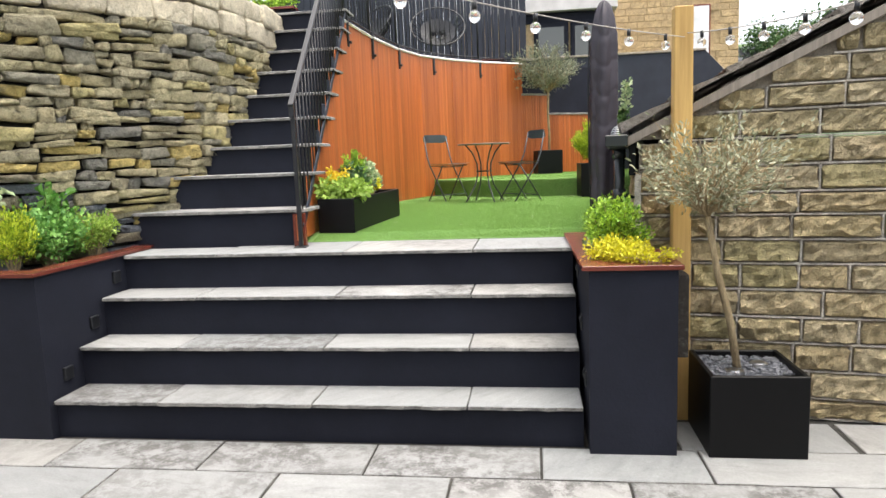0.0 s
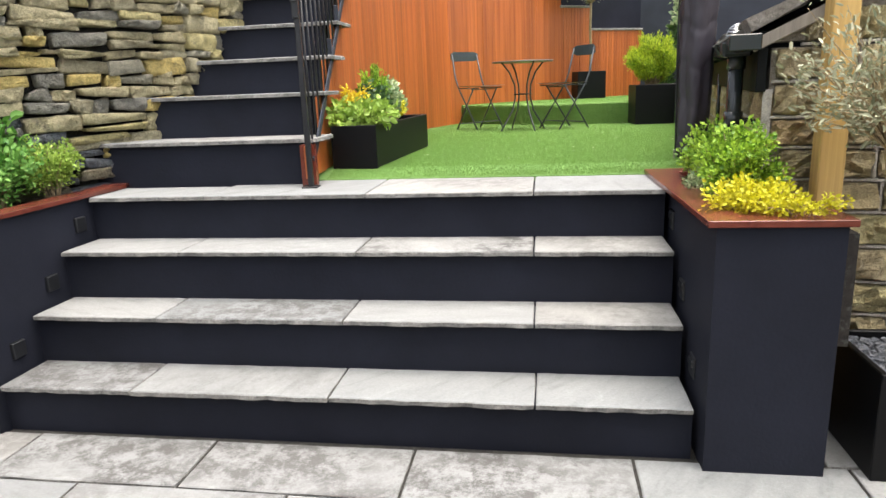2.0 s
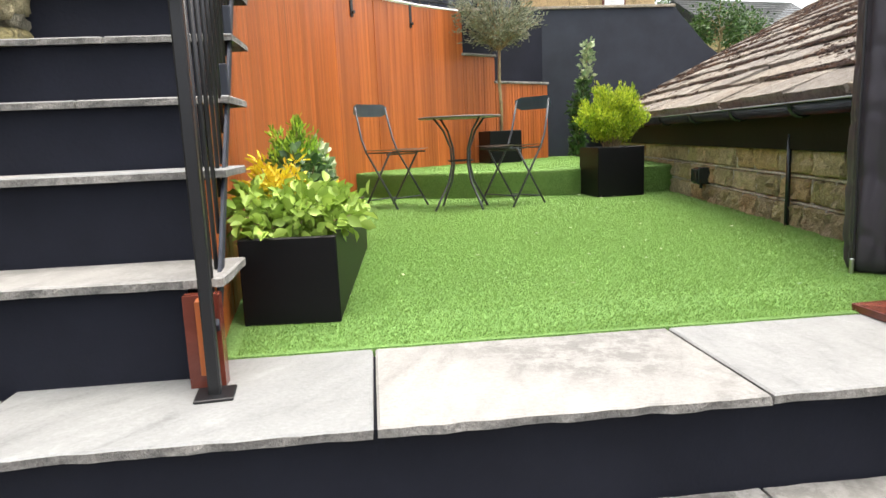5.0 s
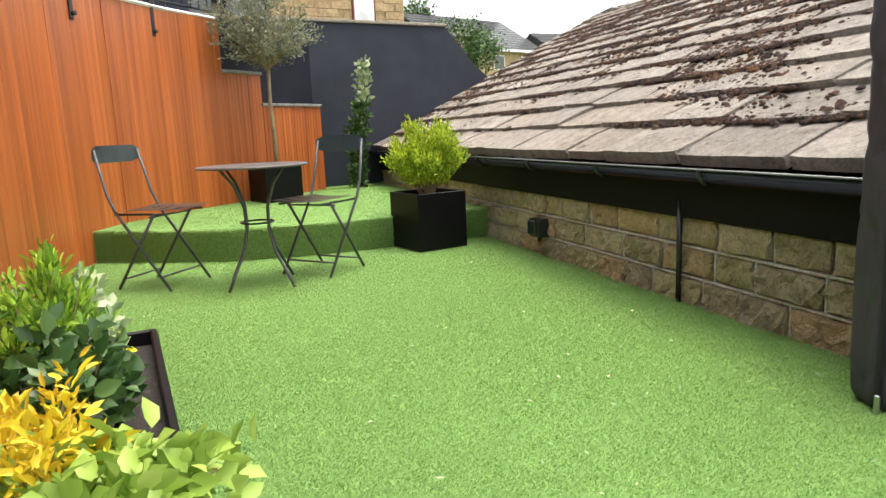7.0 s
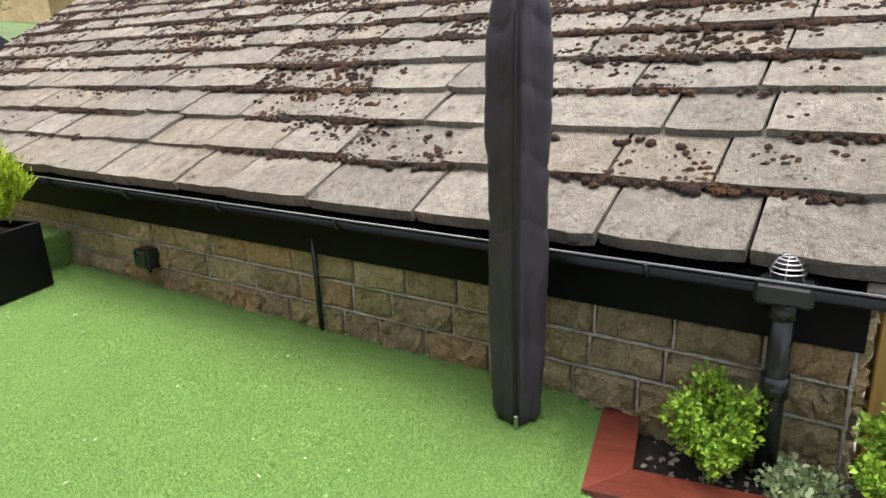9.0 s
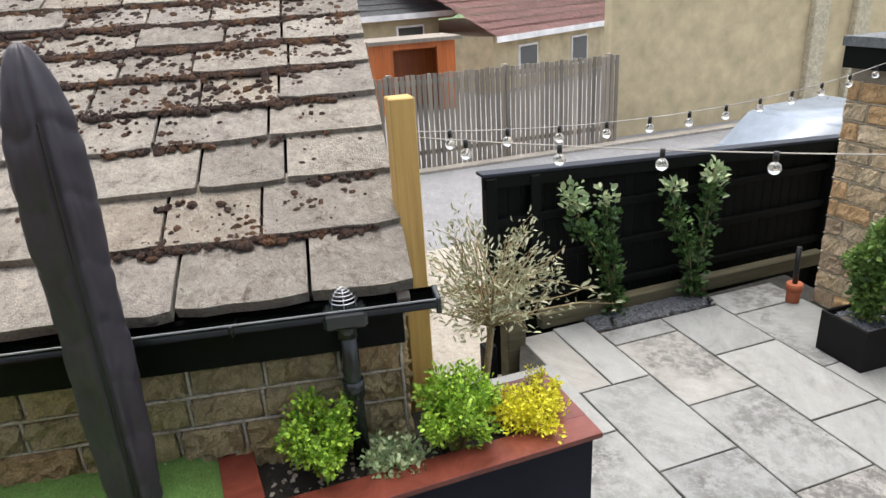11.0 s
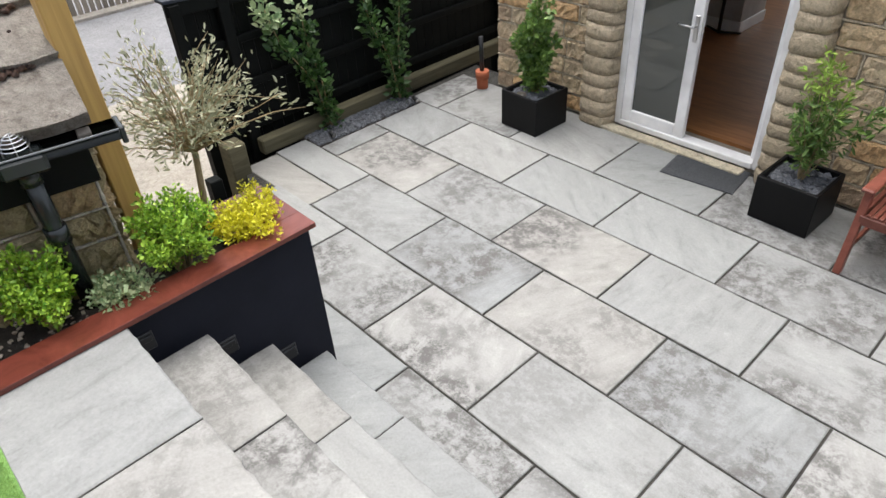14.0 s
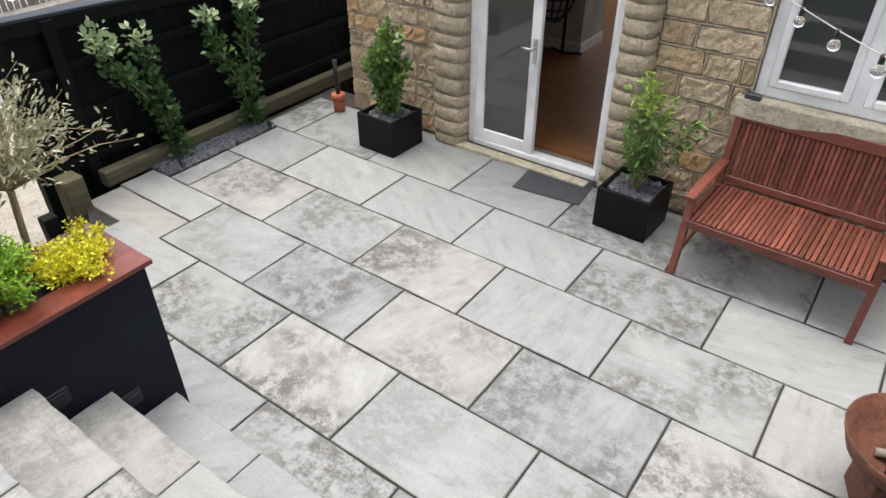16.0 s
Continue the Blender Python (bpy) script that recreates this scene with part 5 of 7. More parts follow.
# trough
shrub((-0.94, 5.55, 1.24), (0.24, 0.2, 0.15), 1300, 0.046, M_LIME, "lime green leafy plant spilling over the trough rim", "plant", kind="broad", seed=21, stems=22, wild=0.35, up=0.1, name="leafy_plant")
shrub((-1.0, 5.66, 1.25), (0.11, 0.13, 0.27), 700, 0.036, M_AMBER, "yellow and orange tipped nandina in the trough", "plant", kind="long", seed=22, stems=12, name="yellow_plant")
shrub((-0.95, 5.95, 1.24), (0.11, 0.15, 0.27), 800, 0.042, M_LEAFDARK, "dark green leafed shrub in the trough", kind="broad", seed=23, stems=16, name="dark_shrub")
shrub((-0.98, 6.08, 1.24), (0.105, 0.15, 0.4), 2200, 0.028, M_LEAF, "upright fresh green hebe in the trough", kind="needle", seed=24, stems=22, wild=0.2, up=1.6, name="upright_shrub")
shrub((-0.93, 6.26, 1.24), (0.13, 0.14, 0.33), 1000, 0.04, M_VARIEG, "cream and green variegated shrub in the trough", seed=25, stems=14, name="variegated_shrub")
shrub((-0.94, 6.56, 1.24), (0.08, 0.12, 0.22), 260, 0.05, M_VARIEG, "silvery broad-leaved plant at the end of the trough", "plant", seed=26, stems=10, name="silver_plant")
shrub((-0.91, 6.42, 1.24), (0.07, 0.1, 0.22), 220, 0.035, M_YELLOW, "small yellow flowered plant in the trough", "plant", seed=27, stems=10, name="yellow_flowers")
# left planter
shrub((-2.63, 4.1, 0.95), (0.15, 0.13, 0.36), 5200, 0.026, M_CONIFER, "small golden conifer in the raised planter", kind="needle", seed=31, stems=18, wild=0.3, up=1.5, name="conifer")
shrub((-2.63, 4.42, 0.95), (0.24, 0.2, 0.36), 2600, 0.032, M_MINT, "low mound of mint-green crinkled leaves", "plant", seed=32, stems=26, wild=0.3, name="mint_plant")
shrub((-2.49, 4.68, 0.95), (0.17, 0.17, 0.36), 3400, 0.02, M_LIME, "light green rounded shrub by the drystone wall", seed=33, stems=18, name="light_shrub")
shrub((-2.74, 4.56, 0.95), (0.16, 0.1, 0.55), 420, 0.07, M_MINT, "taller broad green plant behind the mound", "plant", seed=34, stems=12, name="broad_plant")
shrub((-2.95, 4.3, 0.95), (0.16, 0.1, 0.6), 70, 0.07, M_VARIEG, "straggly stems with a few pale leaves against the wall", "plant", seed=35, stems=7, name="straggly_plant")
fern = thing("wall_fern", (-3.02, 4.28, 2.26), "small bright green plant growing out of the drystone wall", "plant")
rg = np.random.default_rng(3)
leaves("leaves", rg.normal(0, 0.045, (90, 3)) + np.array([0.03, -0.05, -0.02]), np.tile([0.3, -0.6, 0.3], (90, 1)), rg.uniform(0.03, 0.06, 90), "broad", M_MINT, fern)
wf = thing("trailing_plant", (-3.3, 4.0, 2.1), "trailing pale flowering plant hanging on the drystone wall", "plant")
leaves("leaves", np.stack([rg.uniform(-0.25, 0.15, 160), rg.uniform(-0.12, -0.04, 160), rg.uniform(-0.35, 0.3, 160)], 1), np.tile([0.2, -0.5, 0.2], (160, 1)), rg.uniform(0.02, 0.035, 160), "broad", M_VARIEG, wf)
# by the house
shrub((1.94, 0.84, 0.27), (0.17, 0.17, 0.78), 2600, 0.048, M_BAMBOO, "upright leafy evergreen in a black cube planter", kind="broad", seed=41, stems=12, wild=0.22, up=0.7, hollow=0.12, name="evergreen_shrub")
sh = shrub((-0.285, 0.775, 0.27), (0.16, 0.15, 0.84), 1100, 0.055, M_BAMBOO, "thin bamboo-like shrub with lime young shoots in a black cube planter", kind="long", seed=42, stems=11, colour2=M_LIME, wild=0.28, up=0.4, hollow=0.2, name="evergreen_shrub")
bm = bmesh.new()
tube(bm, [(0, 0, 0), (-0.12, -0.02, 0.25), (-0.3, -0.08, 0.55)], 0.005, 5, 0.002)
part("long_stem", bm, M_BARK, sh)
leaves("side_leaves", [(-0.14 - 0.19 * u + rg.normal(0, 0.04), -0.05 + rg.normal(0, 0.03), 0.28 + 0.3 * u + rg.normal(0, 0.03)) for u in rg.uniform(0, 1, 90)], np.tile([-0.4, 0.2, 0.3], (90, 1)), rg.uniform(0.04, 0.08, 90), "long", M_BAMBOO, sh)


def laurel(at, prongs, label, seed, height=1.25, material=None):
    rng = np.random.default_rng(seed)
    t = thing("laurel", at, label, "shrub")
    bm = bmesh.new()
    pts, dirs, sizes = [], [], []
    for px, py, h in prongs:
        line = [Vector((0, 0, -0.03)), Vector((px * 0.25, py * 0.25, h * 0.4)), Vector((px * 0.8, py * 0.8, h * 0.72)), Vector((px, py, h))]
        tube(bm, line, 0.009, 5, 0.004)
        for _ in range(380):
            u = rng.uniform(0.02, 1.0) * 3
            i = min(int(u), 2)
            p = line[i].lerp(line[i + 1], u - i)
            off = Vector(rng.normal(0, 1, 3)).normalized() * rng.uniform(0.01, 0.10)
            pts.append(p + off)
            dirs.append(off.normalized() * 0.7 + Vector((0, 0, 0.5)))
            sizes.append(rng.uniform(0.04, 0.08))
    part("branchwork", bm, M_BARK, t)
    order = sorted(range(len(pts)), key=lambda i: pts[i].z)
    k = int(len(order) * 0.85)
    leaves("leaves", [pts[i] for i in order[:k]], [dirs[i] for i in order[:k]], [sizes[i] for i in order[:k]], "broad", material or M_LEAFDARK, t, seed=seed, spread=0.4)
    leaves("young_leaves", [pts[i] for i in order[k:]], [dirs[i] for i in order[k:]], [sizes[i] for i in order[k:]], "broad", M_VARIEG, t, seed=seed, spread=0.4)
    return t


laurel((3.28, 2.05, -0.02), [(0.0, 0.45, 1.22), (0.02, 0.12, 1.1)], "forked evergreen laurel trained against the black fence", 51)
laurel((3.24, 1.27, -0.02), [(0.0, 0.32, 1.12), (0.02, -0.12, 1.2)], "forked evergreen laurel in the slate chippings by the fence", 52)
laurel((1.95, 11.75, 1.25), [(0.15, 0.02, 1.42), (0.0, 0.1, 0.7), (0.1, 0.0, 1.0)], "tall narrow laurel on the raised grass", 53)


# ---- bistro set ----
def bistro_chair(at, label):
    c = thing("bistro_chair", at, label, "chair", "bistro chairs")
    # faces +x, back at -x
    w = 0.18
    for s in (-1, 1):
        bm = bmesh.new()
        tube(bm, [(0.19, s * w, 0.0), (-0.12, s * w, 0.44), (-0.17, s * w, 0.55), (-0.23, s * w * 0.95, 0.80)], 0.0085, 7)
        part("back_leg", bm, M_CHAIR, c)
        bm = bmesh.new()
        tube(bm, [(-0.18, s * w * 0.9, 0.0), (0.12, s * w * 0.9, 0.44)], 0.0085, 7)
        part("front_leg", bm, M_CHAIR, c)
        bm = bmesh.new()
        tube(bm, [(-0.15, s * w * 0.88, 0.435), (0.2, s * w * 0.88, 0.435)], 0.007, 6)
        part("seat_rail", bm, M_CHAIR, c)
    for x, z, q in ((0.13, 0.08, w), (-0.14, 0.06, w * 0.9), (0.1, 0.42, w)):
        bm = bmesh.new()
        tube(bm, [(x, -q, z), (x, q, z)], 0.006, 6)
        part("stretcher", bm, M_CHAIR, c)
    for i in range(4):
        x = -0.155 + i * 0.098
        bm = bmesh.new()
        n = 6
        g2 = [[bm.verts.new((x + dx, -w - 0.01 + (2 * w + 0.02) * j / n, 0.448 + 0.012 * (2 * (j / n) - 1) ** 2)) for dx in (0, 0.085)] for j in range(n + 1)]
        for j in range(n):
            bm.faces.new((g2[j][0], g2[j][1], g2[j + 1][1], g2[j + 1][0]))
        bmesh.ops.solidify(bm, geom=list(bm.faces), thickness=0.006)
        part("seat_slat", bm, M_SEAT, c, "dull dark brown seat slat")
    bm = bmesh.new()
    n = 8
    outline = []
    for k in range(n + 1):
        y = -0.19 + 0.38 * k / n
        bow = -0.235 - 0.03 * (1 - (y / 0.19) ** 2)
        cut = 0.022 if k in (0, n) else 0.0
        outline.append((bow, y, 0.725 + cut, 0.825 - cut))
    fr = [[bm.verts.new((x, y, a)), bm.verts.new((x + 0.008, y, b))] for x, y, a, b in outline]
    for k in range(n):
        bm.faces.new((fr[k][0], fr[k + 1][0], fr[k + 1][1], fr[k][1]))
    bmesh.ops.solidify(bm, geom=list(bm.faces), thickness=0.008)
    part("backrest", bm, M_GREYMETAL, c, "curved grey-blue metal backrest")
    return c


ch = bistro_chair(pose(-0.5, 8.77, GRASS - 0.004, 0, 0, -45), "folding metal bistro chair with a grey-blue curved backrest")
copy_thing(ch, pose(0.415, 8.505, GRASS - 0.004, 0, 0, 213))

tb = thing("bistro_table", (-0.01, 8.38, GRASS - 0.004), "round bistro table with a thin metal top and curved black legs", "table")
bm = bmesh.new()
bmesh.ops.create_cone(bm, segments=48, radius1=0.3, radius2=0.3, depth=0.012, cap_ends=True, matrix=Matrix.Translation((0, 0, 0.678)))
for a in (0,):
    tube(bm, [(0.3 * math.cos(2 * math.pi * i / 48), 0.3 * math.sin(2 * math.pi * i / 48), 0.677) for i in range(49)], 0.008, 6, cap=False)
part("tabletop", bm, M_TABLE, tb, "thin pale grey metal tabletop")
for q in range(4):
    bm = bmesh.new()
    a = radians(-60 + 90 * q)
    prof = [(0.25, 0.0), (0.2, 0.08), (0.12, 0.2), (0.085, 0.33), (0.09, 0.45), (0.15, 0.58), (0.235, 0.672)]
    tube(bm, [(r * math.cos(a), r * math.sin(a), z) for r, z in prof], 0.0085, 7)
    part("leg", bm, M_CHAIR, tb)
bm = bmesh.new()
tube(bm, [(0.09 * math.cos(2 * math.pi * i / 20), 0.09 * math.sin(2 * math.pi * i / 20), 0.36) for i in range(21)], 0.006, 6, cap=False)
part("ring", bm, M_BLACKMETAL, tb)

# ---- stair rail ----
rail = thing("stair_rail", pose(-1.078, 4.93, L4, 0, 0, 5.4), "black steel stair railing with a flat handrail and thin balusters", "railing")
RS = 0.2295 / 0.268
bm = bmesh.new()
box(bm, (-0.0145, -0.0145, 0.0), (0.0145, 0.0145, 1.0), 0.004)
part("newel", bm, M_BLACKMETAL, rail)
part("foot_plate", boxed((-0.045, -0.045, 0), (0.045, 0.045, 0.008), 0.002), M_BLACKMETAL, rail)
m = Matrix.Translation((0, -0.02, 1.0)) @ Matrix.Rotation(math.atan(RS), 4, "X")
part("handrail", boxed((-0.02, -0.03, -0.01), (0.02, 3.05, 0.01), 0.005, m), M_BLACKMETAL, rail)
part("handrail_end", boxed((-0.018, -0.035, 0.9), (0.018, -0.0155, 0.995), 0.004), M_BLACKMETAL, rail)
m = Matrix.Translation((0.012, 0.06, 0.14)) @ Matrix.Rotation(math.atan(RS), 4, "X")
part("bottom_rail", boxed((-0.005, 0.0, -0.025), (0.005, 3.0, 0.025), 0.002, m), M_BLUEGREY, rail, "flat dark blue-grey steel bottom rail")
for i in range(1, 21):
    y = 0.108 * i
    z0, z1 = 0.14 + (y - 0.06) * RS - 0.02, 0.985 + y * RS
    bm = bmesh.new()
    tube(bm, [(0.0, y, z0), (0, y, z1)], 0.0065, 6)
    part("baluster", bm, M_BLACKMETAL, rail)
for i in range(2, 9):
    bm = bmesh.new()
    y, z = UP[i][0] + 0.04 - 4.93, UP[i][1] - L4
    box(bm, (0.0, y, z - 0.02), (0.025, y + 0.03, z + 0.10), 0.003)
    part("fixing", bm, M_BLUEGREY, rail)

top_rail = thing("terrace_rail", (-1.1, 7.2, 2.95), "black steel balustrade along the edge of the upper terrace", "railing")
tinv = Matrix.Translation((1.1, -7.2, -2.95))
TOP = [(-1.30, 7.15), (-1.30, 7.4), (-1.265, 8.15), (-1.155, 9.02), (-0.96, 9.73), (-0.61, 10.28), (-0.11, 10.79), (0.40, 11.19)]
total = sum(math.dist(a, b) for a, b in zip(TOP, TOP[1:]))
for nm, z, r in (("top_bar", 0.98, 0.016), ("low_bar", 0.07, 0.011)):
    bm = bmesh.new()
    tube(bm, [(x + 1.1, y - 7.2, z) for x, y in TOP], r, 6)
    part(nm, bm, M_BLACKMETAL, top_rail)
d = 0.05
i = 0
while d < total:
    x, y, a = path_at(TOP, d)
    bm = bmesh.new()
    tube(bm, [(x + 1.1, y - 7.2, 0.07), (x + 1.1, y - 7.2, 0.98)], 0.0065 if i % 9 else 0.016, 6)
    part("baluster" if i % 9 else "post", bm, M_BLACKMETAL, top_rail)
    if i % 9 == 0:
        bm = bmesh.new()
        box(bm, (-0.02, -0.05, -0.24), (0.02, -0.018, 0.06), 0.004, Matrix.Translation((x + 1.1, y - 7.2, 0)) @ Matrix.Rotation(a, 4, "Z"))
        tube(bm, [Matrix.Translation((x + 1.1, y - 7.2, 0)) @ Matrix.Rotation(a, 4, "Z") @ Vector(p) for p in ((0, -0.05, -0.2), (0, -0.075, -0.2))], 0.016, 8)
        part("bracket", bm, M_BLACKMETAL, top_rail, "black steel clamp bracket fixed to the cladding")
    d += 0.105
    i += 1
edge = bmesh.new()
EDGE = [(x + 0.035, y - 0.03) for x, y in TOP]
tube(edge, [(x + 1.1, y - 7.2, 0.0) for x, y in EDGE], 0.016, 4)
part("edge_trim", edge, M_WHITE, top_rail, "thin white metal edge trim")

# ---- terrace furniture and buildings beyond ----
def hoop_chair(at, label):
    c = thing("hoop_chair", at, label, "chair", "terrace chairs")
    bm = bmesh.new()
    tilt = Matrix.Translation((0, 0, 0.52)) @ Matrix.Rotation(radians(52), 4, "X")
    tube(bm, [tilt @ Vector((0.4 * math.cos(2 * math.pi * k / 28), 0.4 * math.sin(2 * math.pi * k / 28), 0)) for k in range(29)], 0.012, 6, cap=False)
    part("hoop", bm, M_BLACKMETAL, c)
    bm = bmesh.new()
    for k in range(24):
        a = 2 * math.pi * k / 24
        tube(bm, [tilt @ Vector((0.4 * math.cos(a), 0.4 * math.sin(a), 0)), tilt @ Vector((0.25 * math.cos(a), 0.25 * math.sin(a), -0.14)), tilt @ Vector((0.04 * math.cos(a), 0.04 * math.sin(a), -0.2))], 0.008, 4)
    bmesh.ops.create_cone(bm, segments=20, radius1=0.08, radius2=0.27, depth=0.1, cap_ends=False, matrix=tilt @ Matrix.Translation((0, 0, -0.15)))
    part("cord_seat", bm, M_BLACKMETAL, c, "black cord seat")
    for x, y in ((-0.22, -0.2), (0.22, -0.2), (-0.22, 0.22), (0.22, 0.22)):
        bm = bmesh.new()
        tube(bm, [(x, y, 0), (x * 0.7, y * 0.5, 0.4)], 0.01, 6)
        part("leg", bm, M_BLACKMETAL, c)
    return c


hc = hoop_chair(pose(-0.78, 10.5, 2.955, 0, 0, 10), "round black cord chair on the upper terrace")
copy_thing(hc, pose(-1.72, 10.2, 2.955, 0, 0, -40))

pw = thing("panelled_wall", (-1, 13.0, 2.955), "charcoal vertical panelled wall at the back of the terrace", "wall", kind="structure")
for k in range(-16, 44):
    part("panel", boxed((-4.0 + k * 0.125, 0, 0), (-4.0 + k * 0.125 + 0.118, 0.03, 1.65 if k < 25 else 2.1), 0.004), M_BLUEGREY, pw)
bn = thing("timber_bench_shelf", (0.2, 12.85, 2.955), "low red-brown timber shelf against the panelled wall", "bench")
for k in range(3):
    part("board", boxed((-1.3, -0.2 + k * 0.1, 0.28), (-0.1, -0.11 + k * 0.1, 0.31), 0.003), M_CAP, bn)
for x in (-1.25, -0.15):
    part("leg", boxed((x - 0.02, -0.15, 0), (x + 0.02, 0.05, 0.28)), M_CAP, bn)
for k, x in enumerate((-3.9, -3.2, -2.5, -1.7, -0.9)):
    shrub((x, 13.25, 4.45), (0.4, 0.2, 0.35), 700, 0.05, M_LEAF, "green bush rising behind the panelled wall", seed=80 + k, stems=10, name="terrace_bush")

sp = thing("stair_head_planter", (-2.6, 8.3, 2.955), "charcoal rendered bed with a red-brown timber capping at the head of the stairs", "raised planter", kind="structure")
part("planter_wall", boxed((-1.6, -0.7, -0.05), (0.62, 0.9, 0.25)), M_CHAR, sp)
part("capping_board", boxed((-1.62, -0.74, 0.25), (0.66, -0.58, 0.275), 0.002), M_CAP, sp, "smooth red-brown capping board")
part("soil", boxed((-1.55, -0.57, 0.25), (0.57, 0.85, 0.262)), M_SOIL, sp, "dark soil")
for k, x in enumerate((-3.7, -3.1, -2.5)):
    shrub((x, 8.45, 3.2), (0.32, 0.3, 0.5), 1200, 0.04, M_LEAF, "leafy green shrub in the bed at the stair head", seed=95 + k, stems=14, name="bed_shrub")

hb = thing("dark_annexe", (1.2, 16.0, 0), "low annexe with dark framed doors and a pale roof", "building", kind="structure")
part("wall", boxed((-2.2, 0, 2.6), (1.2, 3, 4.62)), M_YBRICK, hb)
part("lintel", boxed((-1.2, -0.06, 4.42), (1.15, 0, 4.62)), M_CHAR, hb)
part("roof", boxed((-2.4, -0.25, 4.64), (1.25, 3.2, 4.9)), M_PLASTER, hb, "pale flat roof edge")
for x0 in (-0.55, 0.25):
    f = part("door_frame", boxed((x0, -0.08, 3.0), (x0 + 0.76, -0.02, 4.42), 0.01), M_CHAR, hb, "dark grey glazed door")
    part("pane", boxed((x0 + 0.1, -0.09, 3.1), (x0 + 0.66, -0.082, 4.32)), M_GLASS, f)

sh2 = thing("stone_house", (4.0, 17.5, 0), "buff stone house with a white door window beyond the boundary wall", "building", kind="structure")
cw = boxed((-1.4, 0, -0.5), (1.45, 6, 8.0))
part("wall", cw, M_YBRICK, sh2)
rb = random.Random(90)
z = 3.2
while z < 6.5:
    x = -1.4 - rb.uniform(0, 0.2)
    while x < 1.45:
        w = rb.uniform(0.3, 0.55)
        a, b = max(x, -1.4), min(x + w, 1.45)
        if b - a > 0.06 and not (0.2 < (a + b) / 2 < 0.9 and 3.4 < z < 4.95):
            part("block", boxed((a + 0.006, -0.02, z), (b - 0.006, 0.0, z + 0.145), 0.006), M_YBRICK, sh2)
        x += w
    z += 0.155
f = part("window_frame", boxed((0.3, -0.05, 3.45), (0.8, -0.01, 4.9), 0.01), M_CAP, sh2, "dark brown window frame")
part("pane", boxed((0.34, -0.058, 3.5), (0.76, -0.052, 4.86)), M_WHITE, f, "white blind in the window")

# ---- boundary fence, bed and sleepers by the house ----
fence = thing("black_fence", (3.45, 1.5, -0.45), "black stained timber fence along the patio bed", "fence", kind="structure")
top0, slope = 1.76, (1.187 - 1.336) / (-0.241 - 3.146)


def ftop(y):
    return 1.336 + 0.45 + (y + 1.5 - 3.146) * slope


n = 34
for k in range(n):
    y0 = -2.0 + 3.66 * k / n
    y1 = -2.0 + 3.66 * (k + 1) / n
    part("board", boxed((0.05, y0 + 0.002, 0.0), (0.07, y1 - 0.002, ftop(y0) - 0.02), 0.003), M_BLACKWOOD, fence)
for y in (-1.9, -0.45, 1.24, 1.62):
    part("post", boxed((-0.045, y - 0.045, -0.1), (0.045, y + 0.045, ftop(y) - 0.02), 0.005), M_BLACKWOOD, fence, "black fence post")
for f0 in (0.62, 0.98, 1.35):
    bm = bmesh.new()
    box(bm, (0.0, -2.0, f0), (0.05, 1.6, f0 + 0.06), 0.004)
    part("rail", bm, M_BLACKWOOD, fence)
m = Matrix.Translation((0, 1.66, ftop(1.66))) @ Matrix.Rotation(math.atan(slope), 4, "X")
# black capping given a lighter blue-grey, painting the highlight along its top
part("capping", boxed((-0.03, -3.66, -0.005), (0.1, 0.03, 0.02), 0.004, m), M_BLUEGREY, fence, "dark top capping, lightened to paint its bright top edge")
part("cover_strip", boxed((-0.03, -3.66, -0.10), (0.0, 0.02, -0.006), 0.003, m), M_BLACKWOOD, fence)

sl = thing("sleeper", (3.36, 1.2, -0.02), "old mossy timber sleepers edging the bed under the fence", "sleeper")
part("beam", boxed((-0.05, -1.5, 0.0), (0.05, 0.1, 0.14), 0.012), M_SLEEPER, sl)
part("beam", boxed((-0.06, 0.11, 0.0), (0.04, 1.55, 0.14), 0.012), M_SLEEPER, sl)
stump = thing("timber_stump", (3.2, 3.06, -0.45), "short weathered square timber post at the patio corner", "post")
part("shaft", boxed((-0.08, -0.08, 0), (0.08, 0.08, 0.72), 0.012), M_SLEEPER, stump)
gate_post = thing("gate_post", (3.0, 3.36, -0.45), "black stained gate post beside the drive", "post")
part("shaft", boxed((-0.05, -0.05, 0), (0.05, 0.05, 0.6), 0.006), M_BLACKWOOD, gate_post)


def chips(name, x0, y0, x1, y1, z, count, material, label, seed, size=(0.012, 0.03)):
    rnd = random.Random(seed)
    verts, faces = [], []
    for _ in range(count):
        x, y = rnd.uniform(x0, x1), rnd.uniform(y0, y1)
        r = rnd.uniform(*size)
        m = Matrix.Translation((x, y, z + rnd.uniform(0, 0.008))) @ Euler((rnd.uniform(-0.5, 0.5), rnd.uniform(-0.5, 0.5), rnd.uniform(0, 6.3))).to_matrix().to_4x4()
        n = len(verts)
        for px, py in ((-1, -0.6), (1, -0.7), (0.8, 0.6), (-0.7, 0.8)):
            for pz in (-0.2, 0.25):
                verts.append(tuple(m @ Vector((px * r * rnd.uniform(0.7, 1), py * r * rnd.uniform(0.6, 1), pz * r))))
        faces += [(n + 1, n + 3, n + 5, n + 7), (n, n + 2, n + 3, n + 1), (n + 2, n + 4, n + 5, n + 3), (n + 4, n + 6, n + 7, n + 5), (n + 6, n, n + 1, n + 7)]
    ob = raw(name, verts, faces, material, kind="stuff")
    return tagged(ob, label, "chippings")


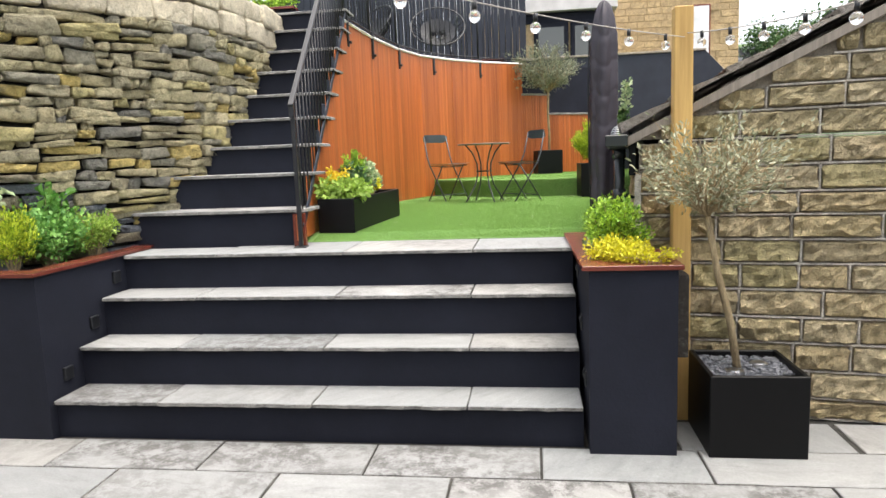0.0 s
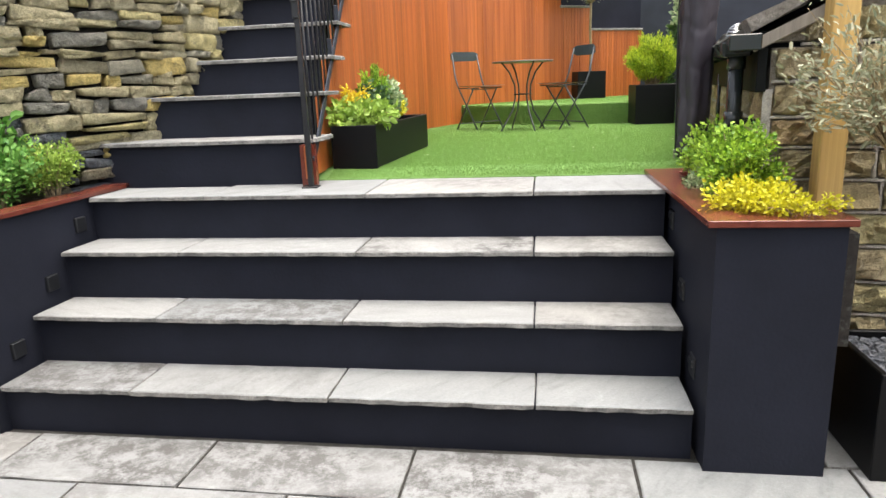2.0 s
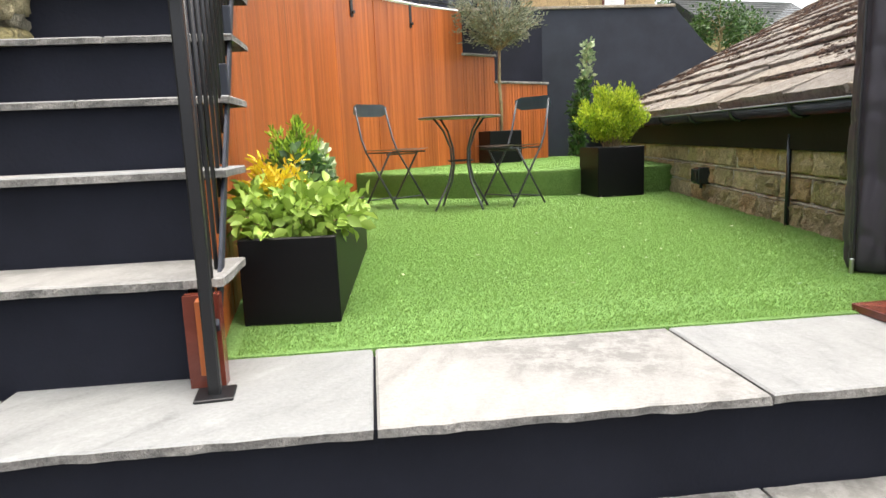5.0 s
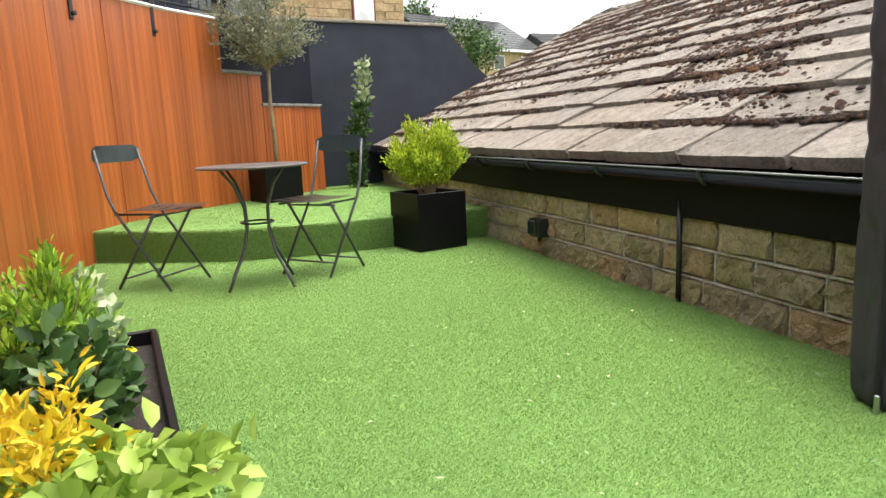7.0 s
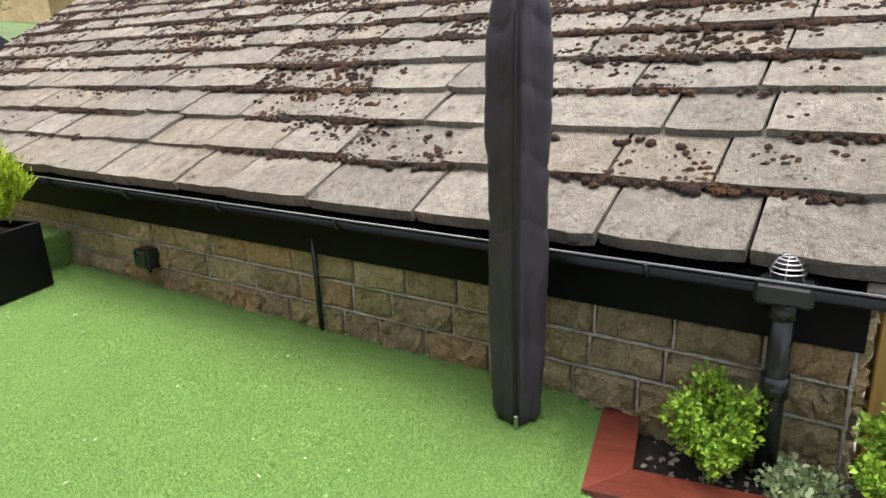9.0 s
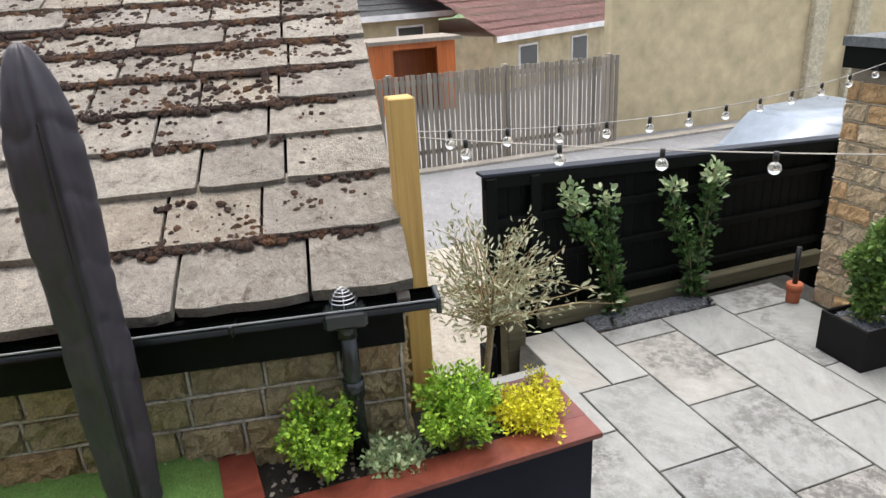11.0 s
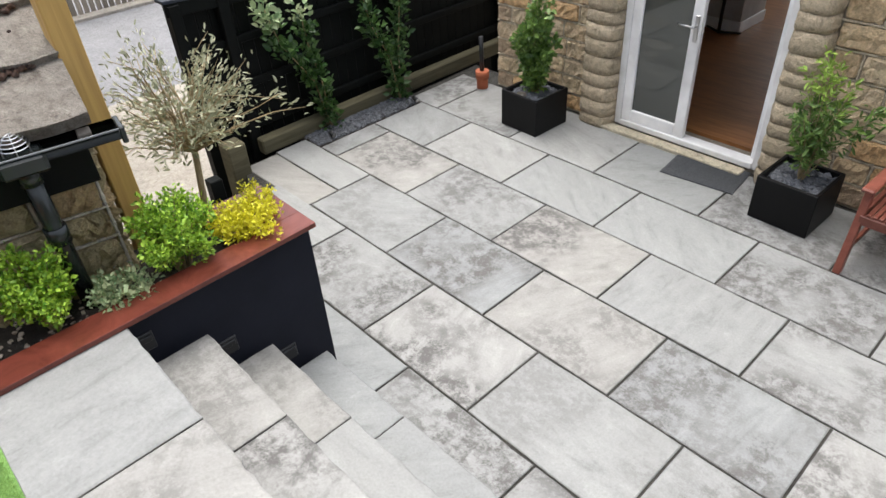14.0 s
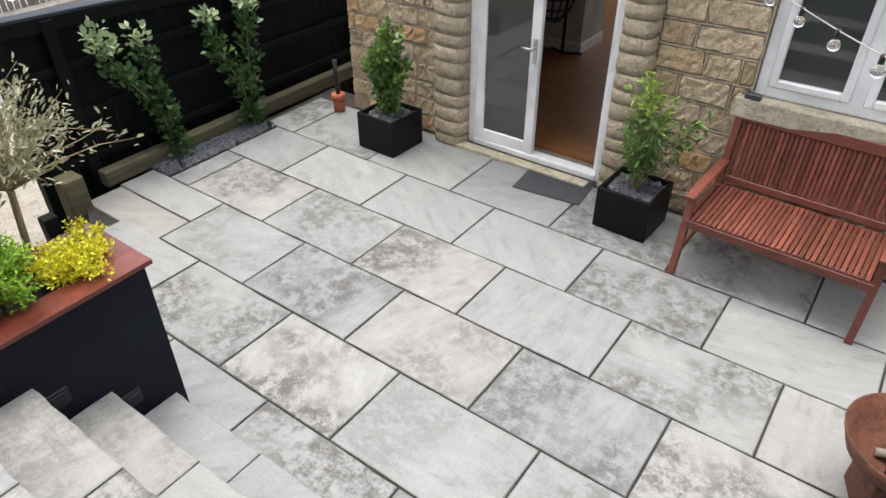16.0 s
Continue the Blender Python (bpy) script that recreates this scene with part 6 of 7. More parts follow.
bed = obj("slate_bed", boxed((3.04, 1.2, -0.06), (3.45, 2.36, -0.008)), M_SOIL, kind="structure", label="narrow planting bed between the patio and the fence", category="bed")
chips("slate_chippings", 3.06, 1.22, 3.3, 2.34, -0.005, 1700, M_SLATECHIP, "blue-grey slate chippings in the bed", 1)
chips("slate_chippings", 1.45, 3.81, 1.86, 4.23, 0.39, 420, M_SLATECHIP, "slate chippings filling the olive planter", 2)
chips("slate_chippings", 1.77, 0.67, 2.11, 1.01, 0.28, 260, M_SLATECHIP, "slate chippings filling a black planter", 3)
chips("slate_chippings", -0.455, 0.605, -0.115, 0.945, 0.28, 260, M_SLATECHIP, "slate chippings filling a black planter", 4)
chips("bark_chips", 0.93, 4.72, 1.2, 5.08, 0.935, 60, M_PALE, "a few pale chips on dark soil", 5, (0.006, 0.014))

for x, y in ((3.08, 2.2), (3.05, 1.25)):
    sp = thing("spotlight", (x, y, 0.0), "small black garden spotlight with a clear lens in the chippings", "spotlight", "bed spotlights")
    bm = bmesh.new()
    tube(bm, [(0, 0, 0.0), (0, 0, 0.03)], 0.006, 6)
    tube(bm, [(-0.03, 0, 0.035), (0.025, 0, 0.055)], 0.022, 10)
    part("lamp_body", bm, M_BLACKMETAL, sp)
    bm = bmesh.new()
    tube(bm, [(-0.033, 0, 0.034), (-0.03, 0, 0.035)], 0.019, 10)
    part("lens", bm, M_CHROME, sp)
for x, y, z in ((1.58, 3.95, 0.40), (1.74, 4.08, 0.40), (1.98, 0.97, 0.295)):
    sp = thing("solar_light", (x, y, z), "small round steel solar light lying on the chippings", "light", "solar lights")
    bm = bmesh.new()
    bmesh.ops.create_cone(bm, segments=20, radius1=0.05, radius2=0.045, depth=0.02, cap_ends=True)
    part("rim", bm, M_CHROME, sp)
    bm = bmesh.new()
    bmesh.ops.create_cone(bm, segments=20, radius1=0.032, radius2=0.03, depth=0.006, cap_ends=True, matrix=Matrix.Translation((0, 0, 0.012)))
    part("lens", bm, M_CHROME, sp)

tp = thing("drain_pipe_end", (2.81, 0.58, -0.05), "orange clay drain pipe stub by the house corner", "pipe")
bm = bmesh.new()
tube(bm, [(0, 0, 0), (0, 0, 0.2)], 0.055, 14)
tube(bm, [(0, 0, 0.15), (0, 0, 0.22)], 0.066, 14)
part("pipe", bm, M_TERRA, tp)
bm = bmesh.new()
tube(bm, [(0, 0, 0.2), (0.01, 0, 0.55)], 0.022, 10)
part("upright_pipe", bm, M_BLACKMETAL, tp, "thin black upright pipe")

dm = thing("door_mat", pose(0.413, 0.65, 0.0, 0, 0, 6), "dark grey ribbed door mat on the slabs before the door", "mat")
bm = boxed((-0.28, -0.18, 0.0), (0.28, 0.18, 0.012), 0.004)
part("backing", bm, M_RUBBER, dm)
for k in range(26):
    part("rib", boxed((-0.265 + k * 0.0205, -0.165, 0.012), (-0.265 + k * 0.0205 + 0.014, 0.165, 0.016)), M_RUBBER, dm)

# ---- garden bench ----
bench = thing("garden_bench", pose(-1.32, 0.58, 0, 0, 0, 178), "red-brown slatted hardwood garden bench under the window", "bench")
# local: faces -y (so the world +y), width along x
W2 = 0.54
for s in (-1, 1):
    bm = bmesh.new()
    m = Matrix.Translation((s * W2, -0.62, 0)) @ Matrix.Rotation(radians(-7), 4, "X")
    box(bm, (-0.022, -0.025, 0), (0.022, 0.025, 0.575), 0.004, m)
    part("front_leg", bm, M_BENCH, bench)
    bm = bmesh.new()
    m = Matrix.Translation((s * W2, 0.02, 0)) @ Matrix.Rotation(radians(-4), 4, "X")
    box(bm, (-0.022, -0.03, 0), (0.022, 0.03, 0.42), 0.004, m)
    m = Matrix.Translation((s * W2, -0.02, 0.36)) @ Matrix.Rotation(radians(-12), 4, "X")
    box(bm, (-0.022, -0.022, 0), (0.022, 0.022, 0.55), 0.004, m)
    part("back_leg", bm, M_BENCH, bench)
    part("armrest", boxed((s * W2 - 0.035, -0.62, 0.565), (s * W2 + 0.035, 0.0, 0.59), 0.008), M_BENCH, bench)
    part("seat_rail", boxed((s * W2 - 0.015, -0.58, 0.35), (s * W2 + 0.015, 0.0, 0.41), 0.004), M_BENCH, bench)
    part("side_stretcher", boxed((s * W2 - 0.012, -0.6, 0.15), (s * W2 + 0.012, 0.0, 0.18), 0.004), M_BENCH, bench)
part("front_rail", boxed((-W2, -0.6, 0.35), (W2, -0.565, 0.41), 0.005), M_BENCH, bench)
part("back_seat_rail", boxed((-W2, -0.06, 0.37), (W2, -0.03, 0.42), 0.005), M_BENCH, bench)
for k in range(32):
    x = -W2 + 0.045 + k * (2 * W2 - 0.09) / 31
    part("seat_slat", boxed((x - 0.0128, -0.595, 0.412), (x + 0.0128, -0.04, 0.428), 0.003), M_BENCH, bench)
m = Matrix.Translation((0, -0.02, 0.36)) @ Matrix.Rotation(radians(-12), 4, "X")
part("top_rail", boxed((-W2 - 0.02, -0.016, 0.49), (W2 + 0.02, 0.016, 0.57), 0.008, m), M_BENCH, bench)
part("low_back_rail", boxed((-W2, -0.014, 0.07), (W2, 0.014, 0.12), 0.005, m), M_BENCH, bench)
for k in range(34):
    x = -W2 + 0.045 + k * (2 * W2 - 0.09) / 33
    part("back_slat", boxed((x - 0.0118, -0.006, 0.12), (x + 0.0118, 0.008, 0.49), 0.003, m), M_BENCH, bench)

# ---- fire pit ----
fp = thing("fire_pit", (-2.16, 2.3, 0), "rusty steel bowl fire pit with charred logs", "fire pit")
bm = bmesh.new()
prof = [(0.06, 0.22), (0.18, 0.27), (0.25, 0.34), (0.285, 0.44), (0.275, 0.44), (0.24, 0.35), (0.16, 0.285), (0.01, 0.26)]
rings = [[bm.verts.new((r * math.cos(2 * math.pi * k / 32), r * math.sin(2 * math.pi * k / 32), z)) for k in range(32)] for r, z in prof]
for a, b in zip(rings, rings[1:]):
    for k in range(32):
        bm.faces.new((a[k], a[(k + 1) % 32], b[(k + 1) % 32], b[k]))
bm.faces.new(rings[-1])
part("bowl", bm, M_RUST, fp, "rust-brown steel bowl", True)
part("base", boxed((-0.13, -0.13, 0), (0.13, 0.13, 0.26), 0.004, Matrix.Rotation(radians(20), 4, "Z")), M_RUST, fp)
for k in range(6):
    bm = bmesh.new()
    a = k * 1.1
    tube(bm, [(0.12 * math.cos(a), 0.12 * math.sin(a), 0.3 + 0.01 * k), (-0.09 * math.cos(a + 0.4), -0.09 * math.sin(a + 0.4), 0.33 + 0.012 * k)], 0.022, 7)
    part("log", bm, M_PALE if k % 3 == 0 else M_DARKEARTH, fp, "charred log")

# ---- hanging chair inside the door ----
hs = thing("hanging_chair", (1.72, -1.5, 0.06), "black wicker egg chair hanging inside the room", "chair")
bm = bmesh.new()
for k in range(10):
    a = math.pi * k / 9
    tube(bm, [(0.28 * math.cos(a) * math.sin(b), 0.3 * math.sin(a) * math.sin(b) - 0.1, 0.95 + 0.5 * math.cos(b)) for b in (math.pi * j / 10 for j in range(11))], 0.01, 4)
for j in range(2, 10):
    b = math.pi * j / 11
    tube(bm, [(0.28 * math.cos(a) * math.sin(b), 0.3 * math.sin(a) * math.sin(b) - 0.1, 0.95 + 0.5 * math.cos(b)) for a in (math.pi * k / 9 for k in range(10))], 0.008, 4)
part("basket", bm, M_BLACKMETAL, hs)
bm = bmesh.new()
tube(bm, [(0, 0, 1.45), (0, 0, 1.9), (0, -0.3, 1.92), (0, -0.45, 1.6), (0, -0.45, 0.0)], 0.018, 7)
tube(bm, [(-0.2, -0.55, 0.012), (0, -0.45, 0.012), (0.2, -0.55, 0.012)], 0.012, 7)
part("stand", bm, M_BLACKMETAL, hs)

# ---- grey clip on the sill ----
gc = thing("door_wedge", (-0.83, 0.5, 0.998 - 0.136 + 0.136), "small grey plastic block on the stone sill", "block")
part("block_body", boxed((-0.05, -0.045, 0), (0.05, 0.0, 0.035), 0.004), M_CHAIR, gc)

# ---- string lights ----
def string_lights(a, b, sag, count, label, bulbs=True):
    s = thing("string_lights", a, label, "string lights")
    A, B = Vector(a), Vector(b)
    pts = [(B - A) * (k / 24) - Vector((0, 0, sag * 4 * (k / 24) * (1 - k / 24))) for k in range(25)]
    bm = bmesh.new()
    tube(bm, pts, 0.0028, 4, cap=False)
    part("cable", bm, M_WIRE, s, "thin pale cable")
    cap_me = glass_me = None
    for k in range(count):
        u = (k + 0.6) / count
        p = (B - A) * u - Vector((0, 0, sag * 4 * u * (1 - u)))
        if cap_me is None:
            bm = bmesh.new()
            tube(bm, [(0, 0, 0.005), (0, 0, -0.028)], 0.0095, 8)
            o1 = part("lamp_holder", bm, M_BLACKMETAL, s, "black lamp holder", at=Matrix.Translation(p))
            bm = bmesh.new()
            bmesh.ops.create_uvsphere(bm, u_segments=12, v_segments=8, radius=0.023, matrix=Matrix.Translation((0, 0, -0.053)))
            o2 = part("bulb", bm, M_BULB, s, "clear round bulb", True, at=Matrix.Translation(p))
            cap_me, glass_me = o1.data, o2.data
        else:
            for nm, me in (("lamp_holder", cap_me), ("bulb", glass_me)):
                o = new(nm, me)
                o.parent = s
                o.matrix_basis = Matrix.Translation(p)
    return s


string_lights((1.39, 4.31, 2.165), (-2.0, 0.03, 2.46), 0.14, 15, "string of clear festoon bulbs from the timber post to the house")
string_lights((1.40, 4.31, 2.185), (2.3, 0.0, 2.2), 0.17, 15, "string of clear festoon bulbs reaching the house corner")
string_lights((-0.2, 0.53, 2.05), (-2.95, 4.42, 2.4), 0.24, 16, "string of clear festoon bulbs crossing above the patio")

sb = thing("string_bracket", (-2.0, 0.02, 2.2), "thin black metal upright on the roof edge holding the bulbs", "bracket")
part("upright", boxed((-0.015, -0.015, 0), (0.015, 0.015, 0.28), 0.003), M_BLACKMETAL, sb)

# ---- beyond the drive ----
pf = thing("pale_fence", (10.2, 0, -0.5), "weathered grey upright pale fence across the road", "fence", kind="structure")
for x, z in ((0.05, 0.35), (0.05, 1.6)):
    part("rail", boxed((x, -2.5, z), (x + 0.04, 8.7, z + 0.08)), M_PALE, pf)
for k in range(112):
    y = -2.48 + k * 0.1
    part("pale", boxed((-0.02, y, 0.1), (0.0, y + 0.075, 1.78 + 0.012 * math.sin(k * 1.7)), 0.003), M_PALE, pf)
for k in range(6):
    part("post", boxed((0.09, -2.4 + 2.2 * k, 0), (0.19, -2.3 + 2.2 * k, 1.8)), M_PALE, pf)
kerb = obj("kerb", boxed((9.95, -12, -0.5), (10.2, 9, -0.38), 0.01), M_CONCRETE, kind="structure", label="low concrete kerb under the pale fence", category="kerb")
road2 = obj("road_far", prism([(6.2, -30), (30, -30), (30, 14), (7.2, 14), (6.4, 2.5)], -0.6, -0.43), M_ROAD, kind="structure", label="grey asphalt road", category="road")
bw = thing("buff_wall", (10.6, -6.9, -0.5), "buff rendered garage wall beside the pale fence", "wall", kind="structure")
part("wall", boxed((0, -4.0, 0), (0.25, 4.35, 3.2)), M_BUFFRENDER, bw)
part("coping", boxed((-0.03, -4.0, 3.2), (0.28, 4.35, 3.26)), M_COPE, bw)
for y in (-2.2, -1.0):
    part("pilaster", boxed((-0.16, y, 0), (0, y + 0.42, 3.0), 0.01), M_COPE, bw)


def car(at):
    c = thing("car", at, "pale silver car parked by the buff wall", "car")
    bm = bmesh.new()
    pts = [(-2.0, 0.25), (-2.05, 0.6), (-1.7, 0.85), (-1.0, 0.95), (-0.45, 1.4), (0.9, 1.42), (1.6, 0.98), (2.0, 0.85), (2.05, 0.35), (2.0, 0.25)]
    f = bm.faces.new([bm.verts.new((0.82, y, z)) for y, z in pts])
    ex = bmesh.ops.extrude_face_region(bm, geom=[f])["geom"]
    bmesh.ops.translate(bm, vec=(-1.64, 0, 0), verts=[e for e in ex if isinstance(e, bmesh.types.BMVert)])
    bmesh.ops.recalc_face_normals(bm, faces=bm.faces)
    bmesh.ops.bevel(bm, geom=list(bm.edges), offset=0.06, segments=2, affect="EDGES")
    part("body", bm, M_CARPAINT, c, "pale silver paint", True)
    for s in (-1, 1):
        bm = bmesh.new()
        f = bm.faces.new([bm.verts.new((s * 0.835, y, z)) for y, z in ((-0.85, 0.98), (-0.4, 1.33), (0.85, 1.34), (1.3, 0.98))])
        part("side_window", bm, M_GLASS, c)
        for y in (-1.3, 1.3):
            bm = bmesh.new()
            tube(bm, [(s * 0.66, y, 0.31), (s * 0.85, y, 0.31)], 0.31, 20)
            w = part("wheel", bm, M_BLACKMETAL, c)
            bm = bmesh.new()
            tube(bm, [(s * 0.84, y, 0.31), (s * 0.86, y, 0.31)], 0.19, 16)
            part("rim", bm, M_CHROME, w)
    return c


M_CARPAINT = rendered_paint("silver_car_paint", (0.2, 0.24, 0.29), 0.0, 0.25)
car(pose(5.14, -2.17, -0.42, 0, 0, 182))


def bungalow(at, w, d, eave, ridge, roof_mat, label, wall_mat=None, name="bungalow"):
    b = thing(name, at, label, "house", kind="structure")
    part("wall", boxed((0, 0, -3), (w, d, eave)), wall_mat or M_BUFFRENDER, b)
    rnd = random.Random(int(w * 10))
    n = 12
    for k in range(n):
        y0, y1 = -0.4 + (d / 2 + 0.4) * k / n, -0.4 + (d / 2 + 0.4) * (k + 1) / n
        z0, z1 = eave + (ridge - eave) * k / n, eave + (ridge - eave) * (k + 1) / n
        for s in (0, 1):
            bm = bmesh.new()
            f = [(-0.3, y0, z0 + 0.03), (w + 0.3, y0, z0 + 0.03), (w + 0.3, y1 + 0.05, z1 + 0.02), (-0.3, y1 + 0.05, z1 + 0.02)]
            f = [(x, d - y if s else y, z) for x, y, z in f]
            bm.faces.new([bm.verts.new(p) for p in (f[::-1] if s else f)])
            bmesh.ops.solidify(bm, geom=list(bm.faces), thickness=0.04)
            part("roof_course", bm, roof_mat, b)
    part("fascia", boxed((-0.32, -0.42, eave - 0.14), (w + 0.32, -0.38, eave + 0.03)), M_WHITE, b, "white fascia board")
    for x in (w * 0.2, w * 0.55, w * 0.85):
        f = part("window_frame", boxed((x - 0.5, -0.05, eave - 1.3), (x + 0.5, 0.0, eave - 0.35)), M_WHITE, b)
        part("pane", boxed((x - 0.44, -0.062, eave - 1.24), (x + 0.44, -0.055, eave - 0.41)), M_GLASS, f)
    return b


# turned so that their long eaves look towards the drive
bungalow(pose(19.0, 4.6, -0.2, 0, 0, -78), 7.2, 8, 2.1, 3.9, M_GREYTILE, "low buff bungalow with a dark grey tiled roof")
bungalow(pose(17.6, -3.1, -0.2, 0, 0, -62), 8.5, 9, 1.4, 3.7, M_REDTILE, "low buff bungalow with a red-brown tiled roof")
shed = thing("garden_shed", (16.0, -1.3, -1.0), "brown timber garden shelter with an open front behind the fence", "shed", kind="structure")
for a, b in (((0, 0, 0), (0.1, 0.5, 2.35)), ((0, 1.7, 0), (0.1, 2.2, 2.35)), ((0, 0.5, 2.2), (0.1, 1.7, 2.35)), ((1.2, 0, 0), (1.3, 2.2, 2.35)), ((0.1, 0, 0), (1.2, 0.05, 2.35)), ((0.1, 2.15, 0), (1.2, 2.2, 2.35))):
    part("wall_board", boxed(a, b), M_CEDAR, shed)
part("roof", boxed((-0.15, -0.15, 2.36), (1.4, 2.35, 2.45)), M_PALE, shed)

far = [((20, 42, 0), 9, 8, 7.0, 9.6, 12), ((33, 47, 0), 8, 8, 7.4, 9.4, -8), ((9.0, 52, 0), 7, 8, 7.2, 9.0, 5), ((15, 56, 0), 8, 8, 7.6, 9.6, 0)]
for (x, y, z), w, d, e, r, turn in far:
    bungalow(pose(x, y, z, 0, 0, turn), w, d, e, r, M_GREYTILE, "distant buff stone house with a grey roof", M_YBRICK, "far_house")


def far_tree(x, y, z, h, seed):
    rng = np.random.default_rng(seed)
    t = thing("far_tree", (x, y, z), "distant leafy tree on the hillside", "tree", "far trees")
    bm = bmesh.new()
    pts, dirs = [], []
    tube(bm, [(0, 0, 0), (0.1, 0, h * 0.4), (0, 0.1, h * 0.8)], h * 0.03, 6, h * 0.01)
    for k in range(14):
        a, e = rng.uniform(0, 6.3), rng.uniform(0.1, 0.9)
        tip = Vector((math.cos(a) * h * 0.38 * (1.1 - e * 0.6), math.sin(a) * h * 0.38 * (1.1 - e * 0.6), h * (0.35 + 0.65 * e)))
        tube(bm, [(0, 0, h * (0.25 + 0.4 * e)), tip], h * 0.012, 4, h * 0.004)
        for _ in range(150):
            pts.append(tip * rng.uniform(0.7, 1.0) + Vector(rng.normal(0, h * 0.09, 3)))
            dirs.append((rng.normal(), rng.normal(), 0.3))
    part("trunk", bm, M_BARK, t)
    leaves("crown", pts, dirs, [h * rng.uniform(0.03, 0.07) for _ in pts], "broad", M_LEAFDARK, t, seed=seed)


for k, (x, y, z, h) in enumerate(((19, 58, 6.6, 4.5), (21.5, 60, 6.4, 5), (24.5, 60, 7, 5.5), (28, 62, 8, 6), (12, 50, 6.0, 3.5), (31, 58, 7, 4), (8.2, 20, 3.2, 1.6), (9.6, 21, 3.0, 1.6))):
    far_tree(x, y, z, h, 200 + k)
hill = bmesh.new()
hg = [[hill.verts.new((x, y, max(-0.7, 0.17 * (y - 14) + 0.9 * math.sin(x * 0.07 + y * 0.03) - 0.7))) for x in range(-60, 121, 12)] for y in range(14, 135, 10)]
for r1, r2 in zip(hg, hg[1:]):
    for k in range(len(r1) - 1):
        hill.faces.new((r1[k], r1[k + 1], r2[k + 1], r2[k]))
obj("hillside", hill, M_FIELD, kind="structure", label="green hillside rising behind the houses", category="hill", smooth=True)


# ---- grass blades ----
def blades(name, poly, z, count, seed, fore=None, face=None):
    rng = np.random.default_rng(seed)
    xs, ys = [p[0] for p in poly], [p[1] for p in poly]
    P = []
    pl = np.array(poly)
    while len(P) < count:
        x, y = rng.uniform(min(xs), max(xs), 20000), rng.uniform(min(ys), max(ys), 20000)
        if fore is not None:
            keep = rng.uniform(0, 1, 20000) < fore(y)
            x, y = x[keep], y[keep]
        inside = np.zeros(len(x), bool)
        for (ax, ay), (bx, by) in zip(pl, np.roll(pl, -1, 0)):
            c = ((ay > y) != (by > y)) & (x < (bx - ax) * (y - ay) / (by - ay + 1e-12) + ax)
            inside ^= c
        P.extend(zip(x[inside], y[inside]))
    P = np.array(P[:count])
    n = len(P)
    h = rng.uniform(0.004, 0.01, n)
    a = rng.uniform(0, 2 * np.pi, n)
    wv = np.stack([np.cos(a), np.sin(a), np.zeros(n)], 1) * 0.0016
    tip = np.stack([rng.normal(0, 0.0045, n) + 0.002, rng.normal(0, 0.0045, n) - 0.002, h], 1)
    drop = np.clip((5.38 - P[:, 1]) / 0.18, 0, 1) * (GRASS - 0.985) if z < 1.2 else np.zeros(n)
    base3 = np.column_stack([P, z - drop])
    V = np.stack([base3 - wv, base3 + wv, base3 + tip], 1).reshape(-1, 3)
    me = bpy.data.meshes.new(name)
    me.vertices.add(3 * n)
    me.vertices.foreach_set("co", V.ravel())
    me.loops.add(3 * n)
    me.loops.foreach_set("vertex_index", np.arange(3 * n))
    me.polygons.add(n)
    me.polygons.foreach_set("loop_start", np.arange(n) * 3)
    me.update(calc_edges=True)
    me.materials.append(M_BLADE)
    return tagged(new(name, me), "fine green artificial grass fibres", "grass", kind="stuff")


M_BLADE = leafy("grass_fibre", (0.17, 0.31, 0.07), (0.27, 0.44, 0.13), 0.8, 0.2)
blades("grass", [(-1.08, 5.21), (0.77, 5.21), (0.78, 5.25), (1.25, 5.28), (1.93, 9.0), (0.4, 9.1), (-0.4, 9.5), (-0.95, 9.95), (-1.1, 8.8)], GRASS - 0.007, 480000, 5, lambda y: np.clip(1.35 - (y - 5.2) * 0.3, 0.25, 1))
blades("grass", [(-0.72, 9.85), (-0.03, 9.28), (0.8, 9.05), (1.9, 8.95), (2.3, 12), (1.6, 11.9), (0.4, 11.1), (-0.6, 10.2)], 1.25, 40000, 6)


def riser_fuzz():
    """Fibres standing off the front of the raised lawn step."""
    rng = np.random.default_rng(16)
    front = np.array(STEP[:8])
    seg = rng.integers(0, len(front) - 1, 42000)
    u = rng.uniform(0, 1, len(seg))[:, None]
    a, b = front[seg], front[seg + 1]
    P = a + (b - a) * u
    d = b - a
    n = np.stack([d[:, 1], -d[:, 0]], 1)
    n /= np.linalg.norm(n, axis=1, keepdims=True)
    z = rng.uniform(GRASS, 1.252, len(seg))
    base = np.column_stack([P, z])
    side = np.column_stack([d / np.linalg.norm(d, axis=1, keepdims=True), np.zeros(len(seg))]) * 0.0022
    tip = np.column_stack([n * rng.uniform(0.006, 0.018, len(seg))[:, None], rng.uniform(-0.016, 0.004, len(seg))]) + rng.normal(0, 0.004, (len(seg), 3))
    V = np.stack([base - side, base + side, base + tip], 1).reshape(-1, 3)
    ob = raw("grass", [tuple(p) for p in V.tolist()], [(3 * i, 3 * i + 1, 3 * i + 2) for i in range(len(seg))], M_BLADE, kind="stuff")
    return tagged(ob, "green artificial grass fibres on the step front", "grass")


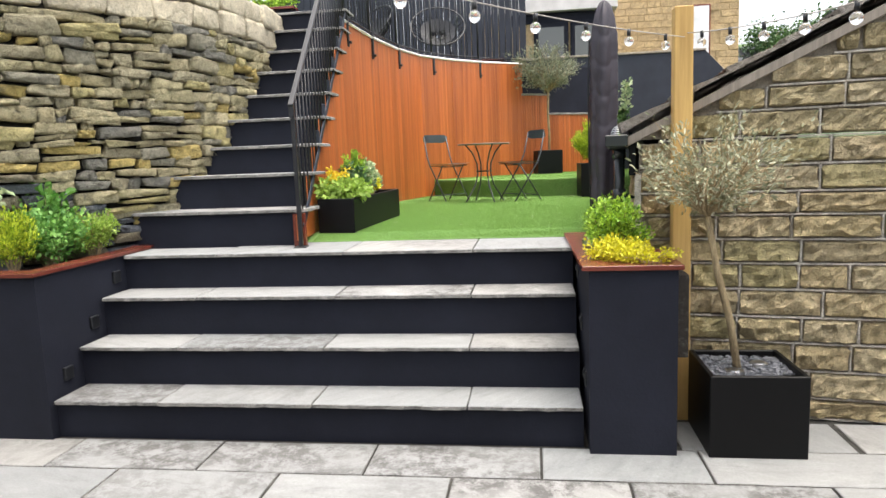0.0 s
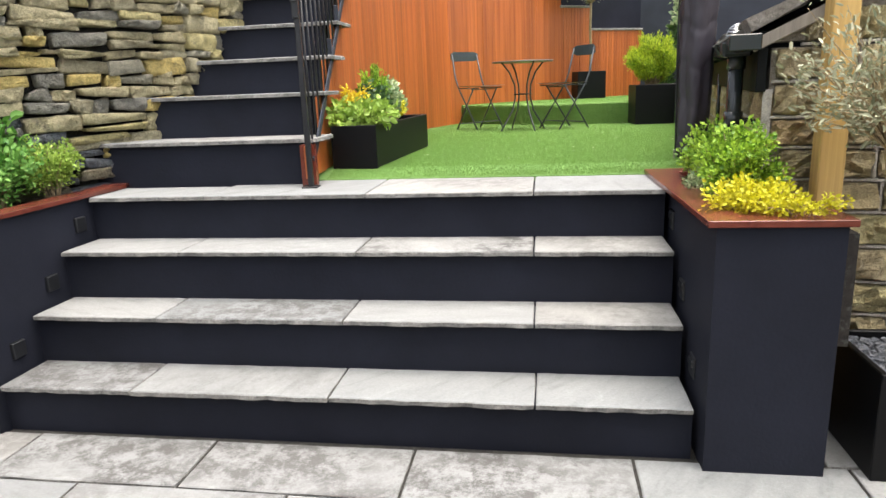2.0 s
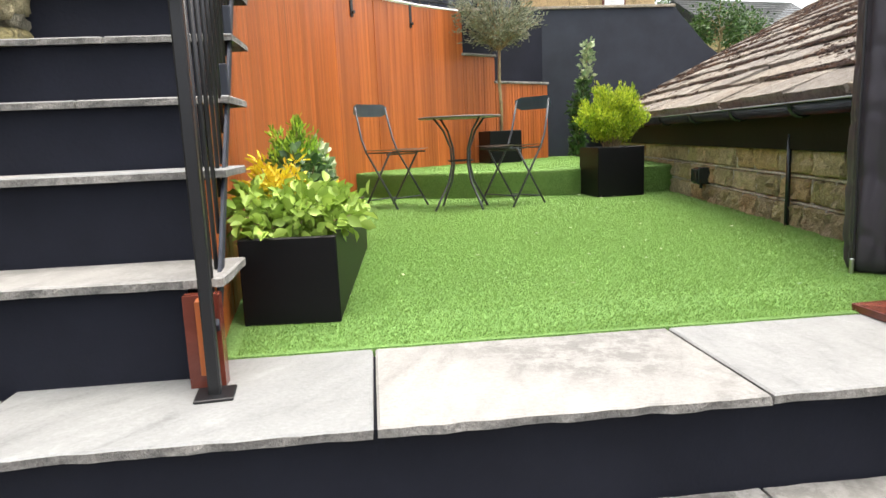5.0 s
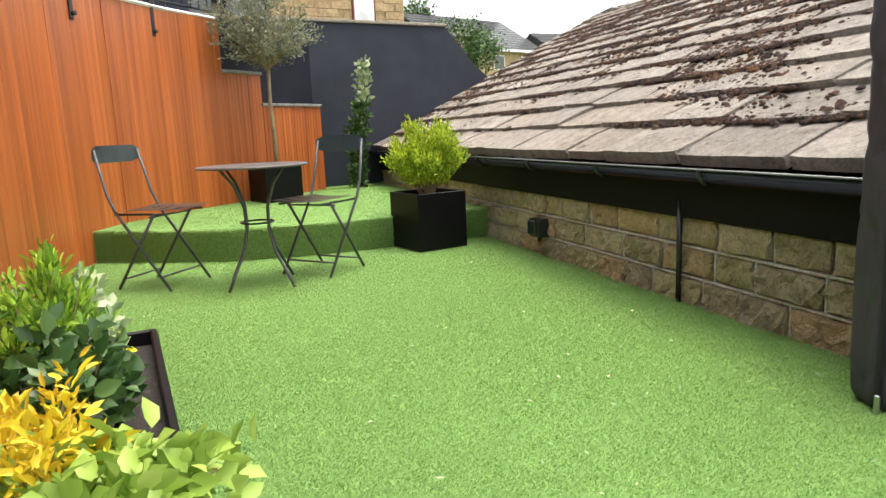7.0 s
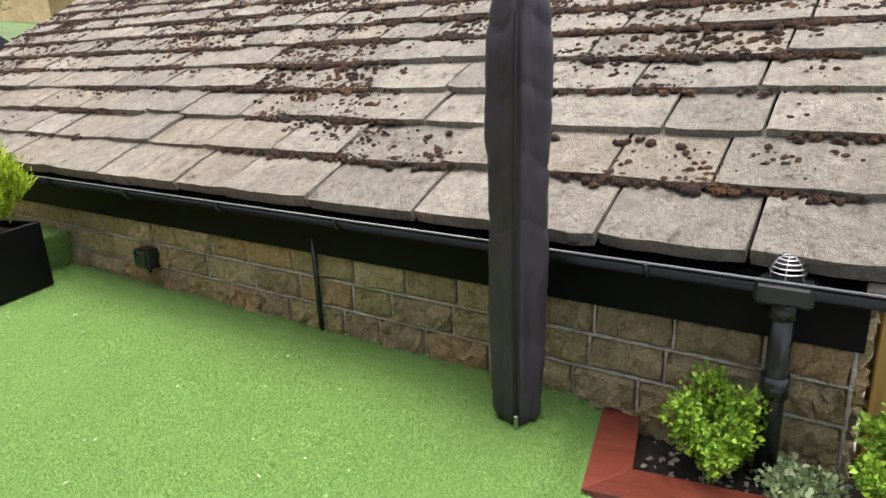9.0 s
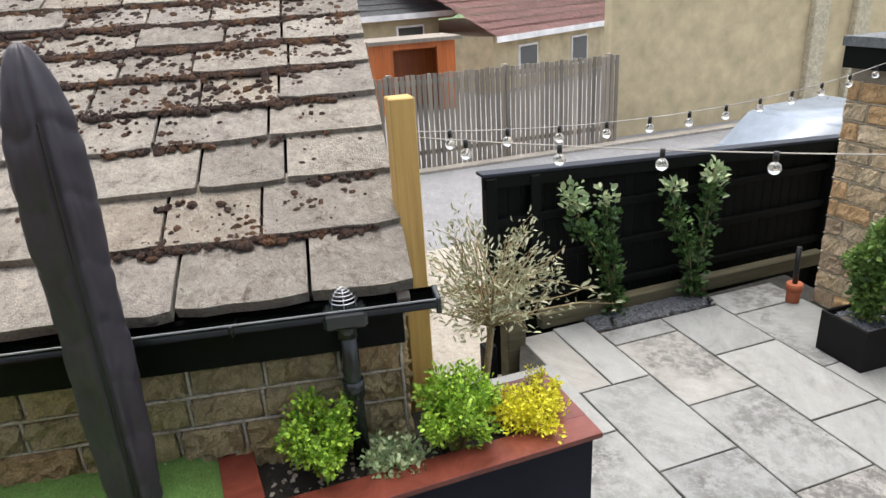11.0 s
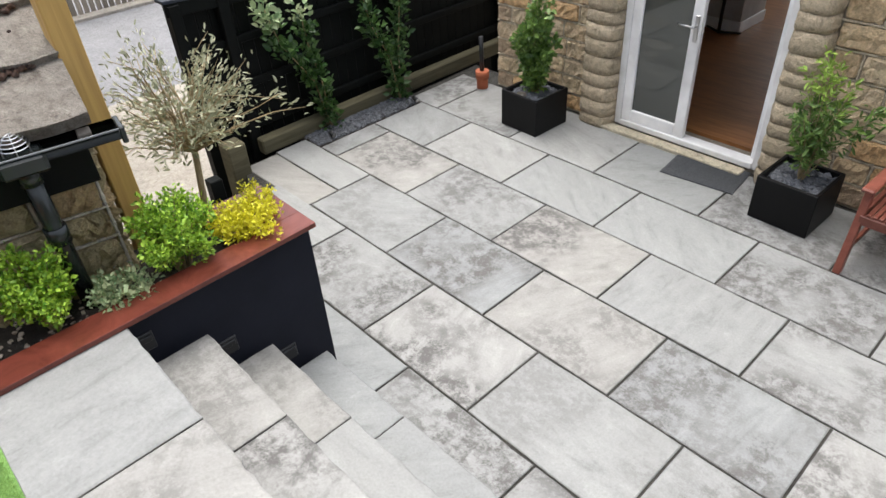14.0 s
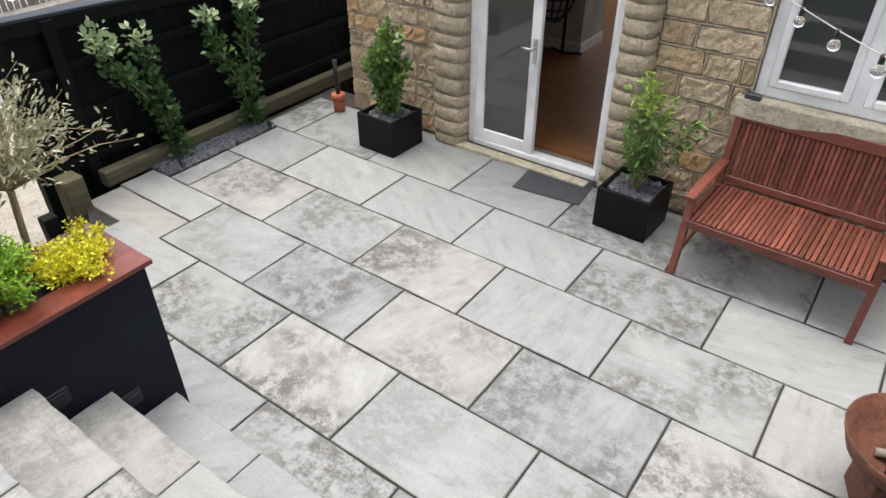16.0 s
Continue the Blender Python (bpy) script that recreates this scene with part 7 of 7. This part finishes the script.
riser_fuzz()
rl = random.Random(15)
verts, faces = [], []
for _ in range(150):
    x, y = rl.uniform(-0.7, 1.3), rl.uniform(5.3, 8.8)
    a, r = rl.uniform(0, 6.3), rl.uniform(0.006, 0.014)
    n = len(verts)
    for i in range(4):
        b = a + i * math.pi / 2
        q = r * (1.0 if i % 2 == 0 else 0.35)
        verts.append((x + q * math.cos(b), y + q * math.sin(b), GRASS + 0.012 + rl.uniform(0, 0.006)))
    faces.append((n, n + 1, n + 2, n + 3))
tagged(raw("leaf_litter", verts, faces, M_VARIEG, kind="stuff"), "small fallen leaf scraps on the grass", "litter")

rd = random.Random(19)
verts, faces = [], []
for _ in range(900):
    v, u = rd.uniform(0.85, 6.3), 0.035 - rd.expovariate(16)
    p = BARN @ Vector((u, v, GRASS + 0.004 + rd.uniform(0, 0.008)))
    r, a = rd.uniform(0.003, 0.009), rd.uniform(0, 6.3)
    n = len(verts)
    for i in range(4):
        b = a + i * math.pi / 2
        q = r * (1.0 if i % 2 == 0 else 0.55)
        verts.append((p.x + q * math.cos(b), p.y + q * math.sin(b), p.z + (r * 0.3 if i == 0 else 0)))
    faces.append((n, n + 1, n + 2, n + 3))
tagged(raw("wall_debris", verts, faces, M_BARK, kind="stuff"), "brown crumbs and grit gathered along the wall foot", "litter")

roof_slates(barn_ob)
house_stones(house_ob)
dry_wall()
rnd = random.Random(61)
for y0, y1, end, xs in ROWS:
    cuts = [end, *xs, xs[-1] - 0.88, xs[-1] - 1.76, xs[-1] - 2.6]
    for b, a in zip(cuts, cuts[1:]):
        slab_mesh(a + 0.007, b - 0.007, y0 + 0.007, y1 - 0.007, 0.0 + rnd.uniform(-0.002, 0.002), 0.025, rnd, M_SLAB, patio_base, "slab")
for y0, y1, end in ((2.365, 2.68, 3.25), (2.68, 2.99, 3.22)):
    slab_mesh(2.352, end, y0 + 0.007, y1 - 0.007, 0.001, 0.025, rnd, M_SLAB, patio_base, "slab")
for a, b in ((2.2, 2.74), (1.3, 2.18)):
    slab_mesh(a + 0.008, b - 0.008, 3.88, 4.25, 0.0, 0.025, rnd, M_SLAB, patio_base, "slab")
